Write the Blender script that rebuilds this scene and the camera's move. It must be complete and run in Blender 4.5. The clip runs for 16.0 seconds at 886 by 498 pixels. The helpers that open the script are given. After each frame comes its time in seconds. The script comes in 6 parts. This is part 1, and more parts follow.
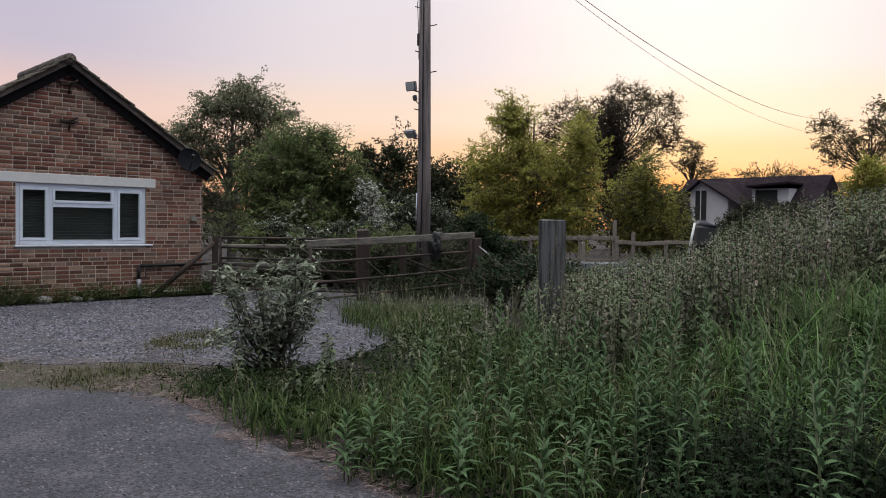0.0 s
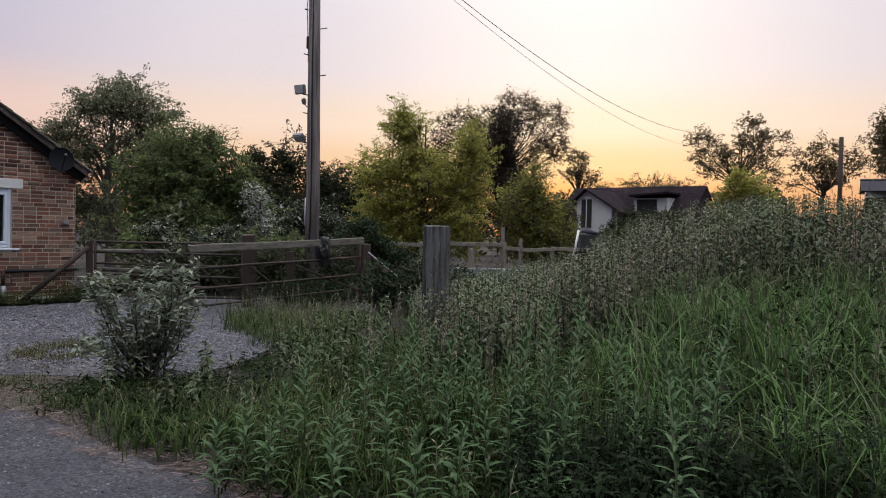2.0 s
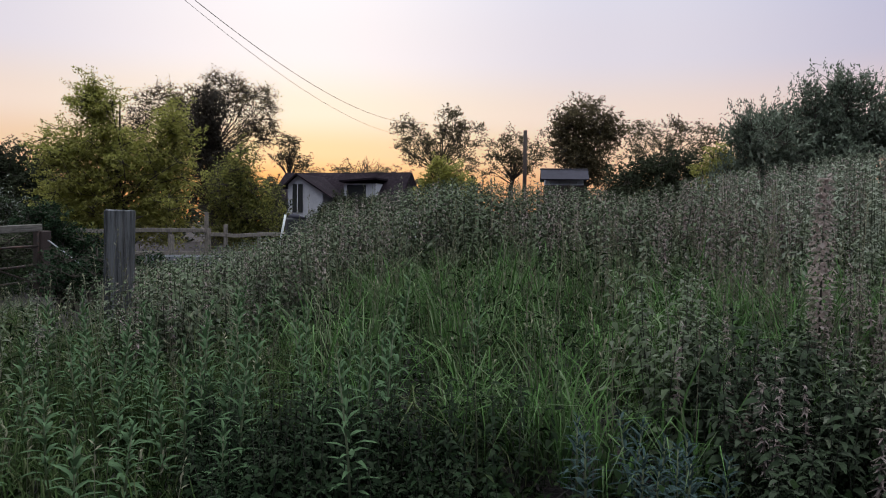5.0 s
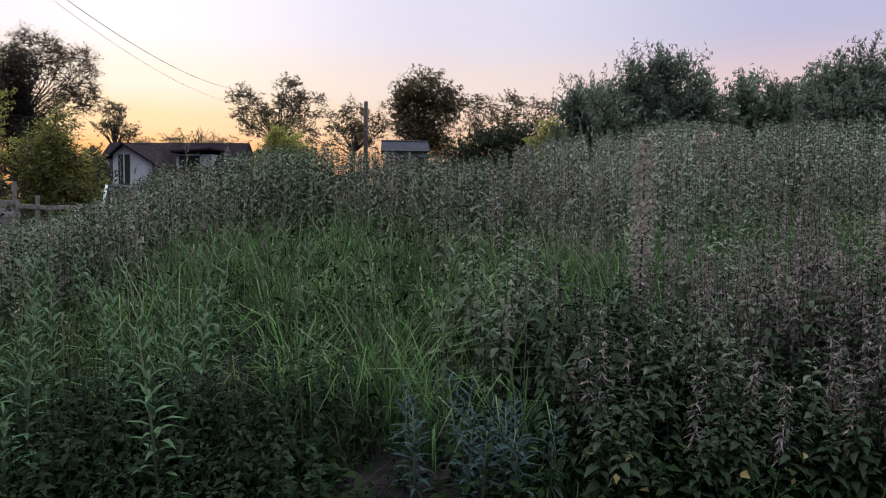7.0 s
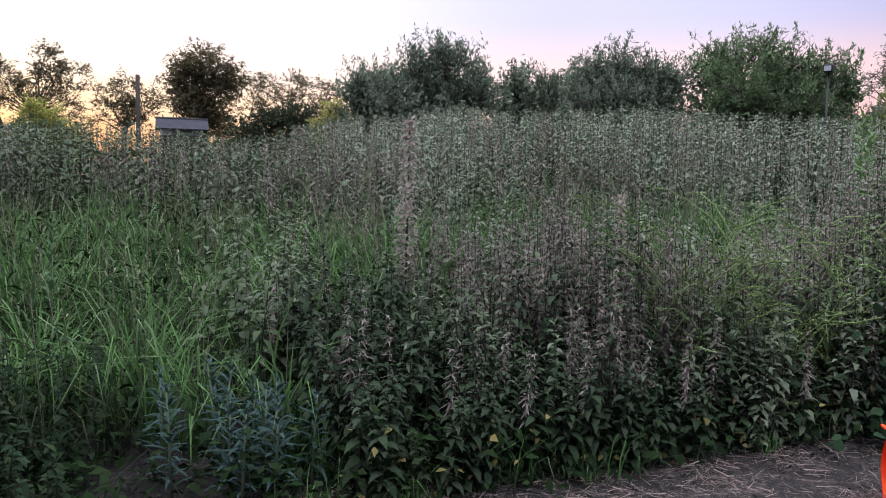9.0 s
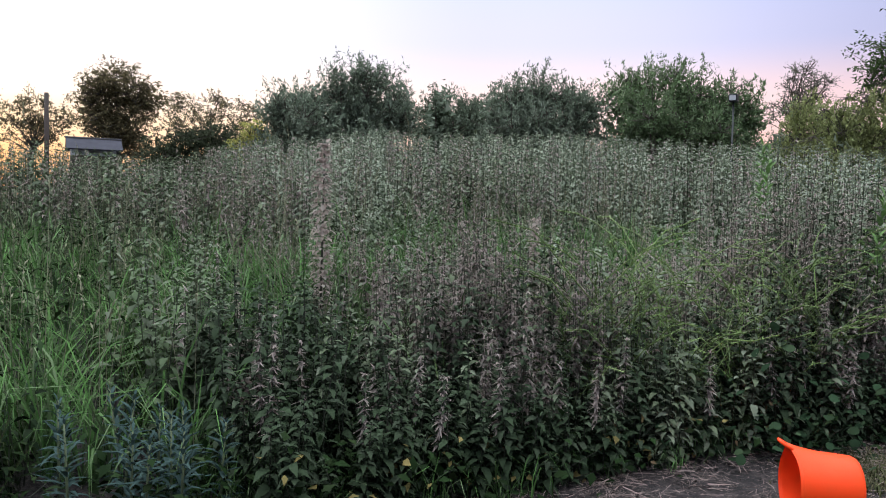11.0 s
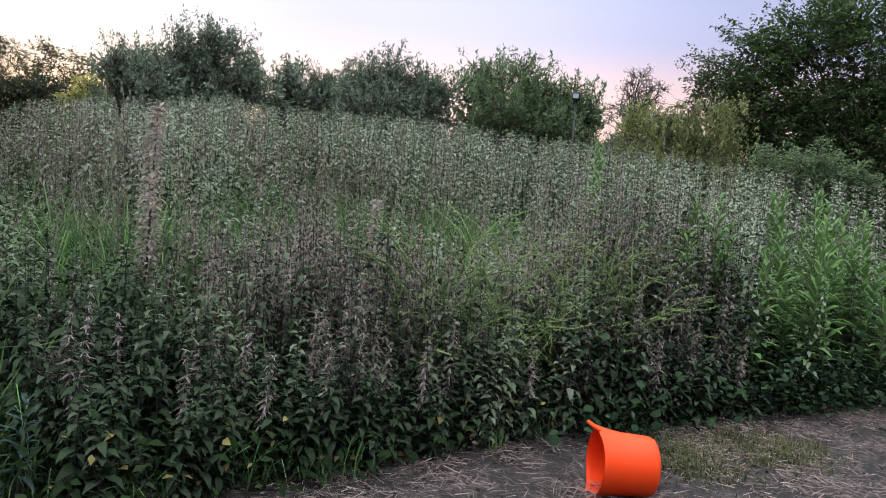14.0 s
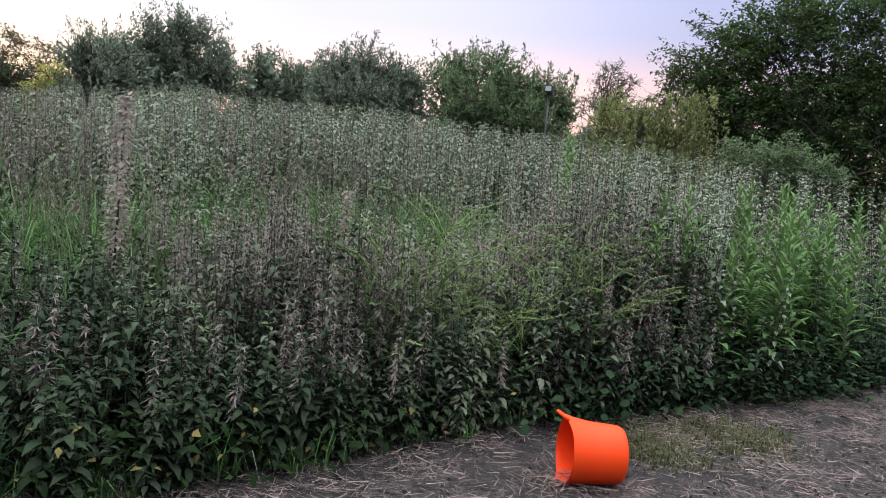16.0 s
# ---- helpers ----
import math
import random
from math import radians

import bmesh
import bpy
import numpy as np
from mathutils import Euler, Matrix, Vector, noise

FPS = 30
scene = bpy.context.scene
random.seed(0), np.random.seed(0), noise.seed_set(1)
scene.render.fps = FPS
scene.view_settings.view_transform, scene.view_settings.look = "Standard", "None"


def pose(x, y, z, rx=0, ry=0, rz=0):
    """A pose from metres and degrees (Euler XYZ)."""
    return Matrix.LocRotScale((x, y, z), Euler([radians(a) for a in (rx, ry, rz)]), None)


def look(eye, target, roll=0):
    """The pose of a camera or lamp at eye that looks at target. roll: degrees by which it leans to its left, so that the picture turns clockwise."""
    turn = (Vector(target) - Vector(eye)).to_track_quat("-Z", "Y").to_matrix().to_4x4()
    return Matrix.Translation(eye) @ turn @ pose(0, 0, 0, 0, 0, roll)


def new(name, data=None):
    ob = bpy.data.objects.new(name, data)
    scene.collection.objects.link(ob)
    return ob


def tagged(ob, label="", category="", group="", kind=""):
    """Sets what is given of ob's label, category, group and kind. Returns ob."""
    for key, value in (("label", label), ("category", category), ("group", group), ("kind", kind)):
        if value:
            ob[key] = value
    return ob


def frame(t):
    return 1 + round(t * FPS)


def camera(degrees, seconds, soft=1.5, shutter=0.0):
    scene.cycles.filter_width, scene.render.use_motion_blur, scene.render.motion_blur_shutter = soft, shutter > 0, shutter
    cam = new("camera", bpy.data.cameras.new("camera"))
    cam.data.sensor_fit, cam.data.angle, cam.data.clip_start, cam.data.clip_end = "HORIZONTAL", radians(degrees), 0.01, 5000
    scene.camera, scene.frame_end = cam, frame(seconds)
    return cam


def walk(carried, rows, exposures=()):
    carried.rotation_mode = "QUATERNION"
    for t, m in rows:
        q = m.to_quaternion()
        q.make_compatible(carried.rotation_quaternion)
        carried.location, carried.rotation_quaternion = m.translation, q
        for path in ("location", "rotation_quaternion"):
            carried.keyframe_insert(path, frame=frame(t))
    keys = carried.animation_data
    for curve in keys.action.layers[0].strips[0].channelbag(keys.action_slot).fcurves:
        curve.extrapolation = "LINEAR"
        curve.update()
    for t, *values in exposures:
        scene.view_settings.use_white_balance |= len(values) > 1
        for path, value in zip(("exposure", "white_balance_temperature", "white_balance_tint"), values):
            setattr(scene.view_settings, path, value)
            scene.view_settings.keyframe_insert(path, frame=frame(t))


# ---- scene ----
cam = camera(59.0, 16.0, soft=1.0)
PATH = [
    (0, (0.251, -0.073, 1.384), (0.223, 1.926, 1.327), 0.8),
    (0.5, (0.268, -0.08, 1.382), (0.258, 1.92, 1.329), 1.0),
    (1, (0.288, -0.069, 1.381), (0.329, 1.93, 1.33), 1.2),
    (1.5, (0.319, -0.052, 1.379), (0.455, 1.943, 1.336), 1.2),
    (2, (0.342, -0.064, 1.381), (0.584, 1.921, 1.344), 1.2),
    (2.5, (0.365, -0.087, 1.384), (0.709, 1.883, 1.353), 1.1),
    (3, (0.399, -0.082, 1.379), (0.838, 1.869, 1.347), 1.1),
    (3.5, (0.423, -0.081, 1.379), (0.932, 1.853, 1.343), 1.2),
    (4, (0.452, -0.099, 1.38), (1.107, 1.79, 1.346), 1.2),
    (4.5, (0.481, -0.1, 1.374), (1.271, 1.737, 1.33), 1.0),
    (4.7, (0.492, -0.112, 1.378), (1.341, 1.698, 1.327), 0.9),
    (6.8, (0.688, 0.017, 1.296), (1.914, 1.592, 1.174), 0.6),
    (7, (0.692, 0.011, 1.296), (1.95, 1.56, 1.171), 0.6),
    (7.5, (0.704, -0.01, 1.3), (2.048, 1.465, 1.169), 0.7),
    (8, (0.728, -0.026, 1.294), (2.184, 1.337, 1.145), 0.5),
    (8.5, (0.745, -0.051, 1.292), (2.301, 1.195, 1.13), 0.6),
    (9, (0.77, -0.08, 1.288), (2.393, 1.078, 1.125), 1.0),
    (9.2, (0.77, -0.098, 1.282), (2.406, 1.041, 1.13), 1.3),
    (11.3, (0.798, -0.136, 1.299), (2.547, 0.829, 1.199), 1.7),
    (11.5, (0.803, -0.147, 1.304), (2.566, 0.791, 1.199), 2.4),
    (12, (0.8, -0.146, 1.308), (2.596, 0.728, 1.206), 3.6),
    (12.5, (0.805, -0.163, 1.311), (2.634, 0.639, 1.203), 4.1),
    (13, (0.814, -0.165, 1.307), (2.671, 0.567, 1.182), 4.6),
    (13.5, (0.815, -0.171, 1.305), (2.692, 0.506, 1.17), 4.8),
    (14, (0.809, -0.169, 1.302), (2.7, 0.47, 1.169), 4.9),
    (14.5, (0.807, -0.171, 1.3), (2.705, 0.443, 1.16), 5.0),
    (15, (0.812, -0.17, 1.3), (2.716, 0.425, 1.151), 5.2),
    (15.5, (0.797, -0.18, 1.299), (2.705, 0.402, 1.151), 5.2),
    (16, (0.801, -0.181, 1.299), (2.712, 0.391, 1.152), 5.1),
]
walk(cam, [(t, look(eye, target, roll)) for t, eye, target, roll in PATH],
     [(0, -0.38, 6800, 11), (2, -0.43, 6700, 11), (3.5, -0.46, 6450, 12), (4.5, -0.49, 6300, 10), (7.2, -0.36, 5950, 13), (8, -0.1, 5950, 13), (9, 0.2, 6000, 10), (12.5, 0.32, 6150, 5), (16, 0.42, 6250, 4)])

# ---- world and light: dusk, the sun just below the horizon at azimuth 16 degrees ----
SUN_AZ = radians(17)
world = bpy.data.worlds.new("dusk")
scene.world = world
world.use_nodes = True
wn, wl = world.node_tree.nodes, world.node_tree.links
wn.clear()


def wmath(op, a, b=None, c=None, clamp=False):
    n = wn.new("ShaderNodeMath")
    n.operation, n.use_clamp = op, clamp
    for i, v in enumerate((a, b, c)):
        if v is None:
            continue
        if isinstance(v, (int, float)):
            n.inputs[i].default_value = v
        else:
            wl.new(v, n.inputs[i])
    return n.outputs[0]


def wramp(fac, stops):
    n = wn.new("ShaderNodeValToRGB")
    n.color_ramp.interpolation = "EASE"
    el = n.color_ramp.elements
    while len(el) < len(stops):
        el.new(0.5)
    for e, (p, c) in zip(el, stops):
        e.position, e.color = p, (*c, 1)
    wl.new(fac, n.inputs[0])
    return n.outputs[0]


co = wn.new("ShaderNodeTexCoord").outputs["Generated"]
sep = wn.new("ShaderNodeSeparateXYZ")
wl.new(co, sep.inputs[0])
sx, sy, sz = sep.outputs
up = wmath("MAXIMUM", sz, 0.0)
flat = wmath("SQRT", wmath("ADD", wmath("MULTIPLY", sx, sx), wmath("ADD", wmath("MULTIPLY", sy, sy), 1e-5)))
toward = wmath("DIVIDE", wmath("ADD", wmath("MULTIPLY", sx, math.sin(SUN_AZ)), wmath("MULTIPLY", sy, math.cos(SUN_AZ))), flat)
side = wmath("DIVIDE", wmath("ARCCOSINE", wmath("MINIMUM", wmath("MAXIMUM", toward, -1.0), 1.0)), math.pi)
near = wramp(side, [(0.0, (1, 1, 1)), (0.13, (0.56, 0.56, 0.56)), (0.26, (0.20, 0.20, 0.20)), (0.42, (0, 0, 0))])
glow = wramp(up, [(0.0, (1.0, 0.42, 0.15)), (0.05, (1.18, 0.64, 0.23)), (0.09, (1.28, 0.96, 0.54)), (0.14, (1.36, 1.18, 0.92)),
                  (0.21, (1.38, 1.26, 1.22)), (0.5, (1.7, 1.7, 1.8)), (1.0, (3.3, 3.5, 3.5))])
away = wramp(up, [(0.0, (0.64, 0.31, 0.31)), (0.06, (0.98, 0.51, 0.44)), (0.13, (0.97, 0.645, 0.655)), (0.21, (0.55, 0.52, 0.74)),
                  (0.32, (0.44, 0.50, 0.80)), (0.5, (1.2, 1.3, 1.5)), (1.0, (3.3, 3.5, 3.5))])
back = wramp(up, [(0.0, (0.06, 0.055, 0.07)), (0.12, (0.11, 0.105, 0.15)), (0.25, (0.15, 0.19, 0.33)), (0.5, (0.46, 0.52, 0.64)), (1.0, (3.3, 3.5, 3.5))])
rear = wramp(side, [(0.0, (0, 0, 0)), (0.32, (0, 0, 0)), (0.46, (0.34, 0.34, 0.34)), (0.62, (0.9, 0.9, 0.9)), (0.75, (1, 1, 1))])
mix = wn.new("ShaderNodeMix")
mix.data_type = "RGBA"
wl.new(near, mix.inputs[0])
wl.new(away, mix.inputs[6])
wl.new(glow, mix.inputs[7])
mix_b = wn.new("ShaderNodeMix")
mix_b.data_type = "RGBA"
wl.new(rear, mix_b.inputs[0])
wl.new(mix.outputs[2], mix_b.inputs[6])
wl.new(back, mix_b.inputs[7])
sky = wn.new("ShaderNodeTexSky")
sky.sky_type, sky.sun_disc = "NISHITA", False
sky.sun_elevation, sky.sun_rotation = radians(0.5), SUN_AZ
bg_a, bg_b = wn.new("ShaderNodeBackground"), wn.new("ShaderNodeBackground")
wl.new(mix_b.outputs[2], bg_a.inputs[0])
bg_a.inputs[1].default_value = 1.0
wl.new(sky.outputs[0], bg_b.inputs[0])
bg_b.inputs[1].default_value = 0.03
add = wn.new("ShaderNodeAddShader")
wl.new(bg_a.outputs[0], add.inputs[0])
wl.new(bg_b.outputs[0], add.inputs[1])
wl.new(add.outputs[0], wn.new("ShaderNodeOutputWorld").inputs[0])
# the last warm glow from where the sun went down, very soft
sun = bpy.data.lights.new("sun", "SUN")
sun.energy, sun.angle, sun.color = 0.25, radians(14), (1.0, 0.72, 0.45)
sun_ob = new("sun", sun)
sun_ob.matrix_world = look((30 * math.sin(SUN_AZ), 30 * math.cos(SUN_AZ), 4.5), (0, 0, 0.4))

# ---- materials ----


def material(name, colour, rough=0.7, vary=0.15, scale=8.0, bump=0.2, bump_scale=60.0, metal=0.0, island=0.0, obj=0.0, second=None, second_amount=0.5,
             translucent=0.0, spec=0.4, stretch=(1, 1, 1), large=0.6, speckle=0.0, grit=60.0, grain=0.0, lines=4.0):
    """Noise at two scales over a base colour; optional variation per island or per object, a second colour in patches, and leaf translucency."""
    m = bpy.data.materials.new(name)
    m.use_nodes = True
    n, l = m.node_tree.nodes, m.node_tree.links
    bsdf = n["Principled BSDF"]
    tc = n.new("ShaderNodeTexCoord")
    mp = n.new("ShaderNodeMapping")
    mp.inputs["Scale"].default_value = stretch
    l.new(tc.outputs["Object"], mp.inputs[0])

    def nz(s, detail=4, rough_=0.6):
        t = n.new("ShaderNodeTexNoise")
        t.inputs["Scale"].default_value, t.inputs["Detail"].default_value, t.inputs["Roughness"].default_value = s, detail, rough_
        l.new(mp.outputs[0], t.inputs["Vector"])
        return t.outputs["Fac"]

    def mth(op, a, b, clamp=False):
        t = n.new("ShaderNodeMath")
        t.operation, t.use_clamp = op, clamp
        for i, v in enumerate((a, b)):
            if isinstance(v, (int, float)):
                t.inputs[i].default_value = v
            else:
                l.new(v, t.inputs[i])
        return t.outputs[0]
    fine, broad = nz(scale), nz(scale * 0.11 * large, 3)
    value = mth("MAXIMUM", mth("ADD", 1.0 - vary * 3.0, mth("MULTIPLY", mth("ADD", fine, broad), vary * 3.0)), 0.12)
    if grain:                                     # dark cracks and pale ribs along the timber
        gm = n.new("ShaderNodeMapRange")
        gm.inputs[1].default_value, gm.inputs[2].default_value, gm.inputs[3].default_value = 0.40, 0.58, 1.0 - grain
        l.new(nz(lines, 6, 0.7), gm.inputs[0])
        value = mth("MULTIPLY", value, gm.outputs[0])
    if speckle:                                   # single chips of stone, each of its own tone
        vo = n.new("ShaderNodeTexVoronoi")
        vo.inputs["Scale"].default_value = grit
        l.new(mp.outputs[0], vo.inputs["Vector"])
        sc = n.new("ShaderNodeSeparateColor")
        l.new(vo.outputs["Color"], sc.inputs[0])
        value = mth("MULTIPLY", value, mth("ADD", 1.0 - speckle, mth("MULTIPLY", sc.outputs[0], 2 * speckle)))
    if island:
        g = n.new("ShaderNodeNewGeometry")
        value = mth("MULTIPLY", value, mth("ADD", 1.0 - island, mth("MULTIPLY", g.outputs["Random Per Island"], 2 * island)))
    if obj:
        o = n.new("ShaderNodeObjectInfo")
        value = mth("MULTIPLY", value, mth("ADD", 1.0 - obj, mth("MULTIPLY", o.outputs["Random"], 2 * obj)))
    base = n.new("ShaderNodeMix")
    base.data_type = "RGBA"
    base.inputs[6].default_value = (*colour, 1)
    base.inputs[7].default_value = (*(second or colour), 1)
    if second:
        t = n.new("ShaderNodeMapRange")
        t.inputs[1].default_value, t.inputs[2].default_value = 0.62 - 0.3 * second_amount, 0.78 - 0.3 * second_amount
        src_ = mth("ADD", mth("MULTIPLY", fine, 0.45), mth("MULTIPLY", broad, 0.55))
        if island or obj:
            r = g.outputs["Random Per Island"] if island else o.outputs["Random"]
            r2 = mth("FRACT", mth("MULTIPLY", r, 7.13), 0.0)
            src_ = mth("ADD", mth("MULTIPLY", src_, 0.55), mth("MULTIPLY", r2, 0.45))
        l.new(src_, t.inputs[0])
        l.new(t.outputs[0], base.inputs[0])
    else:
        base.inputs[0].default_value = 0.0
    hsv = n.new("ShaderNodeHueSaturation")
    l.new(base.outputs[2], hsv.inputs["Color"])
    l.new(value, hsv.inputs["Value"])
    l.new(hsv.outputs[0], bsdf.inputs["Base Color"])
    bsdf.inputs["Roughness"].default_value, bsdf.inputs["Metallic"].default_value = rough, metal
    bsdf.inputs["Specular IOR Level"].default_value = spec
    if bump:
        b = n.new("ShaderNodeBump")
        b.inputs["Strength"].default_value, b.inputs["Distance"].default_value = bump, 0.01
        l.new(nz(bump_scale, 5), b.inputs["Height"])
        l.new(b.outputs[0], bsdf.inputs["Normal"])
    if translucent:
        tr = n.new("ShaderNodeBsdfTranslucent")
        l.new(hsv.outputs[0], tr.inputs[0])
        mx = n.new("ShaderNodeMixShader")
        mx.inputs[0].default_value = translucent
        l.new(bsdf.outputs[0], mx.inputs[1])
        l.new(tr.outputs[0], mx.inputs[2])
        l.new(mx.outputs[0], n["Material Output"].inputs[0])
    return m


def leafy(name, colour, second=None, amount=0.4, vary=0.3, island=0.42, translucent=0.16, rough=0.7, scale=2.0, spec=0.03):
    return material(name, colour, rough, vary, scale, 0, 1, island=island, second=second, second_amount=amount, translucent=translucent, spec=spec)


M_SOIL = material("soil_with_dead_straw", (0.020, 0.0145, 0.016), 0.95, 0.3, 30, 1.0, 70, second=(0.060, 0.044, 0.043), second_amount=0.45, large=1.5, speckle=0.4, grit=90)
M_TARMAC = material("worn_tarmac", (0.044, 0.043, 0.058), 0.85, 0.16, 40, 1.0, 110, second=(0.074, 0.069, 0.085), second_amount=0.45, large=0.4, speckle=0.7, grit=75.0)
M_GRAVEL = material("grey_gravel", (0.053, 0.051, 0.069), 0.9, 0.18, 30, 1.0, 60, second=(0.088, 0.079, 0.084), second_amount=0.45, large=0.5, speckle=0.9, grit=30.0)
M_BRICK = material("red_brown_brick", (0.180, 0.074, 0.050), 0.9, 0.3, 30, 0.5, 160, obj=0.5, second=(0.255, 0.160, 0.118), second_amount=0.5)
M_BRICK_J = material("red_brown_brickwork", (0.180, 0.074, 0.050), 0.9, 0.3, 30, 0.5, 160, island=0.5, second=(0.255, 0.160, 0.118), second_amount=0.5)
M_MORTAR = material("sandy_mortar", (0.50, 0.44, 0.39), 0.95, 0.25, 20, 0.5, 200)
M_UPVC = material("white_plastic", (0.76, 0.82, 0.93), 0.35, 0.05, 6, 0, 1)
M_WHITE = material("white_painted_timber", (0.74, 0.74, 0.74), 0.5, 0.1, 12, 0.1, 60)
M_BLIND = material("dark_grey_blind", (0.10, 0.11, 0.115), 0.6, 0.15, 10, 0)
# near-black for panels that stand in for unlit rooms behind windows
M_ROOM = material("unlit_room_dark", (0.03, 0.03, 0.03), 0.9, 0.2, 4, 0)
M_BARGE = material("black_painted_board", (0.008, 0.007, 0.009), 0.8, 0.3, 12, 0.3, 60, stretch=(1, 1, 4), spec=0.08)
M_TILE = material("weathered_roof_tile", (0.095, 0.075, 0.07), 0.9, 0.35, 18, 0.6, 90, obj=0.25, island=0.2, second=(0.14, 0.125, 0.10), second_amount=0.4)
M_IRON = material("dark_rusty_iron", (0.04, 0.027, 0.024), 0.75, 0.4, 25, 0.4, 120, second=(0.085, 0.04, 0.028), second_amount=0.4)
M_GALV = material("dull_galvanised_steel", (0.28, 0.28, 0.31), 0.5, 0.25, 20, 0.1, 80, metal=0.6)
M_WOOD = material("weathered_grey_timber", (0.30, 0.255, 0.22), 0.85, 0.2, 10, 0.6, 40, stretch=(3, 3, 1), second=(0.19, 0.165, 0.15), second_amount=0.4, grain=0.45, lines=9)
M_RAIL = material("weathered_rail_timber", (0.22, 0.195, 0.175), 0.85, 0.25, 10, 0.6, 40, stretch=(1, 1, 7), second=(0.17, 0.155, 0.13), second_amount=0.45, grain=0.5, lines=4.0)
M_SLEEPER = material("grey_sleeper_timber", (0.165, 0.165, 0.180), 0.9, 0.2, 6, 1.0, 14, stretch=(9, 9, 0.5), second=(0.13, 0.12, 0.12), second_amount=0.5, grain=0.75, lines=2.6)
M_POLE = material("silvery_pole_timber", (0.29, 0.25, 0.255), 0.85, 0.2, 8, 0.8, 20, stretch=(8, 8, 0.3), second=(0.15, 0.12, 0.11), second_amount=0.45, grain=0.6, lines=2.4)
M_DARKWOOD = material("dark_brown_timber", (0.055, 0.036, 0.032), 0.85, 0.35, 9, 0.6, 40, stretch=(7, 7, 0.6), second=(0.03, 0.024, 0.022), second_amount=0.4)
M_BLACK = material("black_plastic", (0.015, 0.015, 0.017), 0.45, 0.2, 10, 0)
M_DISH = material("dark_grey_dish", (0.010, 0.011, 0.015), 0.8, 0.15, 6, 0, spec=0.1)
M_LAMP = material("lamp_glass", (0.45, 0.47, 0.5), 0.15, 0.05, 6, 0)
M_ORANGE = material("orange_rubber", (0.95, 0.060, 0.006), 0.5, 0.05, 9, 0.08, 90, second=(0.82, 0.07, 0.012), second_amount=0.3, spec=0.25)
M_STONE = material("pale_stone", (0.27, 0.26, 0.25), 0.9, 0.2, 8, 0.5, 40)
M_BOARD = material("pale_weatherboard", (0.62, 0.60, 0.64), 0.6, 0.12, 6, 0.1, 30)
M_ROOF2 = material("dark_brown_roof", (0.028, 0.020, 0.026), 0.95, 0.5, 5, 0.4, 20, second=(0.038, 0.028, 0.033), second_amount=0.4, spec=0.05)
M_TIN = material("pale_corrugated_sheet", (0.060, 0.056, 0.072), 0.85, 0.2, 3, 0, spec=0.08)
M_BARK = material("brown_bark", (0.075, 0.06, 0.05), 0.95, 0.35, 6, 0.8, 25, stretch=(4, 4, 1))
M_BIRCHBARK = material("pale_bark", (0.16, 0.14, 0.13), 0.9, 0.4, 6, 0.5, 25)
M_STRAW = material("dry_straw", (0.215, 0.152, 0.142), 0.8, 0.3, 4, 0, island=0.8)
M_STEM = material("weed_stem", (0.036, 0.036, 0.024), 0.7, 0.15, 6, 0, island=0.35)
M_NETTLE = leafy("nettle_leaf", (0.092, 0.118, 0.066), (0.135, 0.148, 0.105), 0.45, 0.3, island=0.3, translucent=0.10)
M_TASSEL = leafy("nettle_flower", (0.31, 0.245, 0.225), (0.34, 0.28, 0.26), 0.45, 0.25, island=0.3, translucent=0.2)
M_TASSEL2 = leafy("mauve_nettle_flower", (0.37, 0.285, 0.275), (0.40, 0.325, 0.31), 0.45, 0.25, island=0.3, translucent=0.2)
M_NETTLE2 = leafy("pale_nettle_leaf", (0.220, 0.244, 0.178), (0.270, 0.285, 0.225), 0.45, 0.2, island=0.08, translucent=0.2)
# low weeds: the shade beneath taller growth is put into this colour
M_LOWWEED = leafy("shaded_low_weed_leaf", (0.016, 0.028, 0.013), (0.026, 0.036, 0.020), 0.45, 0.3, island=0.35, translucent=0.04)
# darker copy of the nettle leaf: shade of the bank's foot is in its colour
M_NETTLE4 = leafy("shade_dark_nettle_leaf", (0.038, 0.053, 0.030), (0.058, 0.071, 0.047), 0.45, 0.28, island=0.25, translucent=0.05)
M_NETTLE3 = leafy("green_nettle_leaf", (0.140, 0.162, 0.102), (0.185, 0.200, 0.148), 0.45, 0.25, island=0.16, translucent=0.18)
M_GRASS = leafy("green_grass_blade", (0.050, 0.082, 0.026), (0.088, 0.100, 0.048), 0.4, 0.3, translucent=0.2)
M_LONG = leafy("bright_grass_blade", (0.092, 0.172, 0.054), (0.142, 0.186, 0.098), 0.4, 0.3, translucent=0.25)
M_TURF = leafy("trodden_grass_blade", (0.070, 0.078, 0.034), (0.115, 0.098, 0.06), 0.5, 0.3)
M_SEED = leafy("pale_grass_head", (0.20, 0.19, 0.13), None, 0.3, 0.2)
# near-black green: the shade down between plants is put into this leaf colour
M_HERB = leafy("shade_dark_herb", (0.014, 0.027, 0.009), (0.025, 0.037, 0.015), 0.4, 0.3, translucent=0.1)
M_WEED = leafy("grey_green_weed_leaf", (0.092, 0.148, 0.074), (0.150, 0.190, 0.125), 0.45, 0.25, island=0.35)
M_WEEDPALE = leafy("bright_green_weed_leaf", (0.140, 0.225, 0.080), (0.185, 0.255, 0.105), 0.4, 0.25, translucent=0.2)
M_SILVER = leafy("silver_blue_leaf", (0.052, 0.080, 0.075), (0.082, 0.106, 0.100), 0.4, 0.2)
M_BRAMBLE = leafy("dark_bramble_leaf", (0.028, 0.050, 0.026), (0.044, 0.066, 0.034), 0.4, 0.25)
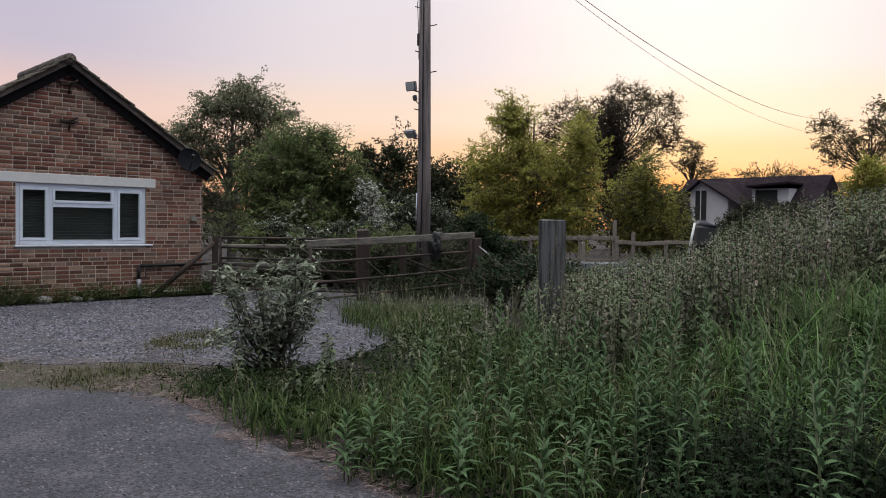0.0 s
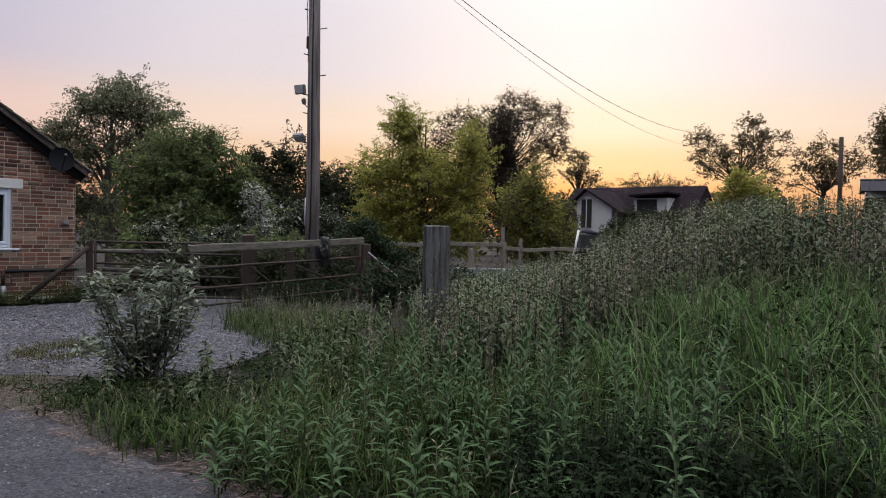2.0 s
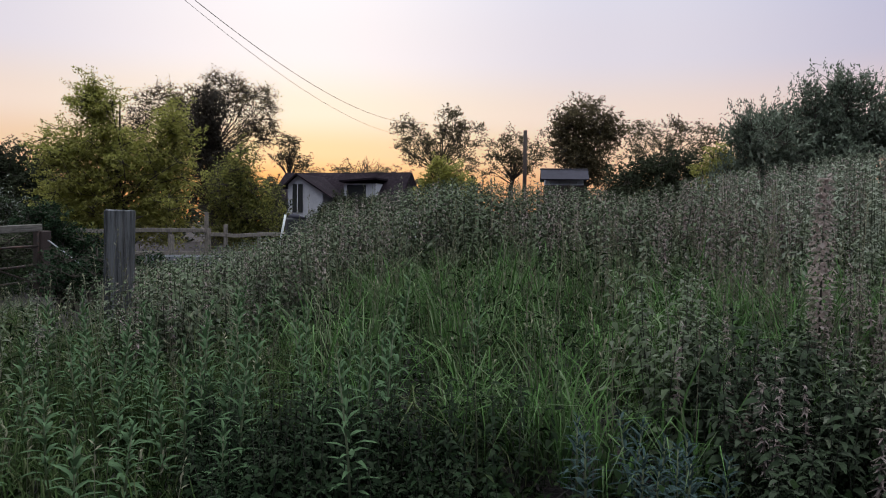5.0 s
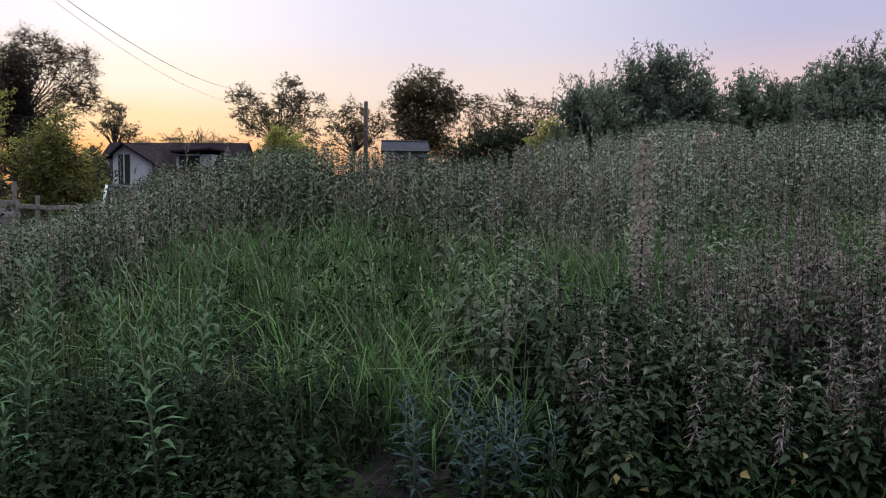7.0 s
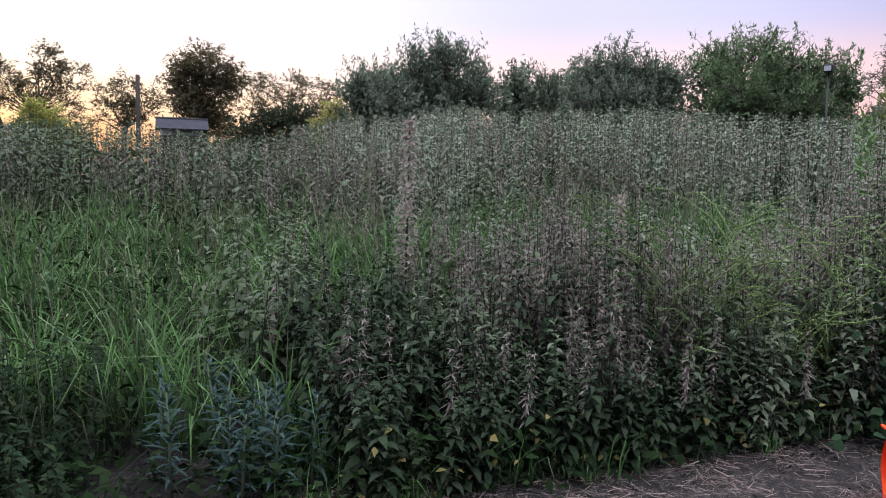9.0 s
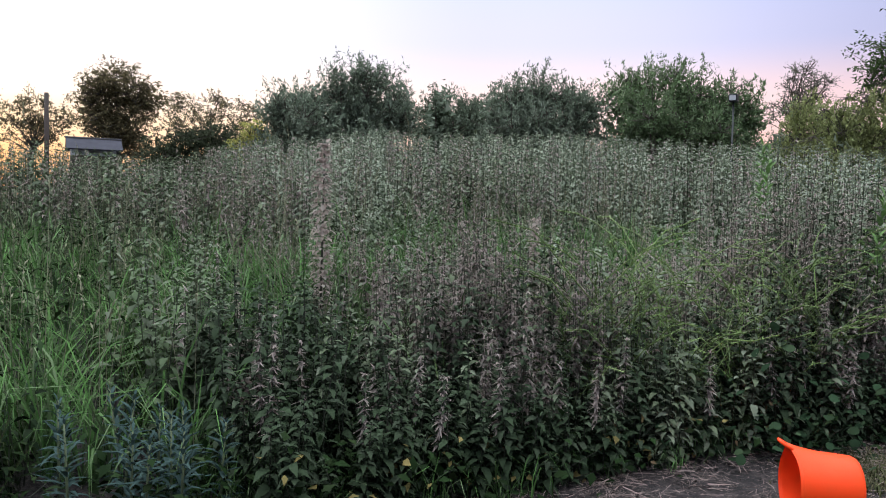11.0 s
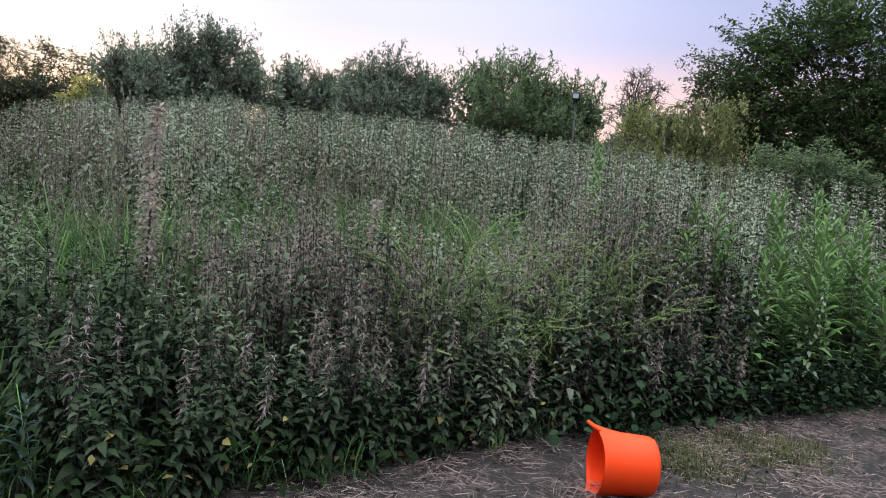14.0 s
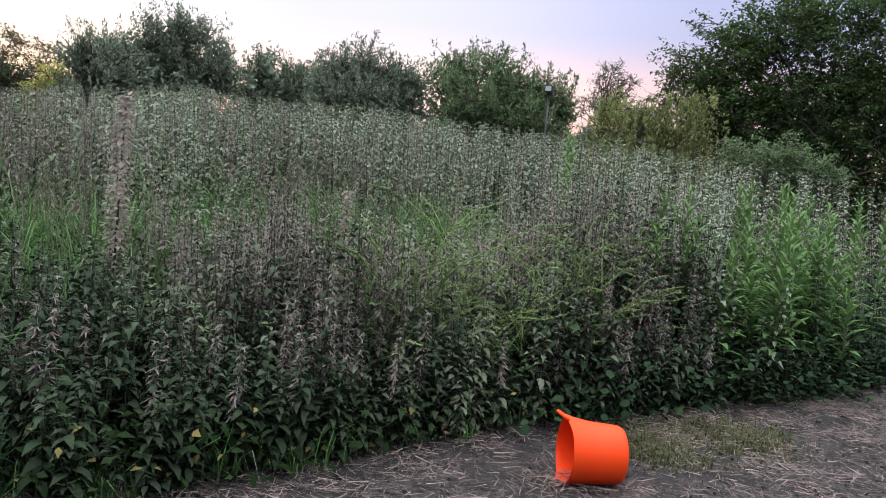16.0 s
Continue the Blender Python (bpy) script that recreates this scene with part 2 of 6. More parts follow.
M_SALLOW = leafy("grey_sallow_leaf", (0.205, 0.235, 0.175), (0.26, 0.28, 0.225), 0.5, 0.2, translucent=0.2)

# ---- mesh helpers ----
rng = np.random.default_rng(7)
UP = np.array((0.0, 0.0, 1.0))


def npmesh(name, V, T, mats, idx=None, smooth=False):
    """A triangle mesh from arrays."""
    V, T = np.asarray(V, np.float32), np.asarray(T, np.int32)
    me = bpy.data.meshes.new(name)
    me.vertices.add(len(V))
    me.vertices.foreach_set("co", V.ravel())
    me.loops.add(3 * len(T))
    me.loops.foreach_set("vertex_index", T.ravel())
    me.polygons.add(len(T))
    me.polygons.foreach_set("loop_start", np.arange(len(T), dtype=np.int32) * 3)
    for m in mats:
        me.materials.append(m)
    if idx is not None:
        me.polygons.foreach_set("material_index", np.asarray(idx, np.int32))
    if smooth:
        me.polygons.foreach_set("use_smooth", np.ones(len(T), bool))
    me.update(calc_edges=True)
    return me


class Pile:
    """Collects triangle pieces with a material slot each."""

    def __init__(self):
        self.v, self.t, self.m, self.n = [], [], [], 0

    def add(self, V, T, slot=0):
        self.v.append(V)
        self.t.append(T + self.n)
        self.m.append(np.full(len(T), slot))
        self.n += len(V)

    def mesh(self, name, mats, smooth=False):
        return npmesh(name, np.concatenate(self.v), np.concatenate(self.t), mats, np.concatenate(self.m), smooth)


def leaf_shape(width=0.5, droop=0.15, fold=0.08, belly=0.42):
    V = np.array([(0, 0, 0), (belly, width / 2, fold), (belly, -width / 2, fold), (belly + 0.06, 0, 0.0), (1, 0, -droop)], float)
    return V, np.array([(0, 3, 1), (0, 2, 3), (1, 3, 4), (3, 2, 4)])


def blade_shape(width=0.05, curl=0.5, seg=3):
    """A tapering blade that rises straight and bends over towards its tip."""
    V, T, x, z = [], [], 0.0, 0.0
    for i in range(seg + 1):
        t = i / seg
        w = width / 2 * (1 - 0.95 * t ** 2)
        V += [(x, w, z), (x, -w, z)]
        a = curl * ((i + 0.5) / seg) ** 2.0
        x, z = x + math.cos(a) / seg, z - math.sin(a) / seg
        if i:
            k = 2 * i - 2
            T += [(k, k + 1, k + 3), (k, k + 3, k + 2)]
    return np.array(V, float), np.array(T)


def stamp(shape, P, A, E, S, roll=None, widen=None):
    """Copies of a shape at the points P, its x axis turned to azimuth A and elevation E, scaled by S."""
    V, T = shape
    P = np.asarray(P, float).reshape(-1, 3)
    n = len(P)
    A, E, S = (np.broadcast_to(np.asarray(q, float).ravel() if np.ndim(q) else q, n) for q in (A, E, S))
    x = np.stack((np.cos(E) * np.cos(A), np.cos(E) * np.sin(A), np.sin(E)), 1)
    y = np.stack((-np.sin(A), np.cos(A), 0 * A), 1)
    z = np.cross(x, y)
    if roll is not None:
        r = np.broadcast_to(np.asarray(roll, float).ravel(), n)[:, None]
        y, z = y * np.cos(r) + z * np.sin(r), z * np.cos(r) - y * np.sin(r)
    w = 1.0 if widen is None else np.asarray(widen)[:, None, None]
    out = P[:, None] + S[:, None, None] * (V[None, :, 0:1] * x[:, None] + w * V[None, :, 1:2] * y[:, None] + V[None, :, 2:3] * z[:, None])
    return out.reshape(-1, 3), (T[None] + (np.arange(n) * len(V))[:, None, None]).reshape(-1, 3)


def tubes(P0, P1, R0, R1, sides=4):
    """Tapered prisms from P0 to P1, with no caps."""
    P0, P1 = np.asarray(P0, float).reshape(-1, 3), np.asarray(P1, float).reshape(-1, 3)
    n = len(P0)
    d = P1 - P0
    d /= np.linalg.norm(d, axis=1, keepdims=True) + 1e-9
    a = np.where(np.abs(d[:, 2:3]) > 0.9, np.array([[1.0, 0, 0]]), np.array([[0, 0, 1.0]]))
    u = np.cross(d, a)
    u /= np.linalg.norm(u, axis=1, keepdims=True) + 1e-9
    v = np.cross(d, u)
    ang = np.arange(sides) * 2 * np.pi / sides
    ring = u[:, None] * np.cos(ang)[None, :, None] + v[:, None] * np.sin(ang)[None, :, None]
    R0, R1 = (np.broadcast_to(np.asarray(r, float), n)[:, None, None] for r in (R0, R1))
    V = np.concatenate((P0[:, None] + ring * R0, P1[:, None] + ring * R1), 1).reshape(-1, 3)
    T = []
    for i in range(sides):
        j = (i + 1) % sides
        T += [(i, j, sides + j), (i, sides + j, sides + i)]
    T = np.array(T)
    return V, (T[None] + (np.arange(n) * 2 * sides)[:, None, None]).reshape(-1, 3)


def chain(points, radii, sides=7, cap=True):
    """One tube along a line of points, welded at its joints."""
    P, n = np.asarray(points, float), len(points)
    ang = np.arange(sides) * 2 * np.pi / sides
    V = []
    for i in range(n):
        d = P[min(i + 1, n - 1)] - P[max(i - 1, 0)]
        d = d / (np.linalg.norm(d) + 1e-9)
        a = np.array((1.0, 0, 0)) if abs(d[2]) > 0.8 else UP
        u = np.cross(d, a)
        u /= np.linalg.norm(u)
        v = np.cross(d, u)
        V.append(P[i] + radii[i] * (np.cos(ang)[:, None] * u + np.sin(ang)[:, None] * v))
    T = []
    for k in range(n - 1):
        for i in range(sides):
            j = (i + 1) % sides
            a, b = k * sides, (k + 1) * sides
            T += [(a + i, a + j, b + j), (a + i, b + j, b + i)]
    V = np.concatenate(V)
    if cap:
        V = np.concatenate((V, P[:1], P[-1:]))
        m = len(V)
        for i in range(sides):
            j = (i + 1) % sides
            T += [(m - 2, j, i), (m - 1, (n - 1) * sides + i, (n - 1) * sides + j)]
    return V, np.array(T)


def thing(name, at, label, category, group="", rz=0.0):
    ob = new(name)
    ob.matrix_world = pose(*at, 0, 0, rz)
    return tagged(ob, label, category, group)


def adopt(ob, parent, label=""):
    ob.parent = parent
    return tagged(ob, label) if label else ob


def part(name, bm, mat, parent, label=""):
    """One bmesh as one mesh object under a thing or a part."""
    me = bpy.data.meshes.new(name)
    bm.to_mesh(me)
    bm.free()
    me.materials.append(mat)
    return adopt(new(name, me), parent, label)


def npart(name, VT, mat, parent, label="", smooth=False):
    return adopt(new(name, npmesh(name, VT[0], VT[1], [mat], None, smooth)), parent, label)


def box(x0, x1, y0, y1, z0, z1, bevel=0.0, seg=1):
    bm = bmesh.new()
    bmesh.ops.create_cube(bm, size=1)
    for v in bm.verts:
        v.co = Vector(((x0, x1)[v.co.x > 0], (y0, y1)[v.co.y > 0], (z0, z1)[v.co.z > 0]))
    if bevel:
        bmesh.ops.bevel(bm, geom=bm.edges[:], offset=bevel, segments=seg, affect="EDGES")
    return bm


def beam(a, b, w, h, bevel=0.006, wobble=0.0, cuts=0):
    """A squared timber from a to b, w wide and h high, slightly bent when it wobbles."""
    a, b = Vector(a), Vector(b)
    L = (b - a).length
    bm = box(0, L, -w / 2, w / 2, -h / 2, h / 2, 0)
    if cuts:
        bmesh.ops.subdivide_edges(bm, edges=[e for e in bm.edges if abs(e.verts[0].co.x - e.verts[1].co.x) > L / 2], cuts=cuts)
    if bevel:
        bmesh.ops.bevel(bm, geom=[e for e in bm.edges if e.is_manifold and e.calc_face_angle(0) > 0.5], offset=bevel, segments=1, affect="EDGES")
    if wobble:
        s = random.random() * 50
        for v in bm.verts:
            k = noise.noise_vector(Vector((v.co.x * 1.1 + s, 0, s)))
            v.co += Vector((0, k.y, k.z)) * wobble
    q = (b - a).to_track_quat("X", "Z")
    bm.transform(Matrix.Translation(a) @ q.to_matrix().to_4x4())
    return bm


def rod(a, b, r, r2=None, sides=8):
    a, b = np.array(a, float), np.array(b, float)
    return chain([a, b], [r, r if r2 is None else r2], sides)


def inside(P, poly):
    """Which points lie in a polygon of the plan."""
    x, y = P[:, 0], P[:, 1]
    res = np.zeros(len(P), bool)
    q = np.asarray(poly, float)
    for (x0, y0), (x1, y1) in zip(q, np.roll(q, -1, 0)):
        cross = (y0 > y) != (y1 > y)
        res ^= cross & (x < (x1 - x0) * (y - y0) / (y1 - y0 + 1e-12) + x0)
    return res


def edge_distance(P, line):
    best = np.full(len(P), 1e9)
    q = np.asarray(line, float)
    for a, b in zip(q[:-1], q[1:]):
        ab = b - a
        t = np.clip(((P[:, :2] - a) @ ab) / (ab @ ab), 0, 1)
        best = np.minimum(best, np.linalg.norm(P[:, :2] - a - t[:, None] * ab, axis=1))
    return best


# ---- the plan ----
HUB = np.array((0.45, -0.08))           # the middle of the camera's short way
FRONT = [(-2.35, 6.85), (-1.75, 6.15), (-1.0, 5.1), (-0.4, 4.6), (0.08, 3.95), (0.5, 3.5), (1.2, 2.9), (2.15, 2.38), (3.0, 1.89), (3.72, 1.45),
         (4.32, 1.08), (5.12, 0.57), (6.1, -0.36), (7.2, -1.3), (9.1, -2.6), (14, -5), (24, -10)]
WEEDS = FRONT + [(30, 10), (20, 24), (8, 22), (1.4, 15.5), (0.4, 13.6), (-1.6, 12.2), (-0.75, 10.9), (-0.35, 9.3), (-1.0, 7.7)]


def polar(az, d, z=0.0):
    a = radians(az)
    return (HUB[0] + d * math.sin(a), HUB[1] + d * math.cos(a), z)


def azimuth(P):
    return np.degrees(np.arctan2(P[:, 0] - HUB[0], P[:, 1] - HUB[1]))


def reach(P):
    return np.hypot(P[:, 0] - HUB[0], P[:, 1] - HUB[1])


def lumps(P, size, seed=0.0):
    return np.array([noise.noise(Vector((p[0] / size + seed, p[1] / size - seed, seed))) for p in P])


SKYLINE = ([-16, -6.5, -4, -1, 5, 8.5, 12, 14, 16.2, 18, 20, 23.5, 27.5, 31, 35, 39, 41.5, 43.5, 46, 50, 53, 57.5, 60, 64, 69, 73, 78, 82, 86, 90, 94, 112],
           [-9.6, -9.6, -7.2, -5, -3.2, -2.5, -1.5, -1.0, -0.4, 0.5, 1.9, 2.8, 3.4, 3.5, 3.4, 3.2, 2.7, 3.2, 4.0, 4.7, 5.0, 5.5, 5.3, 5.4, 5.4, 5.2, 4.9, 4.7, 4.4, 4.0, 3.6, 3.6])


def crest(P):
    """How high the tops of the weeds stand over each place of the plan, as the bank's outline has it."""
    return 1.30 + reach(P) * np.tan(np.radians(np.interp(azimuth(P), *SKYLINE)))


def land(P):
    """Height of the soil: flat yard, and a low bank under the weeds."""
    P = np.asarray(P, float)
    s = edge_distance(P, FRONT) * inside(P, WEEDS)
    k = np.clip((s - 0.1) / 6.6, 0, 1)
    k = k * k * (3 - 2 * k) * 0.5 + k * 0.5
    rise = np.maximum(0.0, 0.12 + 10.3 * np.tan(np.radians(np.interp(azimuth(P), *SKYLINE))))
    fall = np.clip((18 - reach(P)) / 6, 0.25, 1)
    return k * rise * fall


# ---- ground ----
xs = np.unique(np.concatenate((np.arange(-8, 24.1, 0.3), np.arange(-40, 60, 4.0), [-2500, -900, -300, -120, -70, 90, 160, 400, 1000, 2500])))
ys = np.unique(np.concatenate((np.arange(-8, 22.1, 0.3), np.arange(-40, 90, 4.0), [-2500, -900, -300, -120, -70, 120, 160, 400, 1000, 2500])))
gx, gy = np.meshgrid(xs, ys, indexing="ij")
gp = np.stack((gx.ravel(), gy.ravel()), 1)
gz = land(gp) + np.where(reach(gp) < 40, 0.005 * lumps(gp, 0.7, 3), 0) - 0.002
V = np.column_stack((gp, gz))
i0 = (np.arange(len(xs) - 1)[:, None] * len(ys) + np.arange(len(ys) - 1)[None]).ravel()
ly = len(ys)
T = np.concatenate((np.stack((i0, i0 + ly, i0 + ly + 1), 1), np.stack((i0, i0 + ly + 1, i0 + 1), 1)))
ground = new("ground", npmesh("ground", V, T, [M_SOIL], None, True))
tagged(ground, "bare brown soil with dead straw and trodden grass", "ground", kind="structure")


def slab(name, outline, z, mat, rough=0.06):
    """A thin flat layer with a ragged edge."""
    pts = []
    q = [Vector(p).to_3d() for p in outline]
    for a, b in zip(q, q[1:] + q[:1]):
        n = max(1, int((b - a).length / 0.18))
        for i in range(n):
            p = a.lerp(b, i / n)
            if (p - Vector((0, 5, 0))).length < 14:
                p = p + noise.noise_vector(p * 2.3) * rough + noise.noise_vector(p * 9) * rough * 0.4
            pts.append((p.x, p.y, z))
    bm = bmesh.new()
    f = bm.faces.new([bm.verts.new(p) for p in pts])
    bmesh.ops.triangulate(bm, faces=[f])
    r = bmesh.ops.extrude_face_region(bm, geom=bm.faces[:])
    for v in r["geom"]:
        if isinstance(v, bmesh.types.BMVert):
            v.co.z -= 0.05
    bmesh.ops.recalc_face_normals(bm, faces=bm.faces[:])
    me = bpy.data.meshes.new(name)
    bm.to_mesh(me)
    bm.free()
    me.materials.append(mat)
    return new(name, me)


TARMAC = [(-16, 6.3), (-3.4, 6.25), (-2.3, 6.2), (-1.75, 5.8), (-1.05, 4.9), (-0.45, 4.4), (0.02, 3.8), (0.45, 3.35), (1.2, 2.6), (2.2, 1.95), (2.6, 1.25), (2.85, 0.6),
          (3.3, -0.1), (4.2, -0.65), (4.9, -1.1), (5.6, -1.9), (7.2, -3.6), (12, -5.6), (14, -14), (-16, -14)]
GRAVEL = [(-16, 7.55), (-3.5, 7.4), (-2.85, 7.6), (-1.9, 7.4), (-1.2, 7.3), (-0.5, 8.8), (-0.55, 10.2),
          (-1.1, 11.6), (-1.6, 12.6), (-1.2, 14.6), (-1.0, 22), (-3.6, 22), (-4.2, 15.2), (-6.6, 12.6), (-10, 9.3), (-16, 9.3)]
tagged(slab("road_apron", TARMAC, 0.010, M_TARMAC), "worn grey tarmac with a crumbling edge", "tarmac", kind="structure")
M_DRY = material("dry_trodden_turf", (0.062, 0.050, 0.042), 0.95, 0.3, 14, 1.0, 60, second=(0.034, 0.040, 0.022), second_amount=0.5, large=1.6, speckle=0.5, grit=55)
TURF = [(-16, 6.0), (-3.4, 5.95), (-2.2, 5.9), (-1.5, 6.6), (-1.7, 7.35), (-2.6, 7.75), (-3.6, 7.65), (-16, 7.8)]
tagged(slab("trodden_turf", TURF, 0.0035, M_DRY, 0.05), "dry trodden turf strip across the drive", "turf", kind="structure")
tagged(slab("gravel_drive", GRAVEL, 0.008, M_GRAVEL, 0.08), "loose grey gravel drive in front of the gates", "gravel", kind="structure")

# ---- brick outbuilding: local x runs along the gable wall to its corner at 0, local y goes into the building ----
house = thing("brick_outbuilding", (-4.736, 15.354, 0), "red-brown brick outbuilding with a tiled gable roof and white window", "building", rz=45.5)
W0, APEX, EAVE_Z, APEX_Z, DEEP = -5.1, -2.55, 2.42, 4.0, 6.5
WIN = (-3.37, -1.14, 0.985, 2.03)


def gable_z(u):
    return APEX_Z - abs(u - APEX) * (APEX_Z - EAVE_Z) / 2.55


def gable_wall():
    """Mortar face with the window's opening cut through, 0.24 thick."""
    a, b, c, d = WIN
    ring = lambda y: [(W0, y, -0.1), (a, y, -0.1), (b, y, -0.1), (0, y, -0.1), (0, y, c), (0, y, d), (0, y, EAVE_Z), (b, y, gable_z(b)), (APEX, y, APEX_Z),
                      (a, y, gable_z(a)), (W0, y, EAVE_Z), (W0, y, d), (W0, y, c), (a, y, c), (b, y, c), (b, y, d), (a, y, d)]
    faces = [(0, 1, 13, 12), (1, 2, 14, 13), (2, 3, 4, 14), (12, 13, 16, 11), (14, 4, 5, 15), (11, 16, 9, 10), (16, 15, 7, 8, 9), (15, 5, 6, 7)]
    bm = bmesh.new()
    f = [bm.verts.new(p) for p in ring(0.0)]
    k = [bm.verts.new(p) for p in ring(0.24)]
    for q in faces:
        bm.faces.new([f[i] for i in q])
        bm.faces.new([k[i] for i in reversed(q)])
    for loop in ([0, 1, 2, 3, 4, 5, 6, 7, 8, 9, 10, 11, 12], [13, 16, 15, 14]):
        for i, j in zip(loop, loop[1:] + loop[:1]):
            bm.faces.new((f[j], f[i], k[i], k[j]))
    bmesh.ops.recalc_face_normals(bm, faces=bm.faces[:])
    return bm


wall = part("wall", gable_wall(), M_MORTAR, house, "gable wall of mixed red and buff bricks")
part("wall", box(-0.24, 0, 0.245, DEEP, -0.1, EAVE_Z), M_BRICK_J, house)
part("wall", box(W0, W0 + 0.24, 0.245, DEEP, -0.1, EAVE_Z), M_BRICK_J, house)
part("wall", box(W0, 0, DEEP, DEEP + 0.24, -0.1, EAVE_Z), M_BRICK_J, house)


def roof_side(sign):
    bm = bmesh.new()
    e0, e1 = APEX + sign * 2.72, APEX
    z0, z1 = 2.42, 4.20
    q = [(e0, -0.14, z0), (e1, -0.14, z1), (e1, DEEP + 0.3, z1), (e0, DEEP + 0.3, z0)]
    a = [bm.verts.new(p) for p in q]
    b = [bm.verts.new((x, y, z - 0.10)) for x, y, z in q]
    bm.faces.new(a)
    bm.faces.new(b[::-1])
    for i in range(4):
        bm.faces.new((a[i], a[i - 1], b[i - 1], b[i]))
    bmesh.ops.recalc_face_normals(bm, faces=bm.faces[:])
    return bm


roofs = [part("roof", roof_side(s), M_TILE, house, "brown weathered tiles, stepped along the verge") for s in (1, -1)]
for s in (1, -1):
    # bargeboard under the verge
    a, b = (APEX + s * 2.66, -0.07, 2.30), (APEX, -0.07, 4.045)
    part("bargeboard", beam(a, b, 0.035, 0.20, 0.004), M_BARGE, house, "black-painted bargeboard")
slope = math.atan2(1.78, 2.72)
TILE_MESH = {}
for s in (1, -1):
    bm = box(-0.17, 0.17, -0.085, 0.085, -0.012, 0.02, 0.006)
    bm.transform(Matrix.Rotation(s * (slope - 0.07), 4, "Y"))
    me = bpy.data.meshes.new("tile")
    bm.to_mesh(me)
    bm.free()
    me.materials.append(M_TILE)
    TILE_MESH[s] = me
for r, s in zip(roofs, (1, -1)):
    for i in range(13):
        t = (i + 0.35) / 13
        for j in range(3):
            ob = new("tile", TILE_MESH[s])
            ob.parent = r
            ob.location = (APEX + s * 2.72 * (1 - t), -0.10 + j * 0.168 + random.uniform(-0.012, 0.012), 2.42 + 1.78 * t + 0.02 + random.uniform(-0.006, 0.008))
for i in range(6):
    npart("ridge_tile", chain([(APEX, -0.17 + i * 0.42, 4.19), (APEX, 0.27 + i * 0.42, 4.185)], [0.10, 0.115], 10), M_TILE, house)

# window
win = adopt(new("window"), house, "white plastic window with dark blinds behind the glass")
a, b, c, d = WIN
for q in ((a, a + 0.065, c, d), (b - 0.065, b, c, d), (a + 0.065, b - 0.065, c, c + 0.065), (a + 0.065, b - 0.065, d - 0.065, d),
          (-2.845, -2.785, c + 0.065, d - 0.065), (-1.725, -1.665, c + 0.065, d - 0.065), (-2.785, -1.725, 1.645, 1.70)):
    part("frame", box(q[0], q[1], 0.03, 0.10, q[2], q[3], 0.008, 2), M_UPVC, win)
for q in ((a + 0.065, -2.845, c + 0.065, d - 0.065), (-1.665, b - 0.065, c + 0.065, d - 0.065), (-2.785, -1.725, 1.70, d - 0.065), (-2.785, -1.725, c + 0.065, 1.645)):
    x0, x1, z0, z1 = q
    w = 0.05 if z0 > 1.5 or x1 < -2.8 or x0 > -1.7 else 0.012
    for s in ((x0, x0 + w, z0, z1), (x1 - w, x1, z0, z1), (x0 + w, x1 - w, z0, z0 + w), (x0 + w, x1 - w, z1 - w, z1)):
        part("sash", box(s[0], s[1], 0.018, 0.085, s[2], s[3], 0.004), M_UPVC, win)
    g = part("pane", box(x0 + w, x1 - w, 0.055, 0.062, z0 + w, z1 - w), None, win)
    g.visible_shadow = False
    glass = bpy.data.materials.get("window_glass")
    if not glass:
        glass = bpy.data.materials.new("window_glass")
        glass.use_nodes = True
        p = glass.node_tree.nodes["Principled BSDF"]
        p.inputs["Base Color"].default_value = (0.85, 0.9, 0.92, 1)
        p.inputs["Roughness"].default_value, p.inputs["Transmission Weight"].default_value, p.inputs["IOR"].default_value = 0.02, 1.0, 1.45
    g.data.materials[0] = glass
blind = adopt(new("blind"), house, "dark closed slatted blind")
slat = bpy.data.meshes.new("slat")
bm = box(a + 0.06, b - 0.06, -0.003, 0.003, -0.028, 0.028)
bm.transform(Matrix.Rotation(0.75, 4, "X"))
bm.to_mesh(slat)
bm.free()
slat.materials.append(M_BLIND)
for i in range(20):
    ob = adopt(new("slat", slat), blind)
    ob.location = (0, 0.16 + random.uniform(-0.004, 0.004), c + 0.05 + i * 0.05)
# added panel behind the blind; the room's darkness is in its colour
part("inner_wall", box(a - 0.3, b + 0.3, 0.5, 0.52, 0.6, 2.3), M_ROOM, house, "near-black panel standing in for the unlit room")
part("lintel", box(-3.78, -0.957, -0.012, 0.10, 2.035, 2.205, 0.006), M_WHITE, house, "white-painted timber lintel")
part("sill", box(a - 0.03, b + 0.12, -0.05, 0.10, 0.945, 0.98, 0.008), M_UPVC, house, "white window sill")
part("vent", box(-2.5, -2.1, 0.012, 0.03, 1.995, 2.015, 0.003), M_UPVC, win)

# aerial brackets on the gable, a dish at the eave, and a pipe
for z in (3.77, 3.13):
    npart("bracket", chain([(-2.52, -0.02, z - 0.16), (-2.52, -0.05, z), (-2.44, -0.20, z + 0.05)], [0.02, 0.025, 0.018], 6), M_IRON, house, "rusty aerial bracket")
    part("bracket_plate", box(-2.67, -2.38, -0.045, -0.012, z - 0.025, z + 0.02, 0.004), M_IRON, house)


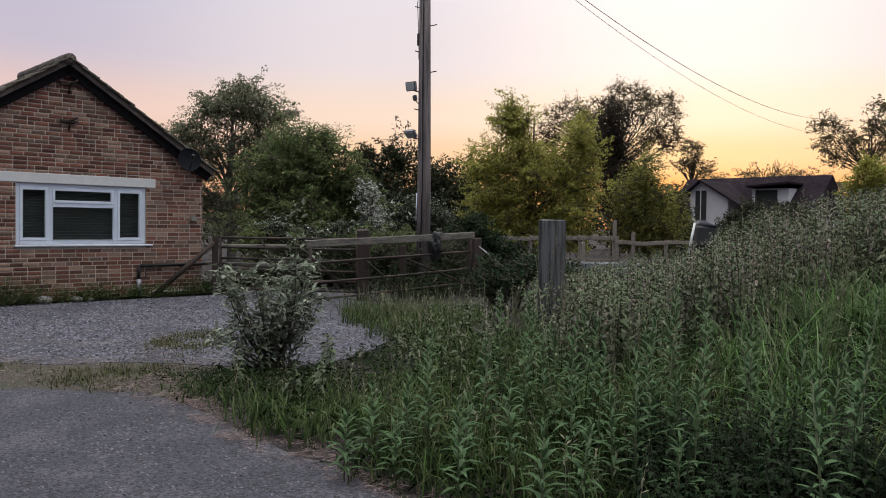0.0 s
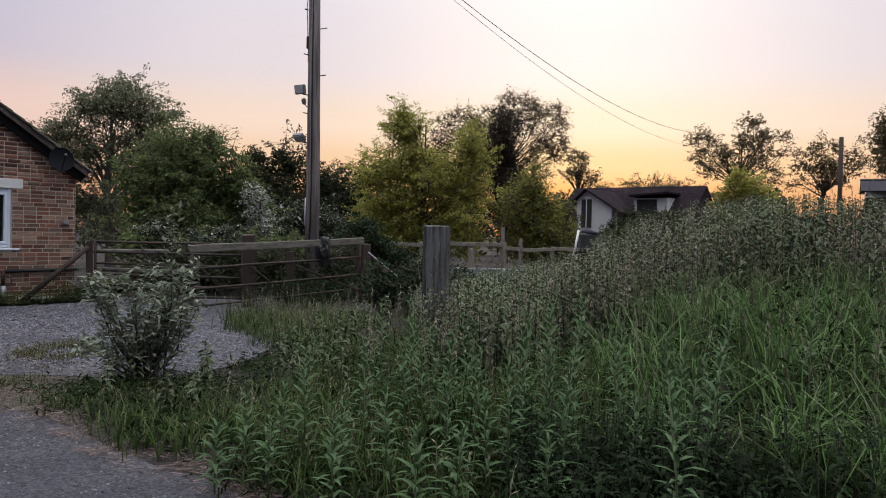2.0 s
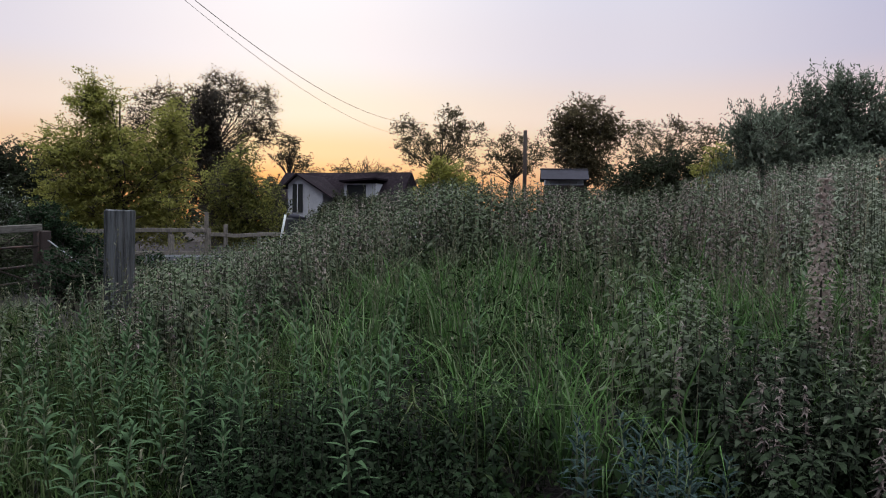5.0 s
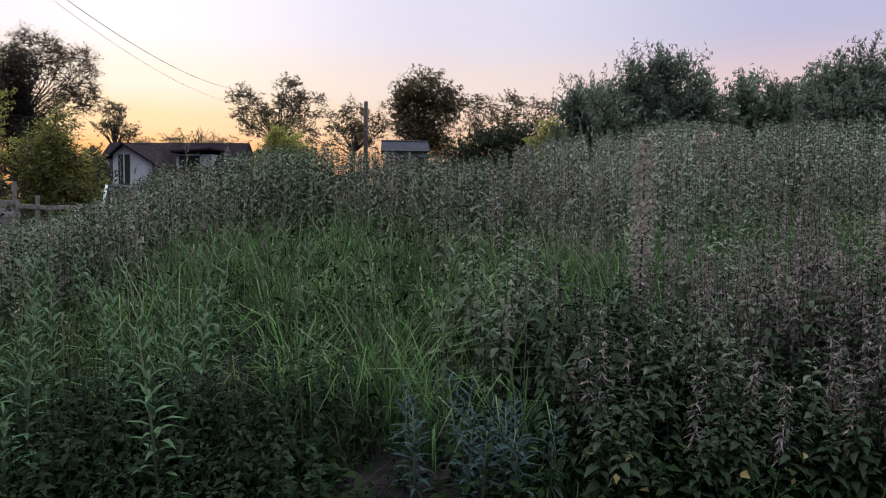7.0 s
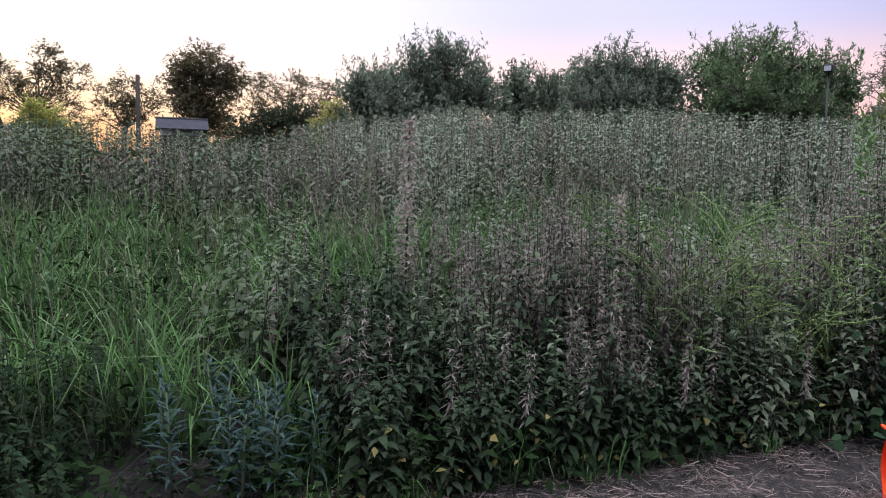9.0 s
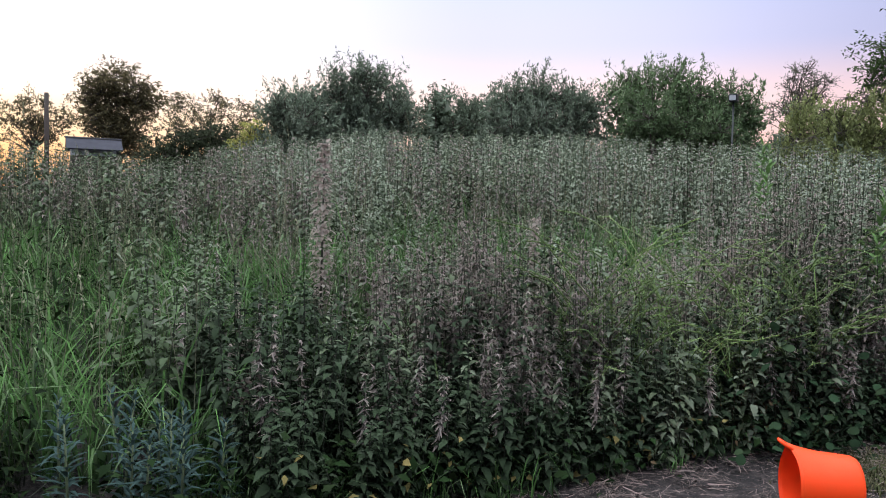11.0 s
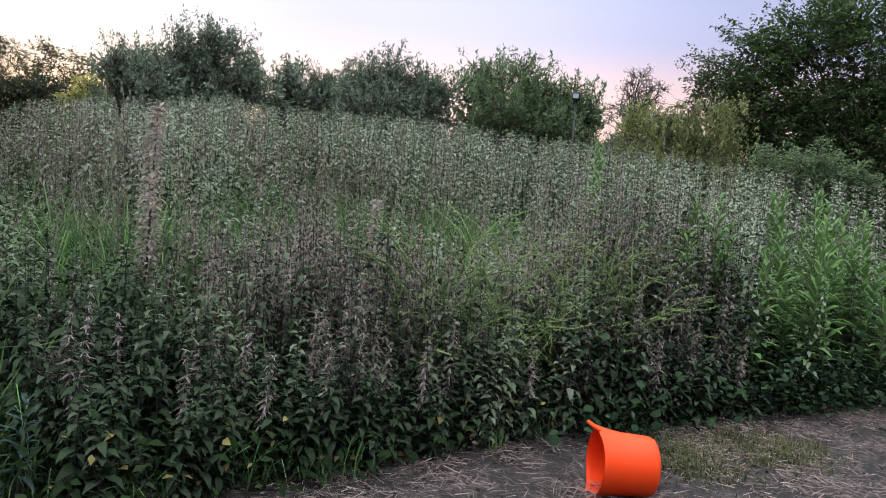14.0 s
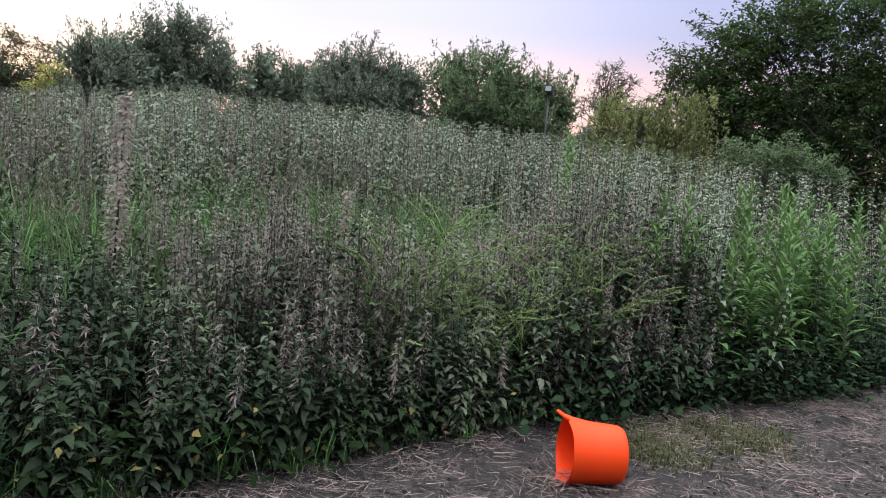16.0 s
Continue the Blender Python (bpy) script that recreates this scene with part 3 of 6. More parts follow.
def dish_bowl(r=0.215, depth=0.06):
    bm = bmesh.new()
    bmesh.ops.create_uvsphere(bm, u_segments=28, v_segments=14, radius=1)
    bmesh.ops.delete(bm, geom=[v for v in bm.verts if v.co.z > -0.55], context="VERTS")
    top = max(v.co.z for v in bm.verts)
    k = max(math.hypot(v.co.x, v.co.y) for v in bm.verts)
    for v in bm.verts:
        v.co = Vector((v.co.x / k * r, v.co.y / k * r * 1.06, (v.co.z - top) * depth / 0.45))
    bmesh.ops.solidify(bm, geom=bm.faces[:], thickness=0.006)
    return bm


dish = adopt(new("satellite_dish"), house, "dark grey satellite dish under the eave")
dish.matrix_local = pose(-0.40, -0.26, 2.60, 74, 0, -14)
part("bowl", dish_bowl(), M_DISH, dish)
npart("feed_arm", rod((0, -0.2, -0.05), (0, -0.05, 0.26), 0.010), M_BLACK, dish)
npart("receiver", rod((0, -0.06, 0.23), (0, -0.02, 0.31), 0.026), M_BLACK, dish)
npart("mast", chain([(-0.40, 0.0, 2.48), (-0.40, -0.16, 2.48), (-0.40, -0.20, 2.58)], [0.018] * 3, 8), M_IRON, house)
npart("waste_pipe", chain([(0.35, -0.06, 0.595), (-1.27, -0.06, 0.58), (-1.30, -0.06, 0.55), (-1.30, -0.06, 0.32)], [0.032] * 4, 10), M_BLACK, house, "black waste pipe")
npart("downpipe", chain([(-1.30, -0.07, 0.33), (-1.30, -0.07, 0.02)], [0.045, 0.045], 10), M_GALV, house, "grey pipe standing in the ground")
npart("hose_ring", chain([(-1.22 + 0.06 * math.cos(k), -0.07, 0.40 + 0.07 * math.sin(k)) for k in np.linspace(0, 2 * math.pi, 13)], [0.008] * 13, 6), M_BLACK, house)
part("wall_light", box(-0.26, -0.14, -0.06, -0.008, 1.42, 1.52, 0.015, 2), M_STONE, house, "small pale outside socket box")
part("plinth_strip", box(-1.05, -0.28, -0.03, -0.006, 0.06, 0.10, 0.004), M_WHITE, house, "peeling white strip at the foot of the wall")

# ---- gates and their posts ----


def post(at, w, h, mat, label, name="fence_post", d=None, group="", rz=0.0, lean=0.0):
    bm = box(-w / 2, w / 2, -(d or w) / 2, (d or w) / 2, -0.25, h, 0.012)
    bmesh.ops.subdivide_edges(bm, edges=[e for e in bm.edges if abs(e.verts[0].co.z - e.verts[1].co.z) > h / 2], cuts=5)
    s = random.random() * 90
    for v in bm.verts:
        k = noise.noise_vector(Vector((v.co.x * 3 + s, v.co.y * 3, v.co.z * 2)))
        v.co += Vector((k.x * 0.012, k.y * 0.012, k.z * 0.02 if v.co.z > h - 0.05 else 0))
    me = bpy.data.meshes.new(name)
    bm.to_mesh(me)
    bm.free()
    me.materials.append(mat)
    ob = new(name, me)
    ob.matrix_world = pose(at[0], at[1], at[2] if len(at) > 2 else 0, 0, lean, rz)
    return tagged(ob, label, "post", group)


def metal_gate(a, b, h, rails, label, top_mat=None, sag=0.0, tube=0.021):
    """Tubular field gate from a to b: two stiles, rails and braces."""
    g = thing("field_gate", (a[0], a[1], 0), label, "gate")
    v = np.array((b[0] - a[0], b[1] - a[1], 0.0))
    L = np.linalg.norm(v)
    e = v / L
    at = lambda s, z: e * s + UP * (z + sag * s / L)
    for s in (0.03, L - 0.03):
        npart("stile", chain([at(s, 0.08), at(s, h)], [tube * 1.2] * 2, 8), M_IRON, g)
    for z in rails:
        n = 7
        pts = [at(0.03 + (L - 0.06) * i / n, z + 0.012 * noise.noise(Vector((i * 0.8, z * 9, L)))) for i in range(n + 1)]
        npart("rail", chain(pts, [tube] * (n + 1), 8), M_IRON, g)
    npart("brace", rod(at(L * 0.52, rails[-1]), at(L * 0.95, rails[0]), tube * 0.8), M_IRON, g)
    npart("brace", rod(at(L * 0.52, rails[0]), at(L * 0.3, rails[-1]), tube * 0.8), M_IRON, g)
    return g, at, L


gate_a, at_a, La = metal_gate((-4.28, 14.98), (-1.5, 14.35), 1.12, (0.15, 0.33, 0.52, 0.72, 0.93, 1.12), "dark rusty tubular field gate, shut")
gate_b, at_b, Lb = metal_gate((-2.17, 12.95), (0.62, 15.55), 1.02, (0.12, 0.40, 0.74), "rusty tubular gate swung open, a weathered timber rail along its top", sag=0.16)
part("top_rail", beam(Vector(at_b(-0.02, 1.06)), Vector(at_b(Lb + 0.05, 1.06)), 0.05, 0.13, 0.01, 0.02, 8), M_RAIL, gate_b, "weathered timber top rail")
post((-4.35, 14.95), 0.11, 1.13, M_DARKWOOD, "slim dark gatepost beside the brick wall", "gatepost", rz=20)
post((-1.42, 14.3), 0.22, 1.30, M_DARKWOOD, "stout dark brown timber gatepost", "gatepost", rz=10)
post((0.66, 15.62), 0.22, 1.16, M_DARKWOOD, "dark weathered timber post carrying the open gate", "gatepost", rz=40)
post((-0.75, 15.2), 0.14, 1.0, M_DARKWOOD, "short dark post behind the gate", "fence_post")
post((1.24, 7.83), 0.27, 1.48, M_SLEEPER, "broad grey sleeper post standing in the weeds", "sleeper_post", d=0.15, rz=-8)
brace = new("brace_pole", npmesh("brace_pole", *rod((-5.35, 14.40, 0.0), (-4.35, 14.90, 1.02), 0.05, 0.045, 8), [M_DARKWOOD]))
tagged(brace, "dark timber strut propping the gatepost", "strut")
rail_w = thing("fence_rail", (-4.9, 15.4, 0), "pale round rail between wall and gatepost", "rail")
npart("bar", rod((0.25, -0.1, 0.93), (2.0, -0.75, 0.97), 0.04), M_RAIL, rail_w)
npart("bar", rod((0.25, -0.1, 0.60), (2.3, -0.85, 0.60), 0.04), M_RAIL, rail_w)
rag = bmesh.new()
bmesh.ops.create_icosphere(rag, subdivisions=4, radius=0.15)
for v in rag.verts:
    k = noise.fractal(v.co * 11, 1.0, 2.0, 3)
    v.co = v.co * (0.92 + 0.30 * k)
    v.co.z = v.co.z * 1.9 - 0.10
me = bpy.data.meshes.new("black_rag")
rag.to_mesh(me)
rag.free()
me.materials.append(M_BLACK)
rag = tagged(new("black_rag", me), "shaggy black rag hung over the gate's top rail", "rag")
rag.location = Vector((-2.17, 12.95, 0)) + Vector(at_b(Lb * 0.74, 1.0))
stay = new("stay_wire", npmesh("stay_wire", *rod((0.75, 15.4, 1.0), (1.55, 14.6, 0.35), 0.014), [M_GALV]))
tagged(stay, "pale stay wire running down from the gatepost", "wire")


def rail_fence(points, heights, label, h=1.15, pw=0.09, hs=None):
    """Post-and-rail fence: a post at every point, rails at the heights between."""
    points = [p[:2] for p in points]
    f = thing("rail_fence", (*points[0], 0), label, "fence")
    o = Vector((*points[0], 0))
    for i, p in enumerate(points):
        q = Vector((*p, 0)) - o
        ph = hs[i] if hs else h
        part("post", beam(q + Vector((0, 0, -0.2)), q + Vector((0, 0, ph)), pw, pw, 0.006, 0.01, 3), M_WOOD, f)
    for p, r in zip(points, points[1:]):
        for z in heights:
            a_, b_ = Vector((*p, z)) - o, Vector((*r, z + random.uniform(-0.04, 0.04))) - o
            part("rail", beam(a_ + Vector((0, -0.06, 0)), b_ + Vector((0, -0.06, 0)), 0.04, 0.10, 0.006, 0.03, 5), M_WOOD, f)
    return f


rail_fence([polar(2.5, 20), polar(5.0, 20.5), polar(8.6, 21), polar(11.0, 21.4)], (0.55, 1.12), "weathered grey post-and-rail paddock fence", 1.2, hs=[1.2, 1.2, 1.2, 1.62])
rail_fence([polar(11.2, 21.2), polar(12.3, 21.0), polar(14.6, 22.4), polar(17.0, 24), polar(19.5, 26)], (0.5, 1.03), "weathered rail fence running off behind the weeds", 1.1, hs=[1.2, 1.3, 1.1, 1.1, 1.1])
rail_fence([polar(-5.5, 17.5), polar(-2.5, 17.8), polar(0.5, 18)], (0.75, 0.45), "grey rail fence under the pole", 0.95)
post(polar(8.75, 19.5), 0.1, 1.05, M_WOOD, "pale wooden fence post in grass", "fence_post")
trough = thing("water_trough", polar(9.8, 18.0, 0), "pale grey trough half hidden by weeds", "trough", rz=-10)
for q in ((-0.9, 0.9, -0.3, -0.27, 0, 0.62), (-0.9, 0.9, 0.27, 0.3, 0, 0.62), (-0.9, -0.87, -0.27, 0.27, 0, 0.62), (0.87, 0.9, -0.27, 0.27, 0, 0.62), (-0.87, 0.87, -0.27, 0.27, 0.0, 0.05)):
    part("side", box(*q, 0.006), M_GALV, trough)

# rounded dark drum with a pale cover beyond the weeds
drum = thing("dark_drum", polar(17.25, 20.5), "dark rounded drum with a pale sheet over its top", "drum", rz=0)
npart("body", chain([(0, 0, 0.0), (0, 0, 0.03), (0, 0, 0.45), (0, 0, 0.47), (0, 0, 0.49), (0, 0, 0.86), (0, 0, 0.88), (0, 0, 0.90), (0, 0, 1.24), (0, 0, 1.30)],
                    [0.27, 0.29, 0.29, 0.305, 0.29, 0.29, 0.305, 0.29, 0.29, 0.265], 24), M_BLACK, drum, "dark ribbed drum", True)
npart("cover", chain([(0.03, -0.03, 1.29), (0.03, -0.03, 1.33), (0.04, -0.03, 1.355)], [0.27, 0.25, 0.12], 20), M_TIN, drum, "pale crumpled sheet", True)
npart("leaning_bar", rod((-0.5, -0.2, 0.7), (-0.33, -0.1, 1.36), 0.03), M_WHITE, drum, "white bar leaning against the drum")
drum.scale = (1.0, 1.0, 1.15)

# ---- telegraph pole ----
pole = thing("telegraph_pole", (-0.42, 17.0, 0), "weathered grey wooden telegraph pole with floodlights", "pole")
npart("shaft", chain([(0, 0, -0.3), (0.0, 0, 2.5), (-0.02, 0, 5.0), (-0.06, 0, 9.1)], [0.16, 0.145, 0.13, 0.105], 18), M_POLE, pole, "", True)
for i, z in enumerate((3.9, 4.72, 5.15, 5.72, 6.1, 6.9)):
    s = 1 if i in (1, 3, 5) else -1
    npart("step_iron", rod((s * 0.10, -0.02, z), (s * 0.24, -0.04, z + 0.025), 0.011), M_IRON, pole)
npart("cable", chain([(-0.06, -0.14, 0.6), (-0.03, -0.152, 2.4), (-0.05, -0.143, 4.4), (-0.05, -0.132, 6.2), (-0.08, -0.118, 8.4)], [0.013] * 5, 6), M_BLACK, pole, "black cable clipped to the pole")
npart("conduit", rod((-0.165, -0.03, 1.5), (-0.155, -0.03, 2.1), 0.012), M_UPVC, pole, "pale conduit")
npart("cable", chain([(-0.14, 0, 6.6), (-0.19, 0, 6.2), (-0.17, 0, 5.75), (-0.15, 0, 5.2), (-0.15, 0, 5.0)], [0.009] * 5, 5), M_BLACK, pole)
part("junction_box", box(-0.19, -0.13, -0.05, 0.05, 5.30, 5.55, 0.008), M_IRON, pole)
for z, tilt in ((4.40, 12), (3.38, 48)):
    lamp = adopt(new("floodlight"), pole, "square grey floodlight")
    lamp.matrix_local = pose(-0.30, -0.10, z, tilt, 0, -35)
    part("housing", box(-0.13, 0.13, -0.045, 0.045, -0.10, 0.10, 0.015, 2), M_GALV, lamp)
    part("lamp_face", box(-0.11, 0.11, -0.056, -0.046, -0.08, 0.08, 0.004), M_LAMP, lamp)
    npart("lamp_arm", rod((-0.26, -0.06, z - 0.08), (-0.12, 0.0, z - 0.10), 0.014), M_IRON, pole)
sensor = adopt(new("sensor"), pole, "small motion sensor")
sensor.matrix_local = pose(-0.22, -0.08, 4.16, 20, 0, -30)
part("eye", box(-0.04, 0.04, -0.05, 0.05, -0.07, 0.06, 0.02, 2), M_GALV, sensor)
npart("sensor_arm", chain([(-0.2, -0.06, 4.1), (-0.16, -0.03, 4.05), (-0.1, 0, 4.06)], [0.01] * 3, 6), M_IRON, pole)

# overhead wires: from the pole's top to a support behind the far oak
for z0, dz, r in ((8.91, -7.54, 0.011), (8.86, -8.56, 0.007)):
    pts = [(-0.42 + 28.1 * t, 17.0 + 36.5 * t, z0 + dz * t + 7.95 * t * t) for t in np.linspace(0, 0.93, 34)]
    w = new("overhead_wire", npmesh("overhead_wire", *chain(pts, [r] * 34, 5), [M_BLACK]))
    tagged(w, "thin dark overhead wire sagging across the sky", "wire", "overhead wires")
far_pole = thing("far_pole", polar(33.6, 45.5), "slim dark wooden pole standing far off among trees", "pole")
npart("shaft", rod((0, 0, 0), (0.0, 0, 6.85), 0.13, 0.11, 10), M_DARKWOOD, far_pole)

# ---- white weatherboarded house, far off ----
HX, HD = polar(15.8, 60), polar(25.1, 56)
hang = math.degrees(math.atan2(HD[1] - HX[1], HD[0] - HX[0]))
cottage = thing("boarded_house", (HX[0], HX[1], 0), "pale weatherboarded house with a dark brown roof and dormers", "house", rz=hang)
HL = math.hypot(HD[0] - HX[0], HD[1] - HX[1])


def prism(x0, x1, y0, y1, z0, z1, along="x", over=0.3):
    """A pitched roof as a solid: ridge along x or y."""
    bm = bmesh.new()
    if along == "x":
        ym = (y0 + y1) / 2
        p = [(x0, y0 - over, z0), (x0, ym, z1), (x0, y1 + over, z0), (x1, y0 - over, z0), (x1, ym, z1), (x1, y1 + over, z0)]
    else:
        xm = (x0 + x1) / 2
        p = [(x0 - over, y0, z0), (xm, y0, z1), (x1 + over, y0, z0), (x0 - over, y1, z0), (xm, y1, z1), (x1 + over, y1, z0)]
    v = [bm.verts.new(q) for q in p]
    for f in ((0, 1, 2), (5, 4, 3), (0, 3, 4, 1), (1, 4, 5, 2), (0, 2, 5, 3)):
        bm.faces.new([v[i] for i in f])
    bmesh.ops.recalc_face_normals(bm, faces=bm.faces[:])
    return bm


part("wall", box(-0.9, HL - 1.05, 0, 7, -0.1, 2.55), M_BOARD, cottage)
part("roof", prism(-1.2, HL - 0.85, 0, 7, 2.4, 5.3), M_ROOF2, cottage, "dark brown tiled roof")
gb_ = adopt(new("gable_bay"), cottage, "white boarded gable bay")
part("bay_wall", box(1.55, 4.3, -1.4, 0.8, -0.1, 3.6), M_BOARD, gb_)
bm = bmesh.new()
outline = ((1.55, -0.1), (4.3, -0.1), (4.3, 3.7), (2.34, 4.75), (1.55, 4.15))
fr = [bm.verts.new((x, -1.5, z)) for x, z in outline]
bk = [bm.verts.new((x, -1.405, z)) for x, z in outline]
bm.faces.new(fr), bm.faces.new(bk[::-1])
for i in range(5):
    bm.faces.new((fr[i], fr[i - 1], bk[i - 1], bk[i]))
bmesh.ops.recalc_face_normals(bm, faces=bm.faces[:])
part("bay_gable", bm, M_BOARD, gb_)
for p, q in (((1.2, 3.95), (2.34, 4.92)), ((5.15, 3.22), (2.34, 4.92))):
    bm = bmesh.new()
    lo = [(p[0], -1.85, p[1]), (q[0], -1.85, q[1]), (q[0], 3.4, q[1]), (p[0], 3.4, p[1])]
    t_ = [bm.verts.new(c_) for c_ in lo]
    u_ = [bm.verts.new((c_[0], c_[1], c_[2] - 0.13)) for c_ in lo]
    bm.faces.new(t_), bm.faces.new(u_[::-1])
    for i in range(4):
        bm.faces.new((t_[i], t_[i - 1], u_[i - 1], u_[i]))
    bmesh.ops.recalc_face_normals(bm, faces=bm.faces[:])
    part("bay_roof", bm, M_ROOF2, gb_)
part("bay_window", box(1.95, 2.75, -1.56, -1.51, 2.1, 4.15, 0.01), M_ROOM, gb_, "tall dark window")
part("bay_window_frame", box(2.32, 2.38, -1.58, -1.561, 2.1, 4.15), M_WHITE, gb_, "white glazing bar")
for z in np.arange(0.1, 4.3, 0.2):
    part("board", box(2.82, min(4.3, 2.34 + (4.5 - z) / 0.54), -1.53, -1.501, z, z + 0.185), M_BOARD, gb_)
dm = adopt(new("dormer"), cottage, "flat-roofed dormer")
part("dormer_front", box(5.0, 7.5, 0.7, 0.8, 3.0, 4.3), M_BOARD, dm)
part("dormer_window", box(5.25, 6.75, 0.65, 0.699, 3.15, 4.2, 0.01), M_ROOM, dm)
for x in (5.0, 7.44):
    part("dormer_cheek", box(x, x + 0.06, 0.801, 2.6, 3.0, 4.32), M_BOARD, dm)
part("dormer_roof", beam((4.8, 1.5, 4.46), (7.75, 1.5, 4.66), 2.6, 0.16, 0.02), M_ROOF2, dm)
part("end_board", box(HL - 1.04, HL - 0.94, -0.05, 0.3, 0, 2.5), M_WHITE, cottage)

# small shed with a pale sheet roof
shed = thing("field_shed", polar(36.4, 40), "small dark field shed with a pale sheet roof", "shed", rz=-33)
part("wall", box(-0.95, 0.95, -0.8, 0.8, -0.1, 3.4), M_DARKWOOD, shed)
bm = box(-1.15, 1.2, -1.15, 0.1, -0.03, 0.03)
bm.transform(pose(0, 0, 4.2, 28, 0, 0))
part("roof_sheet", bm, M_TIN, shed, "pale corrugated roof sheet")
bm = box(-1.15, 1.2, -0.1, 1.15, -0.03, 0.03)
bm.transform(pose(0, 0, 4.2, -28, 0, 0))
part("roof_sheet", bm, M_TIN, shed)
part("gable_board", prism(-0.95, 0.95, -0.75, 0.75, 3.4, 4.1, "x", 0.0), M_BOARD, shed)
part("ridge", box(-1.18, 1.22, -0.09, 0.09, 4.19, 4.26, 0.01), M_RAIL, shed)

# lamp on a post beyond the bank
lp = thing("lamp_post", polar(80.3, 25), "slim dark post with a small square lamp on top", "lamp post")
npart("stem", rod((0, 0, 0), (0, 0, 4.6), 0.032, 0.028), M_BLACK, lp)
part("lamp_head", box(-0.17, 0.17, -0.12, 0.12, 4.6, 4.82, 0.02), M_BLACK, lp)
part("lamp_face", box(-0.175, -0.165, -0.09, 0.09, 4.64, 4.78), M_LAMP, lp)

# ---- orange tub lying on its side ----


def tub():
    """A flexible tub: tapered, with a flared thick lip and two handle loops drawn out of the rim; the axis runs along x, mouth at 0."""
    n, prof = 56, []
    L = 0.34
    outer = [(0.0, 0.190), (0.008, 0.196), (0.02, 0.194), (0.05, 0.190), (0.14, 0.186), (0.24, 0.181), (0.31, 0.176), (0.332, 0.166), (L, 0.145), (L, 0.0)]
    inner = [(0.330, 0.0), (0.330, 0.14), (0.30, 0.169), (0.14, 0.180), (0.03, 0.186), (0.006, 0.187)]
    prof = outer[::-1] + [(0.0, 0.1905)] + inner[::-1]
    bm = bmesh.new()
    rings = []
    for x, r in prof:
        if r == 0:
            rings.append([bm.verts.new((x, 0, 0))])
            continue
        ring = []
        for i in range(n):
            t = 2 * math.pi * i / n
            k = abs(math.cos(t)) ** 10            # drawn-out lip at the two handles (top and bottom)
            pull = k * max(0, 1 - x / 0.11)
            ring.append(bm.verts.new((x - 0.03 * pull, (r + 0.01 * pull) * math.sin(t), (r + 0.030 * pull) * math.cos(t) * (0.97))))
        rings.append(ring)
    for p, q in zip(rings, rings[1:]):
        if len(p) == 1:
            for i in range(n):
                bm.faces.new((p[0], q[(i + 1) % n], q[i]))
        elif len(q) == 1:
            for i in range(n):
                bm.faces.new((p[i], p[(i + 1) % n], q[0]))
        else:
            for i in range(n):
                bm.faces.new((p[i], p[(i + 1) % n], q[(i + 1) % n], q[i]))
    for f in bm.faces:
        f.smooth = True
    bmesh.ops.recalc_face_normals(bm, faces=bm.faces[:])
    return bm


bucket = thing("rubber_tub", (4.40, 0.19, 0.149), "bright orange flexible rubber tub lying on its side", "tub", rz=-57)
bucket.matrix_world = pose(4.40, 0.222, 0.152, 0, 1.8, -67) @ Matrix.Diagonal((0.79, 0.79, 0.79, 1))
part("bowl", tub(), M_ORANGE, bucket)
loop_z = lambda s: [(-0.010 - 0.060 * math.sin(k), 0.05 * math.cos(k), s * (0.196 + 0.034 * math.sin(k))) for k in np.linspace(0, math.pi, 9)]
for s in (1, -1):
    npart("handle", chain(loop_z(s), [0.0095] * 9, 8), M_ORANGE, bucket, "", True)
for q, r in (((-6.62, 12.95), 0.13), ((-6.25, 13.35), 0.10), ((-6.1, 13.5), 0.07)):
    bm = bmesh.new()
    bmesh.ops.create_icosphere(bm, subdivisions=3, radius=r)
    for v in bm.verts:
        v.co *= 1 + 0.3 * noise.noise(v.co * 7 + Vector((r * 90, 0, 0)))
        v.co.z *= 0.6
    me = bpy.data.meshes.new("stone")
    bm.to_mesh(me)
    bm.free()
    me.materials.append(M_STONE)
    st = tagged(new("stone", me), "pale rough stone in the grass by the wall", "stone", "stones by the wall")
    st.location = (*q, r * 0.35)

# ---- trees ----
M_BIRCH = leafy("birch_leaf", (0.185, 0.198, 0.130), (0.24, 0.245, 0.18), 0.4, 0.2, translucent=0.5)
M_HAW = leafy("hawthorn_leaf", (0.135, 0.180, 0.072), (0.205, 0.230, 0.115), 0.4, 0.25, scale=0.8, translucent=0.4)
M_BLOSSOM = leafy("white_blossom", (0.62, 0.62, 0.60), (0.07, 0.10, 0.05), 0.5, 0.2)
M_BLOSSOM2 = leafy("dark_leaf_with_blossom", (0.045, 0.06, 0.032), (0.55, 0.55, 0.52), 0.2, 0.2)
M_DARK = leafy("dark_leaf", (0.050, 0.058, 0.034), (0.072, 0.078, 0.048), 0.4, 0.25, scale=0.5, translucent=0.3)
M_MAPLE = leafy("maple_leaf", (0.34, 0.335, 0.092), (0.40, 0.375, 0.135), 0.4, 0.25, scale=0.7, translucent=0.55)
M_ASH = leafy("ash_leaf", (0.22, 0.17, 0.09), (0.25, 0.19, 0.11), 0.4, 0.2, translucent=0.5)
M_OCHRE = leafy("ochre_conifer_spray", (0.29, 0.28, 0.085), (0.13, 0.14, 0.052), 0.45, 0.3, scale=0.8, translucent=0.5)
M_SILH = leafy("oak_leaf_far", (0.14, 0.118, 0.066), (0.18, 0.14, 0.08), 0.4, 0.25, scale=0.4, translucent=0.5)
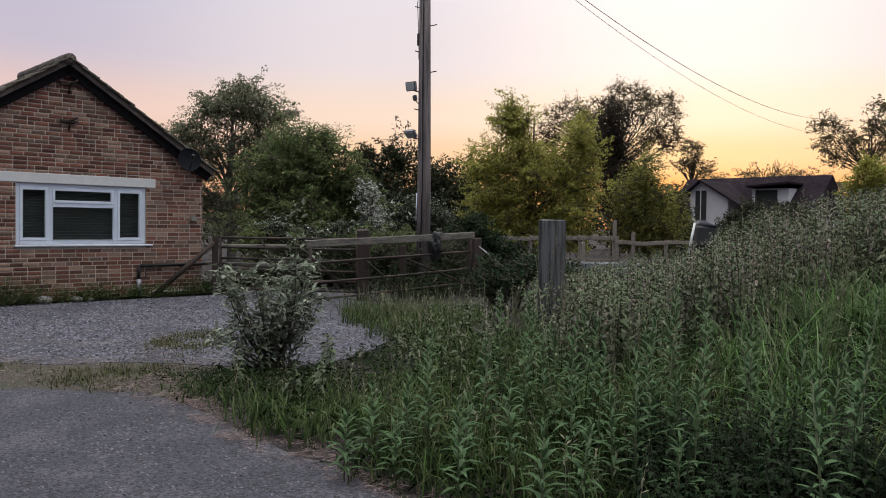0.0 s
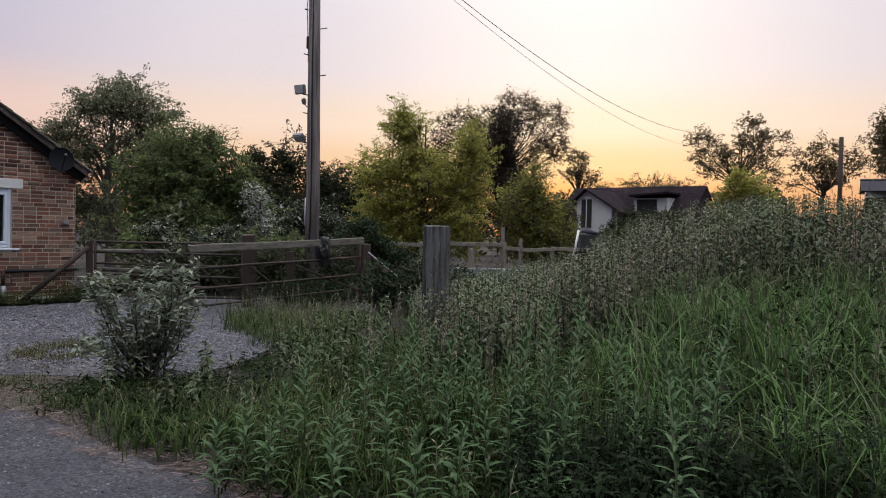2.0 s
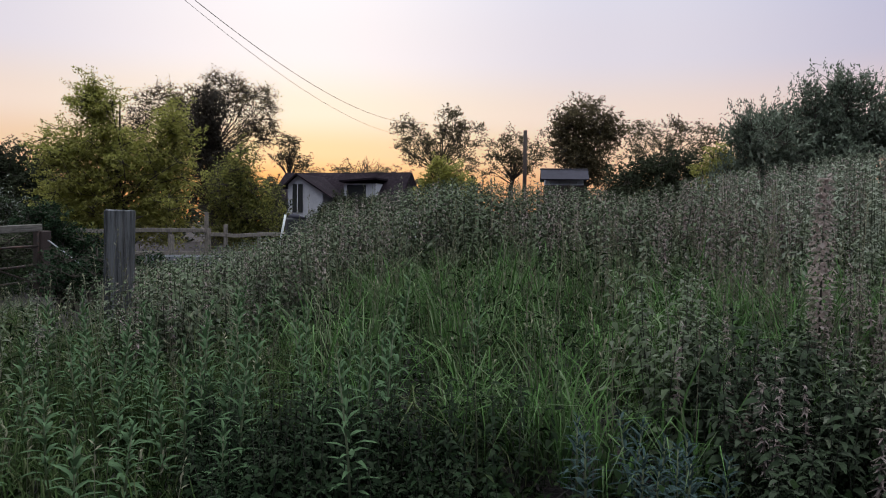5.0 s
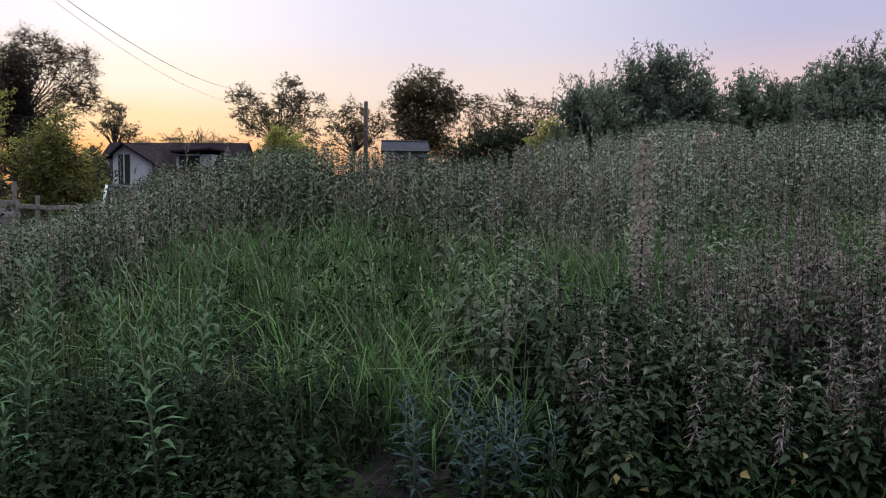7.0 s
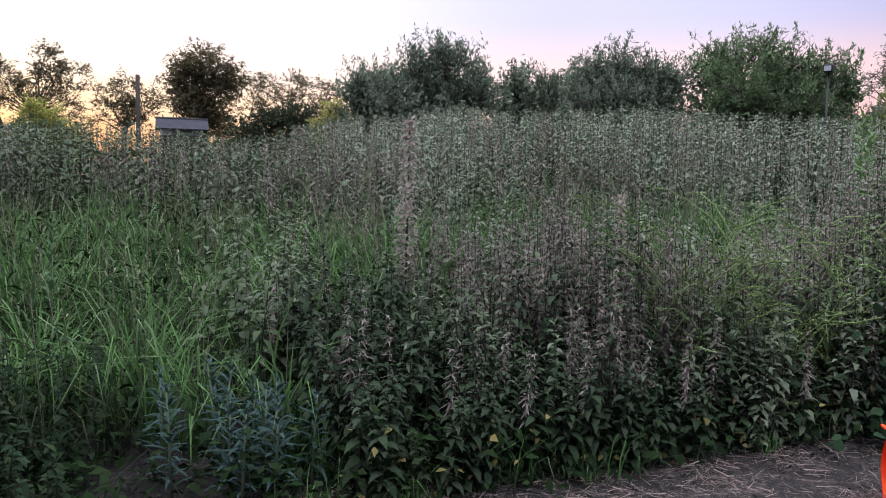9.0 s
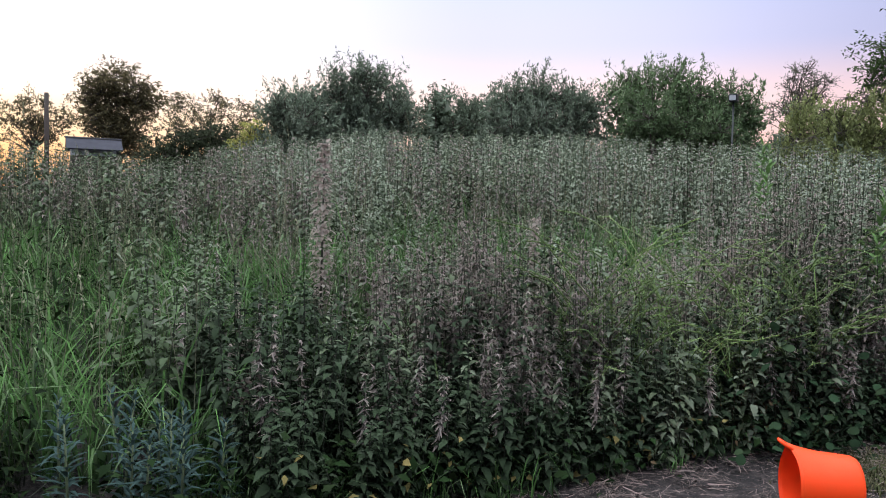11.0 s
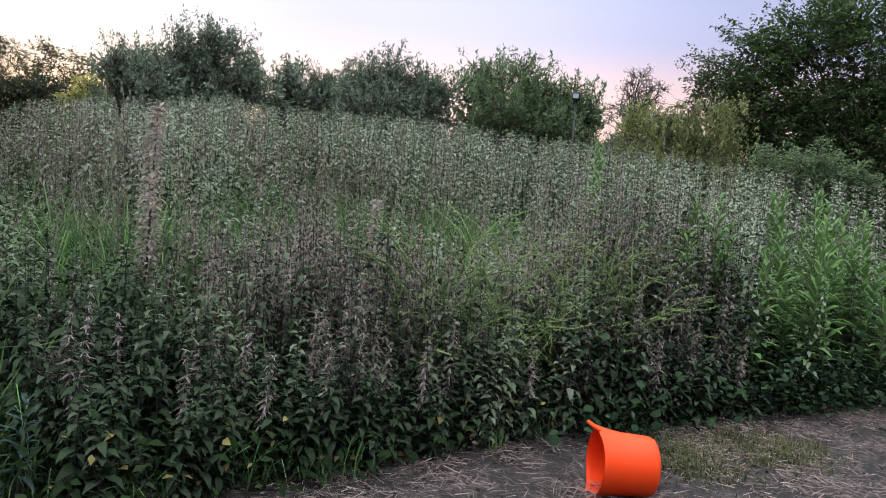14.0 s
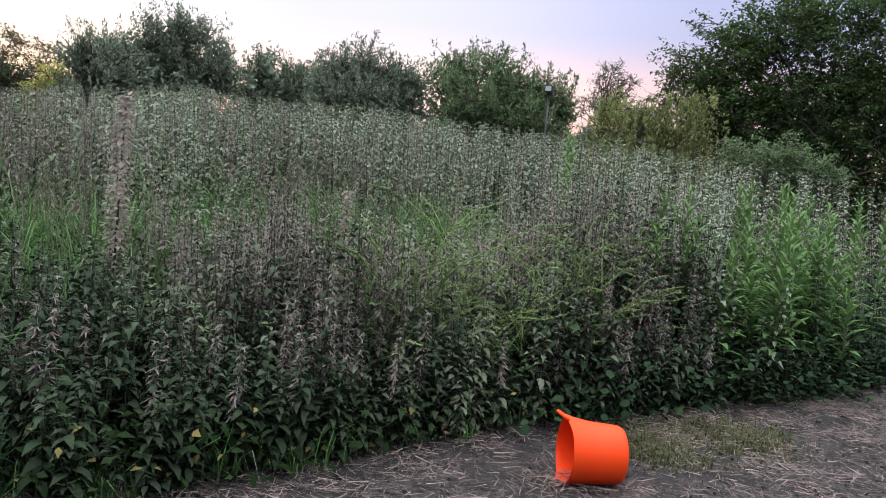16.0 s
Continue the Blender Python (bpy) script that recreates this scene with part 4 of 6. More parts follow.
M_WILLOW = leafy("sallow_leaf", (0.165, 0.195, 0.142), (0.22, 0.245, 0.192), 0.45, 0.25, scale=0.8, translucent=0.35)
M_WILLOW2 = leafy("pale_sallow_leaf", (0.12, 0.145, 0.10), (0.16, 0.178, 0.135), 0.45, 0.25, translucent=0.35)
M_WILLOW3 = leafy("fresh_sallow_leaf", (0.135, 0.190, 0.092), (0.185, 0.225, 0.135), 0.45, 0.25, scale=0.8, translucent=0.35)
M_WEEP = leafy("weeping_willow_leaf", (0.235, 0.255, 0.105), (0.275, 0.29, 0.135), 0.45, 0.25, translucent=0.4)
M_WISP = leafy("wispy_willow_leaf", (0.20, 0.19, 0.155), (0.23, 0.215, 0.18), 0.4, 0.2, translucent=0.5)
M_OAK = leafy("oak_leaf", (0.06, 0.098, 0.034), (0.09, 0.128, 0.05), 0.4, 0.25, scale=0.5, translucent=0.28)
QUAD = (np.array([(0, 0, 0), (0.45, 0.32, 0.05), (1, 0, -0.1), (0.45, -0.32, 0.05)], float), np.array([(0, 2, 1), (0, 3, 2)]))
SPRIG = (np.array([(0, 0, 0), (0.5, 0.13, 0.02), (1, 0, -0.05), (0.5, -0.13, 0.02)], float), np.array([(0, 2, 1), (0, 3, 2)]))


FLAKE = (np.array([(0, 0.30, 0), (0, -0.30, 0), (1, 0, -0.06)], float), np.array([(0, 1, 2)]))
# style: sprays per clump, spray length, spray width, upward turn, leaf coverage, leaf slope
SLIM = (FLAKE[0] * (1, 0.62, 1), FLAKE[1])
STYLES = {"broad": (6, 0.30, 0.38, 0.15, 2.3, -0.1), "shrub": (6, 0.28, 0.50, 0.15, 2.3, -0.1), "airy": (6, 0.30, 0.44, 0.12, 1.25, -0.15),
          "birch": (7, 0.36, 0.36, 0.05, 1.5, -0.4), "spiky": (12, 0.44, 0.17, 0.95, 2.2, 0.7), "weep": (8, 0.4, 0.3, -0.6, 2.0, -1.0), "fir": (8, 0.42, 0.36, -0.12, 2.2, -0.2)}


def tree(name, az, d, blobs, mat, clumps, cover, size, style, label):
    """A tree or bush: tapered trunk, limbs reaching to clumps, twigs into sprays, and small leaves along the sprays, over lobes given as
    (across, height, half width, half height)."""
    base = polar(az, d)
    g = np.random.default_rng(int(abs(az) * 100 + d))
    t = thing(name, base, label, "tree" if "tree" in name or "willow" in name else "shrub", "far trees" if d > 50 else "", rz=-az)
    B = np.array(blobs)
    per, long_, wide_, upturn, dense, slope = STYLES[style]
    if style in ("shrub", "spiky") or name == "weeping_willow":       # leafy down to the ground
        low = B[B[:, 1] - B[:, 3] > 0.3].copy()
        low[:, 3] = low[:, 1] * 0.5
        low[:, 1] = low[:, 1] * 0.5
        B = np.concatenate((B, low[:3]))
    w = B[:, 2] * B[:, 3] + 0.1
    pick = g.choice(len(B), clumps, p=w / w.sum())
    u = g.normal(size=(clumps, 3))
    u[:, 2] += 0.25
    u /= np.linalg.norm(u, axis=1, keepdims=True)
    rad = 0.92 * g.uniform(0.1, 1.0, clumps) ** 0.42
    deep = np.minimum(B[:, 2], 2.4)
    C = np.stack((B[pick, 0] + u[:, 0] * rad * B[pick, 2], u[:, 1] * rad * deep[pick], B[pick, 1] + u[:, 2] * rad * B[pick, 3]), 1)
    C[:, 2] = np.maximum(C[:, 2], 0.25)
    top = B[:, 1].max()
    mean = np.average(np.sqrt(B[:, 2] * B[:, 3]), weights=w)
    # sprays round every clump, turned outwards
    n = clumps * per
    ci = np.repeat(np.arange(clumps), per)
    v = g.normal(size=(n, 3)) * (1.0, 1.0, 0.75)
    S0 = C[ci] + v * mean * (0.20 if style != "airy" else 0.17)
    D = v / np.linalg.norm(v, axis=1, keepdims=True) * 0.6 + u[ci] * 0.7 + g.normal(0, 0.25, (n, 3))
    D[:, 2] += upturn * g.uniform(0.6, 1.4, n)
    D /= np.linalg.norm(D, axis=1, keepdims=True)
    L = mean ** 0.6 * long_ * g.uniform(0.6, 1.4, n)
    if style == "spiky":
        L *= np.where(g.random(n) < 0.15, 1.35, 0.85)
    leaf = max(size * 0.72, d * 0.0024)
    area = np.pi * np.sum(B[:, 2] * B[:, 3]) * 0.62
    m = int(np.clip(cover * dense * area / (0.15 * leaf * leaf), 900, 84000 if top > 9.5 else 62000) / n) + 1
    q = np.repeat(np.arange(n), m)
    f = g.uniform(-0.35, 1.0, n * m)
    off = np.clip(g.normal(size=(n * m, 3)), -1.8, 1.8) * (wide_ * (1.05 - 0.75 * np.clip(f, 0, 1)) * L[q])[:, None] * (1, 1, 0.55 if style != "spiky" else 1)
    P = S0[q] + D[q] * (f * L[q])[:, None] + off
    if style == "birch":
        P[:, 2] -= 0.22 * np.clip(f, 0, 1) ** 2 * L[q]
    if style == "weep":
        hang = g.uniform(0.3, 1.9, n)
        P = S0[q] + off * 0.5
        P[:, 2] -= hang[q] * (f + 0.35)
        P[:, :2] += D[q, :2] * 0.25 * np.sqrt(np.clip(f + 0.35, 0, 2))[:, None]
    P[:, 2] = np.maximum(P[:, 2], 0.1)
    crown = Pile()
    crown.add(*stamp(SLIM if style == "spiky" else FLAKE, P, g.uniform(0, 2 * np.pi, len(P)), g.normal(slope, 0.5, len(P)), leaf * (1.5 if style == "spiky" else 1.0) * g.uniform(0.65, 1.4, len(P)), g.normal(0, 0.6, len(P))))
    if style not in ("airy", "birch", "weep"):                        # leaves and twigs of the shaded inside
        k = min(int(1.6 * area / (0.15 * 0.03)), 56000)
        p2 = g.choice(len(B), k, p=w / w.sum())
        v2 = g.normal(size=(k, 3))
        v2 *= (g.uniform(0, 0.82, k) ** 0.7 / np.linalg.norm(v2, axis=1))[:, None]
        Q = np.stack((B[p2, 0] + v2[:, 0] * B[p2, 2], v2[:, 1] * deep[p2], np.maximum(B[p2, 1] + v2[:, 2] * B[p2, 3], 0.15)), 1)
        crown.add(*stamp(FLAKE, Q, g.uniform(0, 6.28, k), g.normal(0, 0.7, k), np.clip(mean * 0.2, 0.09, 0.2) * g.uniform(0.6, 1.2, k), g.normal(0, 0.8, k)))
    # twigs reaching into the sprays
    crown.add(*tubes(C[ci], S0 + D * (0.75 * L)[:, None], 0.010 + 0.00022 * d, 0.004, 3), 1)
    adopt(new("crown", crown.mesh("crown", [mat, M_BARK])), t)
    # trunk and limbs
    wood = Pile()
    lo = B[:, 1].min()
    r0 = 0.028 * top if style != "shrub" else 0.05
    mid = np.average(B[:, 0], weights=w)
    fork = max(0.6, lo * 0.75 if style not in ("shrub", "spiky") else 0.4)
    if style in ("shrub", "spiky"):
        for q in C[g.choice(clumps, min(clumps, 22), replace=False)]:
            s = np.array((q[0] * 0.55 + g.normal(0, 0.2), g.normal(0, 0.3), -0.05))
            m1 = s * 0.6 + q * 0.4 + np.array((0, 0, 0.2))
            wood.add(*chain([s, m1, q], [r0, r0 * 0.7, 0.012], 5, False))
    else:
        s = np.array((mid * 0.5, 0, -0.1))
        k1 = np.array((mid * 0.6 + g.normal(0, 0.05), 0, fork))
        k2 = np.array((mid, 0, top * 0.72))
        wood.add(*chain([s, s * 0.5 + k1 * 0.5, k1, (k1 + k2) / 2 + g.normal(0, 0.12, 3), k2, (mid, 0, top)], [r0 * 1.25, r0 * 1.02, r0 * 0.9, r0 * 0.6, r0 * 0.3, 0.02], 9, False))
        for q in C[g.choice(clumps, min(clumps, 60 if style == "airy" else 40), replace=False)]:
            f = np.clip((q[2] - fork) / (top - fork + 1e-6) * 0.6, 0.02, 0.85)
            a_ = k1 + (k2 - k1) * f
            m1 = a_ * 0.5 + q * 0.5 + np.array((0, 0, 0.05 * np.linalg.norm(q - a_))) + g.normal(0, 0.09, 3) * np.linalg.norm(q - a_)
            m0 = a_ * 0.72 + m1 * 0.28 + g.normal(0, 0.04, 3)
            rr = r0 * (0.42 - 0.3 * f) * (0.7 if style == "airy" else 1)
            wood.add(*chain([a_, m0, m1, q], [rr, rr * 0.8, rr * 0.5, 0.012], 5, False))
    adopt(new("trunk", wood.mesh("trunk", [M_BIRCHBARK if style == "birch" else M_BARK], True)), t)
    return t


M_IVY = leafy("ivy_leaf_dark", (0.060, 0.050, 0.040), (0.085, 0.068, 0.052), 0.4, 0.25, translucent=0.3)
tree("birch_tree", -16.2, 30, [(0.0, 5.12, 1.36, 1.52), (0.63, 5.87, 0.79, 0.94), (-0.84, 4.59, 1.2, 1.36), (1.36, 4.75, 0.84, 1.05), (-0.94, 3.16, 1.36, 1.57), (1.57, 3.16, 1.31, 1.57), (-1.9, 3.6, 0.9, 1.2), (-1.0, 1.6, 1.5, 1.2), (1.6, 5.0, 0.9, 1.0)], M_BIRCH, 220, 1.5, 0.13, "birch", "slender grey-green birch with small fluttering leaves")
tree("hawthorn_tree", -11.8, 23, [(0.0, 3.02, 1.29, 1.17), (-0.96, 2.37, 0.88, 1.04), (1.21, 2.54, 0.88, 0.96), (-0.08, 1.57, 1.85, 1.12), (1.69, 1.69, 0.68, 1.0), (0.56, 3.5, 0.72, 0.64)], M_HAW, 190, 1.0, 0.1, "broad", "dense dark green hawthorn behind the gates")
tree("blossom_shrub", -6.6, 22, [(-0.12, 2.02, 0.35, 0.61), (0.08, 1.48, 0.27, 0.58)], M_BLOSSOM, 46, 1.0, 0.07, "shrub", "hawthorn branch hung with white blossom")
tree("blossom_shrub", -3.6, 26, [(-0.09, 1.74, 0.91, 0.64), (0.77, 1.6, 0.73, 0.64)], M_BLOSSOM2, 70, 1.0, 0.09, "shrub", "dark shrub flecked with pale blossom")
tree("dark_tree", -4.6, 42, [(0.15, 4.71, 1.39, 1.47), (-1.61, 4.12, 1.32, 1.32), (1.91, 3.83, 1.39, 1.25), (3.67, 3.68, 1.25, 1.17), (0.44, 2.5, 3.53, 1.61), (3.75, 2.36, 1.83, 1.47), (-1.6, 2.6, 3.2, 1.8), (2.4, 2.6, 2.6, 1.6), (-4.2, 2.4, 2.2, 1.8)], M_DARK, 210, 1.0, 0.22, "broad", "dark dense trees behind the pole")
tree("bramble_shrub", 0.6, 19, [(0.2, 1.26, 0.53, 0.4), (-0.33, 1.23, 0.4, 0.3), (0.86, 0.93, 0.53, 0.4)], M_BRAMBLE, 80, 1.0, 0.09, "shrub", "bramble bush crowding round the pole's foot")
tree("hedge_shrub", -12.5, 18.5, [(-0.65, 1.01, 0.58, 0.45), (0.32, 0.94, 0.65, 0.39), (1.46, 0.91, 0.65, 0.36), (2.44, 0.94, 0.52, 0.36)], M_HAW, 120, 1.0, 0.09, "shrub", "straggling green hedge behind the gates")
tree("hedge_shrub", -5.5, 20.5, [(-2.3, 0.62, 0.8, 0.6), (-1.0, 0.66, 0.8, 0.6), (0.3, 0.6, 0.8, 0.55), (1.5, 0.6, 0.7, 0.55)], M_DARK, 110, 1.0, 0.09, "shrub", "low dark hedge beyond the gates")
tree("hedge_shrub", -8.0, 17.2, [(-1.3, 0.5, 0.7, 0.5), (-0.2, 0.55, 0.7, 0.5), (0.9, 0.5, 0.7, 0.5), (2.0, 0.6, 0.7, 0.55)], M_DARK, 100, 1.0, 0.09, "shrub", "low dark bushes growing behind the open gate")
tree("blossom_shrub", -11.6, 17.6, [(-0.5, 1.35, 0.35, 0.2), (0.35, 1.2, 0.35, 0.2), (0.9, 1.3, 0.25, 0.16)], M_BLOSSOM2, 34, 1.0, 0.07, "shrub", "elder bush with flat creamy flower heads")
tree("bramble_shrub", 3.6, 13.2, [(-0.35, 0.5, 0.5, 0.42), (0.35, 0.55, 0.5, 0.42), (0.95, 0.45, 0.4, 0.35)], M_BRAMBLE, 70, 1.0, 0.085, "shrub", "bramble bush beside the open gate")
tree("maple_tree", 5.2, 32, [(-0.67, 5.26, 0.84, 1.34), (-0.84, 5.94, 0.5, 0.73), (-1.68, 3.9, 1.12, 1.01), (0.17, 3.68, 1.79, 1.45), (1.9, 4.81, 0.89, 1.34), (1.57, 3.01, 1.45, 1.45), (-1.34, 2.22, 1.57, 1.45), (1.12, 1.55, 1.79, 1.34), (-0.89, 1.11, 1.68, 1.01)], M_MAPLE, 230, 1.0, 0.125, "broad", "broad yellow-green field maple")
tree("yew_tree", 11.4, 41, [(-0.4, 6.6, 0.8, 1.6), (-0.4, 5.2, 1.0, 1.6), (0.1, 3.4, 1.3, 2.0)], M_IVY, 120, 1.2, 0.14, "fir", "tall dark ivy-clad tree among the ash")
tree("ash_tree", 12.4, 47, [(-1.97, 8.19, 1.31, 1.23), (-0.16, 8.77, 1.48, 1.23), (1.48, 8.1, 1.39, 1.39), (2.13, 6.6, 0.98, 1.23), (1.15, 5.94, 1.31, 1.23), (-2.87, 7.27, 0.98, 1.07), (-3.5, 8.2, 1.1, 1.0), (-4.5, 7.4, 1.1, 1.1), (-5.0, 6.3, 0.8, 1.0)], M_ASH, 460, 0.7, 0.12, "airy", "tall airy ash, branches showing against the sky")
tree("cypress_tree", 13.4, 33, [(-0.23, 3.41, 0.75, 1.09), (-0.46, 2.37, 1.09, 1.15), (0.46, 2.02, 1.04, 1.15), (-0.12, 1.1, 1.5, 0.92)], M_OCHRE, 110, 1.0, 0.12, "fir", "ochre-green conifer with drooping sprays")
tree("dark_shrub", 15.6, 40, [(-0.1, 2.4, 0.75, 1.1), (0.1, 1.5, 1.0, 1.0)], M_DARK, 50, 1.0, 0.15, "shrub", "dark shrub beside the boarded house")
tree("small_tree", 16.6, 75, [(-0.13, 8.29, 1.18, 1.31), (-0.92, 7.1, 1.05, 1.18), (0.92, 6.97, 1.05, 1.05)], M_SILH, 60, 1.0, 0.22, "airy", "small far tree dark against the glow")
tree("oak_tree", 26.8, 66, [(-2.19, 8.97, 1.27, 1.38), (-1.38, 7.57, 1.73, 1.38), (1.38, 9.78, 1.38, 1.38), (3.11, 8.85, 1.5, 1.5), (0.92, 8.03, 1.61, 1.5), (2.07, 6.64, 2.54, 1.61)], M_SILH, 130, 1.0, 0.24, "airy", "broad oak dark against the sunset")
tree("field_bush", 27.9, 44, [(-0.08, 4.33, 0.92, 0.84), (0.69, 3.64, 1.23, 1.0), (-0.84, 3.56, 0.77, 0.77)], M_MAPLE, 60, 1.0, 0.15, "shrub", "yellow-green bush catching the light")
tree("lacy_tree", 32.2, 70, [(-1.1, 7.95, 1.1, 1.34), (0.49, 8.44, 1.1, 1.59), (1.96, 7.7, 1.22, 1.59), (0.24, 6.47, 2.93, 1.22), (2.93, 8.44, 0.86, 1.47)], M_SILH, 80, 1.0, 0.22, "airy", "lacy far trees, sky showing through")
tree("oak_tree", 37.8, 56, [(-0.2, 8.8, 1.47, 1.47), (-1.47, 8.01, 1.17, 1.37), (1.56, 8.11, 1.27, 1.37), (0.0, 6.62, 2.64, 1.56), (0.2, 5.25, 2.15, 1.17)], M_SILH, 140, 1.0, 0.22, "broad", "full round oak standing far off")
tree("lacy_tree", 43.6, 60, [(-1.89, 8.06, 1.26, 1.26), (0.63, 8.17, 1.36, 1.15), (2.72, 7.85, 1.15, 1.15), (-0.1, 6.58, 3.35, 1.26)], M_SILH, 100, 1.0, 0.22, "airy", "lacy far trees, sky showing through")
tree("dark_hedge", 42.2, 38, [(-0.8, 3.59, 1.26, 1.0), (0.66, 4.05, 1.19, 1.0), (1.99, 3.85, 0.93, 1.0), (0.2, 2.66, 2.66, 1.06)], M_DARK, 130, 1.0, 0.18, "shrub", "dark rounded thicket of thorn")
tree("pale_shrub", 47.2, 30, [(0.05, 3.9, 0.47, 0.84), (-0.31, 3.32, 0.52, 0.68)], M_MAPLE, 40, 1.0, 0.11, "shrub", "pale green shrub among dark ones")
tree("sallow_bush", 53.3, 28, [(0.34, 5.07, 1.17, 1.08), (-1.12, 4.77, 1.08, 0.88), (-2.15, 4.37, 0.88, 0.68), (1.71, 4.47, 0.98, 0.88), (-0.15, 3.88, 2.55, 1.08)], M_WILLOW, 170, 1.0, 0.11, "spiky", "large grey-green sallow bush with upright shoots")
tree("sallow_bush", 60.6, 30, [(-0.1, 4.7, 0.84, 0.79), (0.94, 4.59, 0.73, 0.73), (0.1, 3.95, 1.47, 0.73)], M_WILLOW2, 80, 1.0, 0.11, "spiky", "pale grey-green sallow bush")
tree("sallow_bush", 67.5, 28, [(-0.29, 5.07, 0.93, 0.83), (-1.61, 4.57, 0.88, 0.73), (1.12, 4.87, 0.93, 0.73), (-0.05, 3.88, 2.15, 0.88)], M_WILLOW, 140, 1.0, 0.11, "spiky", "grey-green sallow bush with upright shoots")
tree("sallow_bush", 76.4, 28, [(0.1, 5.17, 1.27, 0.88), (-1.37, 5.07, 1.08, 0.78), (1.57, 4.67, 0.98, 0.88), (2.45, 4.27, 0.59, 0.83), (0.1, 3.98, 2.45, 0.88)], M_WILLOW3, 170, 1.0, 0.12, "spiky", "large fresh green sallow bush")
tree("sallow_bush", 83.6, 31, [(0.0, 3.3, 0.9, 0.6), (-0.9, 3.2, 0.8, 0.6), (0.9, 3.2, 0.8, 0.6)], M_WILLOW2, 70, 1.0, 0.11, "spiky", "low pale sallow bush")
tree("weeping_willow", 87.2, 30, [(-0.84, 5.01, 0.94, 0.73), (0.52, 4.8, 1.15, 0.84), (1.68, 5.01, 0.63, 0.63), (0.1, 3.64, 2.1, 0.94)], M_WEEP, 190, 2.6, 0.15, "weep", "yellow-green weeping willow with trailing sprays")
tree("wispy_tree", 84.6, 33, [(-0.12, 6.32, 0.75, 0.86), (-0.69, 5.38, 0.75, 0.86), (0.58, 6.2, 0.52, 0.58)], M_WISP, 60, 0.45, 0.09, "airy", "thin wispy willow top")
tree("oak_tree", 97.0, 34, [(-2.38, 8.06, 1.78, 1.66), (0.24, 8.93, 2.14, 1.9), (3.27, 8.93, 2.14, 2.02), (-3.93, 6.59, 1.54, 1.54), (-1.48, 5.87, 2.5, 2.02), (1.78, 6.11, 2.62, 2.14), (4.78, 6.41, 2.02, 2.14), (-3.21, 4.66, 1.54, 1.43), (0.3, 3.71, 2.97, 1.43), (4.17, 4.01, 2.38, 1.54), (0.6, 1.9, 3.4, 1.9), (4.5, 1.9, 3.2, 1.9), (-3.6, 1.7, 1.8, 1.7)], M_OAK, 430, 1.5, 0.19, "broad", "huge dark green oak with a heavy crown")
tree("clipped_hedge", 95.8, 17, [(-0.65, 2.34, 0.5, 0.36), (0.06, 2.43, 0.56, 0.36), (0.77, 2.31, 0.47, 0.33)], M_WILLOW3, 80, 1.0, 0.07, "shrub", "low rounded green hedge")


def dead_tree(az, d, h, seed):
    """A bare branching tree."""
    g = np.random.default_rng(seed)
    t = thing("bare_tree", polar(az, d), "leafless dead tree dark against the glow", "tree", "far trees")
    wood = Pile()

    def grow(p, v, r, depth):
        q = p + v
        m = (p + q) / 2 + g.normal(0, 0.08, 3) * np.linalg.norm(v)
        wood.add(*chain([p, m, q], [r, r * 0.85, r * 0.65], 5, False))
        if depth:
            for _ in range(3 if depth > 2 else 2):
                k = v / np.linalg.norm(v) + g.normal(0, 0.5, 3)
                k[2] = abs(k[2]) * 0.8 + 0.15
                grow(q, k / np.linalg.norm(k) * np.linalg.norm(v) * g.uniform(0.55, 0.85), r * 0.62, depth - 1)
    grow(np.array((0.0, 0, 0)), np.array((0.1, 0, h * 0.36)), 0.16, 4)
    adopt(new("trunk", wood.mesh("trunk", [M_BARK])), t)


tree("elder_shrub", 21.4, 44, [(-0.5, 2.1, 0.9, 0.8), (0.7, 2.3, 0.8, 0.7), (-1.6, 1.6, 1.0, 0.8), (1.7, 1.8, 0.9, 0.9)], M_DARK, 90, 1.0, 0.12, "shrub", "dark elder bush in front of the house")
tree("far_scrub", 20.6, 82, [(-3.4, 6.0, 1.8, 1.3), (0.2, 6.1, 2.2, 1.3), (3.6, 6.2, 1.8, 1.4), (0, 4.2, 5.2, 2.0)], M_SILH, 90, 1.0, 0.22, "airy", "thin scrub on the skyline behind the house")
dead_tree(22.3, 78, 8.2, 3)
dead_tree(20.9, 80, 7.0, 11)
# low woods far off all round, uncountable
far_wood = Pile()
g = np.random.default_rng(5)
k = 9000
az_ = g.uniform(-60, 140, k)
dd = g.uniform(95, 120, k)
hh = (4.6 + 1.8 * np.sin(az_ * 0.55) + 1.4 * np.sin(az_ * 1.7 + 1)) * g.uniform(0.1, 1, k) ** 0.6
P = np.stack((HUB[0] + dd * np.sin(np.radians(az_)), HUB[1] + dd * np.cos(np.radians(az_)), hh), 1)
far_wood.add(*stamp(FLAKE, P, g.uniform(0, 6.28, k), g.normal(0, 0.6, k), g.uniform(0.7, 1.5, k), g.normal(0, 0.8, k)))
k = 26000
az_ = g.uniform(-32, 118, k)
az_ = az_[(az_ < 13.6) | (az_ > 25.9)]
k = len(az_)
dd = 50 + 4 * np.sin(az_ * 0.21) + g.normal(0, 1.2, k)
hh = (3.1 + 0.8 * np.sin(az_ * 0.9) + 0.5 * np.sin(az_ * 2.3 + 2)) * g.uniform(0.0, 1, k) ** 0.7
P = np.stack((HUB[0] + dd * np.sin(np.radians(az_)), HUB[1] + dd * np.cos(np.radians(az_)), hh), 1)
belt = Pile()
